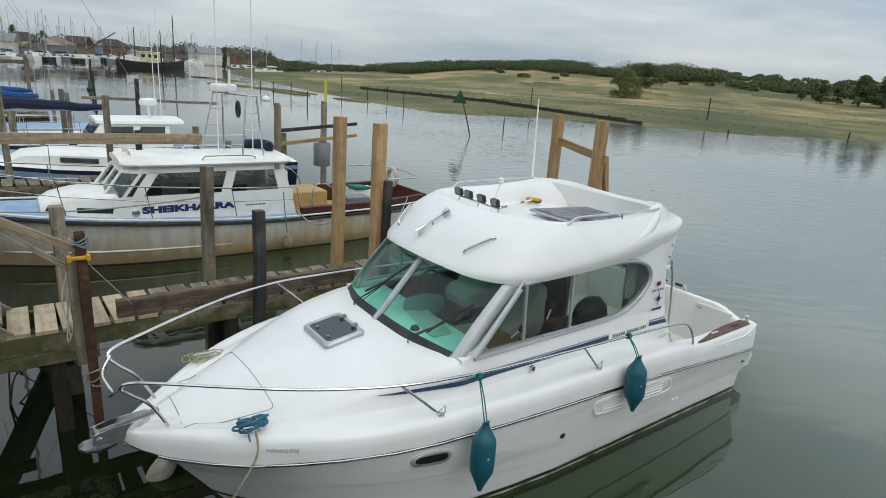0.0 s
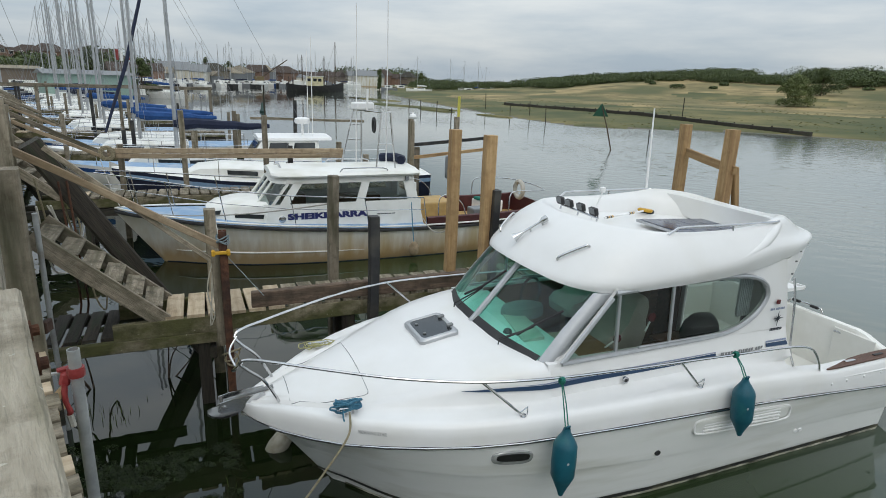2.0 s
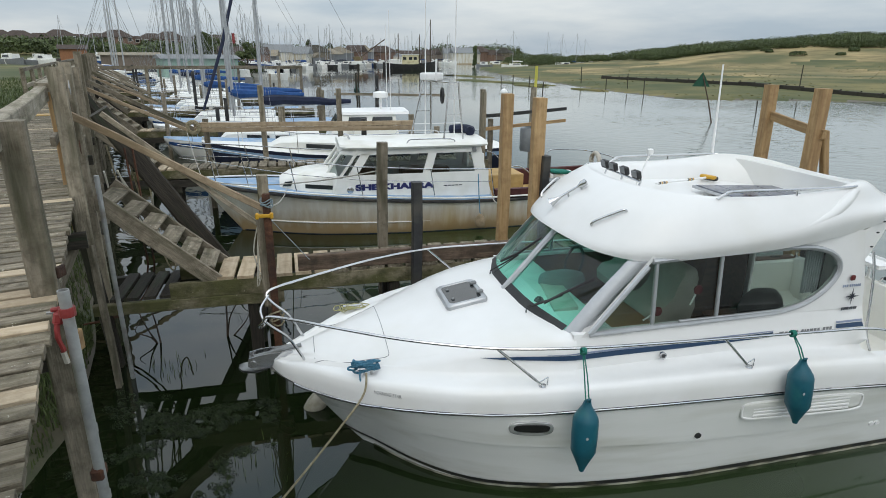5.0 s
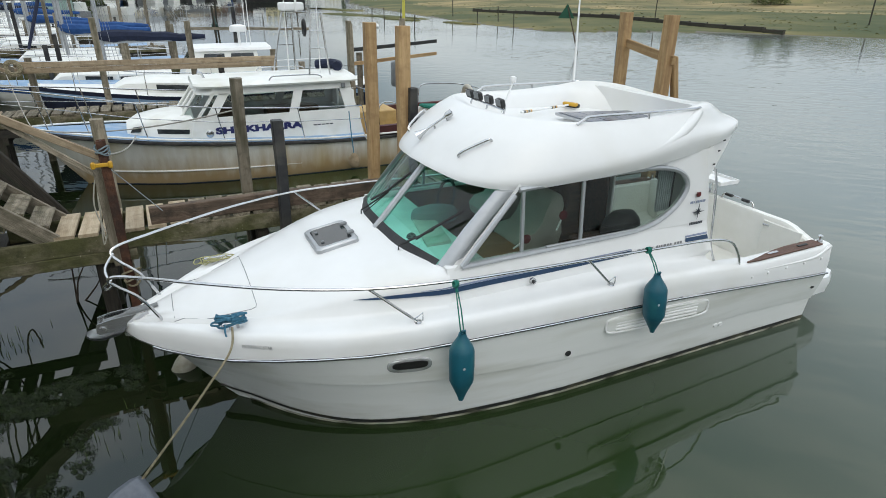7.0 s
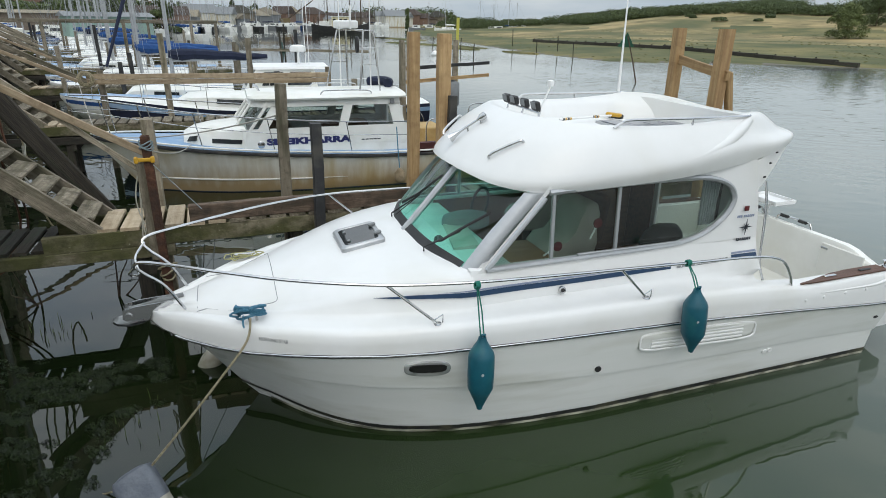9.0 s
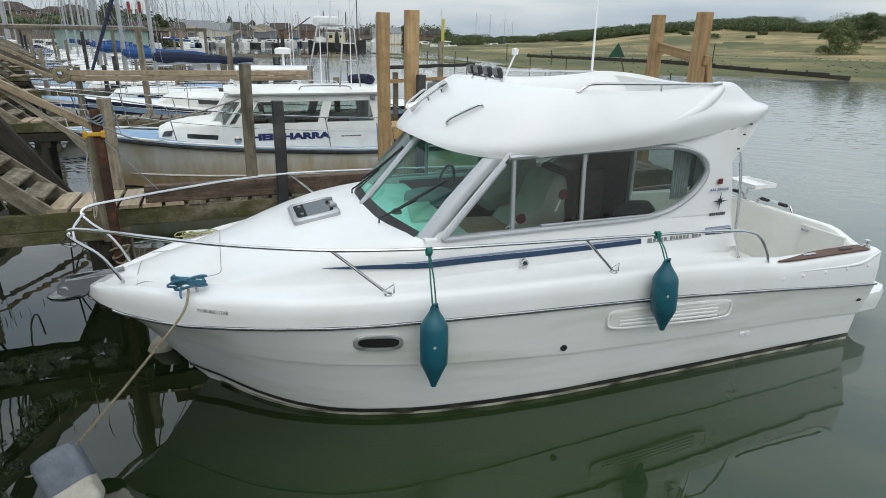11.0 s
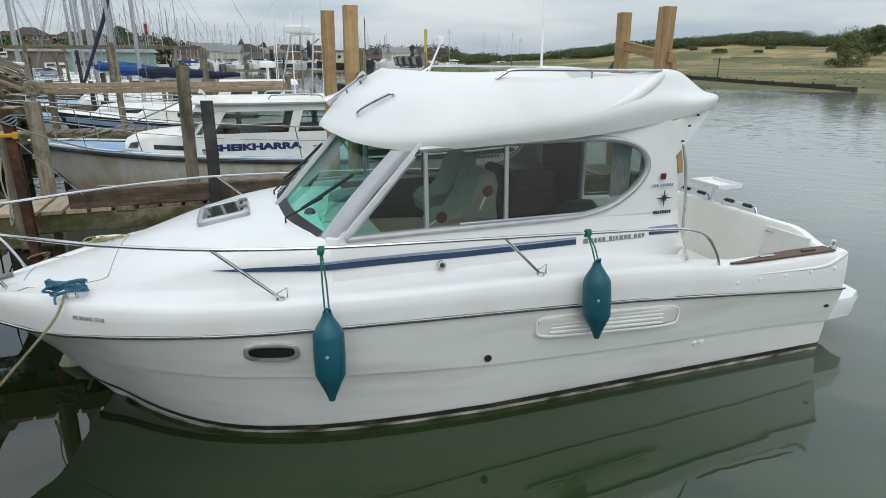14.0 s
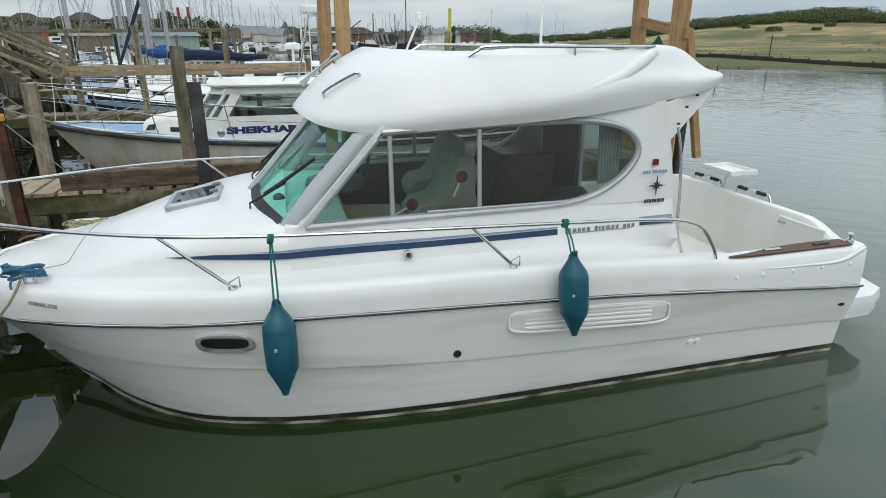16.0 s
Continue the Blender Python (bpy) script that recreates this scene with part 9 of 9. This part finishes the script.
building("shed", "orange-brown brick workshop at the end of the walkway", -110, 79, 55, 4.4, 4, 4.6, 5.4, mat("orange_brick", (0.26, 0.115, 0.055), (0.34, 0.165, 0.085), rough=0.9, bump=0.2), ROOFT, False, "shed", False)
building("shed", "pale green boat shed beside the marina", -60, 60, 60, 9, 4, 3.3, 3.8, mat("pale_green_sheet", (0.24, 0.36, 0.31), (0.3, 0.42, 0.37), rough=0.6, bump=0.1), GREYP, False, "shed", False)
SHEDS = ((STORE, ROOFT, "low brown boatyard shed behind the moored boats"), (GREYP, WOODG, "low grey boatyard shed behind the moored boats"), (BRICK, ROOFT, "small brick boatyard building with a tile roof"), (SHULL, GREYP, "small off-white boatyard hut"), (WOODG, WOODD, "weathered timber boat store"))
rb_s = random.Random(44)
for k in range(34):
    f = k / 33
    a = radians(108.5 + 24.5 * f)
    r = 322 - 152 * f + rb_s.uniform(-8, 22)
    wm, rm, lb = SHEDS[rb_s.randrange(5)]
    z = (8.6 - 2.0 * f) * rb_s.uniform(0.62, 1.0)
    building("shed", lb, r * math.cos(a), r * math.sin(a), math.degrees(a) - 90 + rb_s.uniform(-35, 35), rb_s.uniform(6, 13), rb_s.uniform(5, 8), z * 0.66, z, wm, rm, rb_s.random() < 0.4, "shed", False)
blobs = []
for k in range(120):
    f = rh.random()
    a, r = radians(107 + 27 * f), 350 - 150 * f + rh.uniform(-6, 30)
    x, y = r * math.cos(a), r * math.sin(a)
    s = rh.uniform(1.6, 4.2)
    blobs.append((x, y, max(0.0, ground_at(x, y)) + s * 0.8, s * 1.5, s * 1.5, s * 1.1))
v, q = leaf_cloud(blobs, 130, 0.45, 19)
tagged(new("far_trees", cloud_mesh("far_trees", v, q, LEAF)), "dark green trees and scrub behind the boatyard sheds", "trees", kind="stuff")

# flags by the yachts
for dx in (0, 1.3):
    fl = thing("flagpole", (-47 + dx, 51, 2), "thin flagpole with a red and white flag", "flag", at=Matrix())
    part("pole", tube(bmesh.new(), [(-47 + dx, 51, 1.5), (-47 + dx, 51, 6.0)], 0.04, 5), MASTM, fl)
    for k, material in ((0, REDP), (1, WHITEP)):
        bm = bmesh.new()
        loft(bm, [[(-47 + dx + 0.25 * t + 0.45 * k, 51 + 0.08 * math.sin(3 * t + k), z) for t in (0, 0.6, 1.2, 1.8)] for z in (4.9 - 0.1 * k, 5.9 - 0.1 * k)])
        part("red_cloth" if k == 0 else "white_cloth", bm, material, fl)

# boards widening the walkway by the bank
for k in range(16):
    y = 9.2 + 0.24 * k
    timber("bank_board", on_walk(y, 1.46, 2.37), on_walk(y, 3.9, 2.36), 0.21, 0.045, PLANKG, walkway, uneven=0.0)

# grass on the bank beside and under the walkway
pts = []
for k in range(15000):
    y = 13.2 + 30 * rg.random() ** 1.6
    l_ = 1.75 + 9 * rg.random() ** 1.5
    p = H @ on_walk(y, l_, 0)
    pts.append((p.x, p.y))
for k in range(9000):
    y = rg.uniform(-2, 12)
    l_ = rg.uniform(-0.9, 1.6)
    p = H @ on_walk(y, l_, 0)
    pts.append((p.x, p.y))
pp = np.array(pts)
dd, hh = shore(pp[:, 0], pp[:, 1]), height(pp[:, 0], pp[:, 1])
for k in range(3500):
    p = H @ Vector((rg.uniform(-3.4, -1.6), rg.uniform(0.8, 4.0), 0))
    pts.append((p.x, p.y))
pp = np.array(pts)
dd, hh = shore(pp[:, 0], pp[:, 1]), height(pp[:, 0], pp[:, 1])
keep = dd > 0.03
v, f = blades(np.column_stack([pp, hh - 0.01])[keep], 0.17, 0.009, 0.7, 3)
me = bpy.data.meshes.new("bank_grass")
me.from_pydata(v.tolist(), [], f)
me.materials.append(REED)
tagged(new("bank_grass", me), "green rough grass on the bank beside the walkway", "grass", kind="stuff")

# ragged clumps of weed in the shallows by the bow
rw = random.Random(17)
blobs = []
while len(blobs) < 760:
    z_ = rw.random()
    if z_ < 0.42:
        u, y = rw.uniform(-1.45, -0.05), rw.uniform(0.02, 0.98)
    elif z_ < 0.85:
        u, y = rw.uniform(-2.2, -0.45), rw.uniform(-1.3, 0.30)
    else:
        y = rw.uniform(-2.6, 1.6)
        u = edge(y) + rw.uniform(0.0, 0.7)
    if noise.noise(Vector((u * 2.2, y * 3.4, 3.7))) + 0.4 * noise.noise(Vector((u * 7, y * 7, 1.2))) < 0.02:
        continue
    p = H @ Vector((u, y, 0))
    r_ = rw.uniform(0.015, 0.075)
    blobs.append((p.x, p.y, 0.002, r_ * 1.4, r_, 0.018))
v, q = leaf_cloud(blobs, 90, 0.0075, 31, 0.5)
tagged(new("floating_weed", cloud_mesh("floating_weed", v, q, WEED)), "ragged clumps of dark green weed at the water's surface", "weed", kind="stuff")
pts = [tuple(H @ Vector((-1.37 + 0.2 * rg.normal(), 2.1 + 0.2 * rg.normal(), 0.0))) for k in range(30)] + [tuple(H @ Vector((-0.2 + 0.2 * rg.normal(), -0.2 + 0.2 * rg.normal(), 0.0))) for k in range(22)]
v, f = blades(pts, 0.11, 0.004, 0.3, 8)
me = bpy.data.meshes.new("water_sprigs")
me.from_pydata(v.tolist(), [], f)
me.materials.append(REED)
tagged(new("water_sprigs", me), "thin grass sprigs standing in the shallow water", "grass", kind="stuff")

# pale fender afloat beyond the bow
TANF = mat("grubby_white_vinyl", (0.36, 0.33, 0.26), (0.48, 0.45, 0.37), rough=0.6, stain=(0.2, 0.18, 0.12), big=5, bump=0.1)
bf = thing("float_fender", (0.42, 0.72, 0), "dirty white plastic fender afloat beside the bow", "fender")
part("fender_body", lathe(bmesh.new(), [(0, -0.20), (0.05, -0.19), (0.10, -0.13), (0.115, 0.0), (0.10, 0.12), (0.05, 0.18), (0.03, 0.22), (0, 0.22)], 16, Matrix.Translation((0.40, 0.74, 0.02)) @ Matrix.Rotation(radians(35), 4, "Y")), TANF, bf, smooth=50)
# heap of yellowish rope on the far bow cleat
rr_ = random.Random(8)
c = Vector((0.84, 0.72, on_deck(0.84, 0.72) + 0.02))
bm = bmesh.new()
for k in range(5):
    tube(bm, [c + Vector((0.03 * k - 0.05 + 0.11 * math.cos(a) + rr_.uniform(-0.03, 0.03), 0.07 * math.sin(a) + rr_.uniform(-0.03, 0.03), 0.012 + 0.012 * math.sin(a + k) + 0.004 * k)) for a in np.linspace(0, 2 * math.pi, 15)[:-1]], 0.006, 6, True)
solo("rope_heap", bm, mat("yellow_green_rope", (0.34, 0.33, 0.12), (0.5, 0.47, 0.26), rough=0.95, scale=60, bump=0.8, bscale=150), "faded yellow-green rope heaped on the far bow cleat", "rope", smooth=True)

# dead twigs standing in the shallows under the steps
for base, tips in (((-1.63, 2.82), ((-0.22, 0.05, 0.42), (-0.10, 0.1, 0.55), (-0.30, 0.0, 0.20))), ((-0.77, 2.84), ((0.18, 0.05, 0.50), (0.06, -0.05, 0.62), (0.30, 0.02, 0.24)))):
    tw_ = thing("dead_branch", (*base, 0), "bare dark dead branch standing in the shallow water", "branch", "dead branches in the shallows")
    b0_ = Vector((*base, -0.1))
    for k, t_ in enumerate(tips):
        e_ = Vector((*base, 0)) + Vector(t_)
        m_ = b0_.lerp(e_, 0.55) + Vector((0.04 * (k - 1), 0.03, 0.02))
        part("twig", tube(bmesh.new(), spline([b0_, m_, e_, e_ + Vector((0.05 * (k - 1), 0.04, 0.12))], 4), [0.014 - 0.0009 * q_ for q_ in range(13)], 5), BARK, tw_)
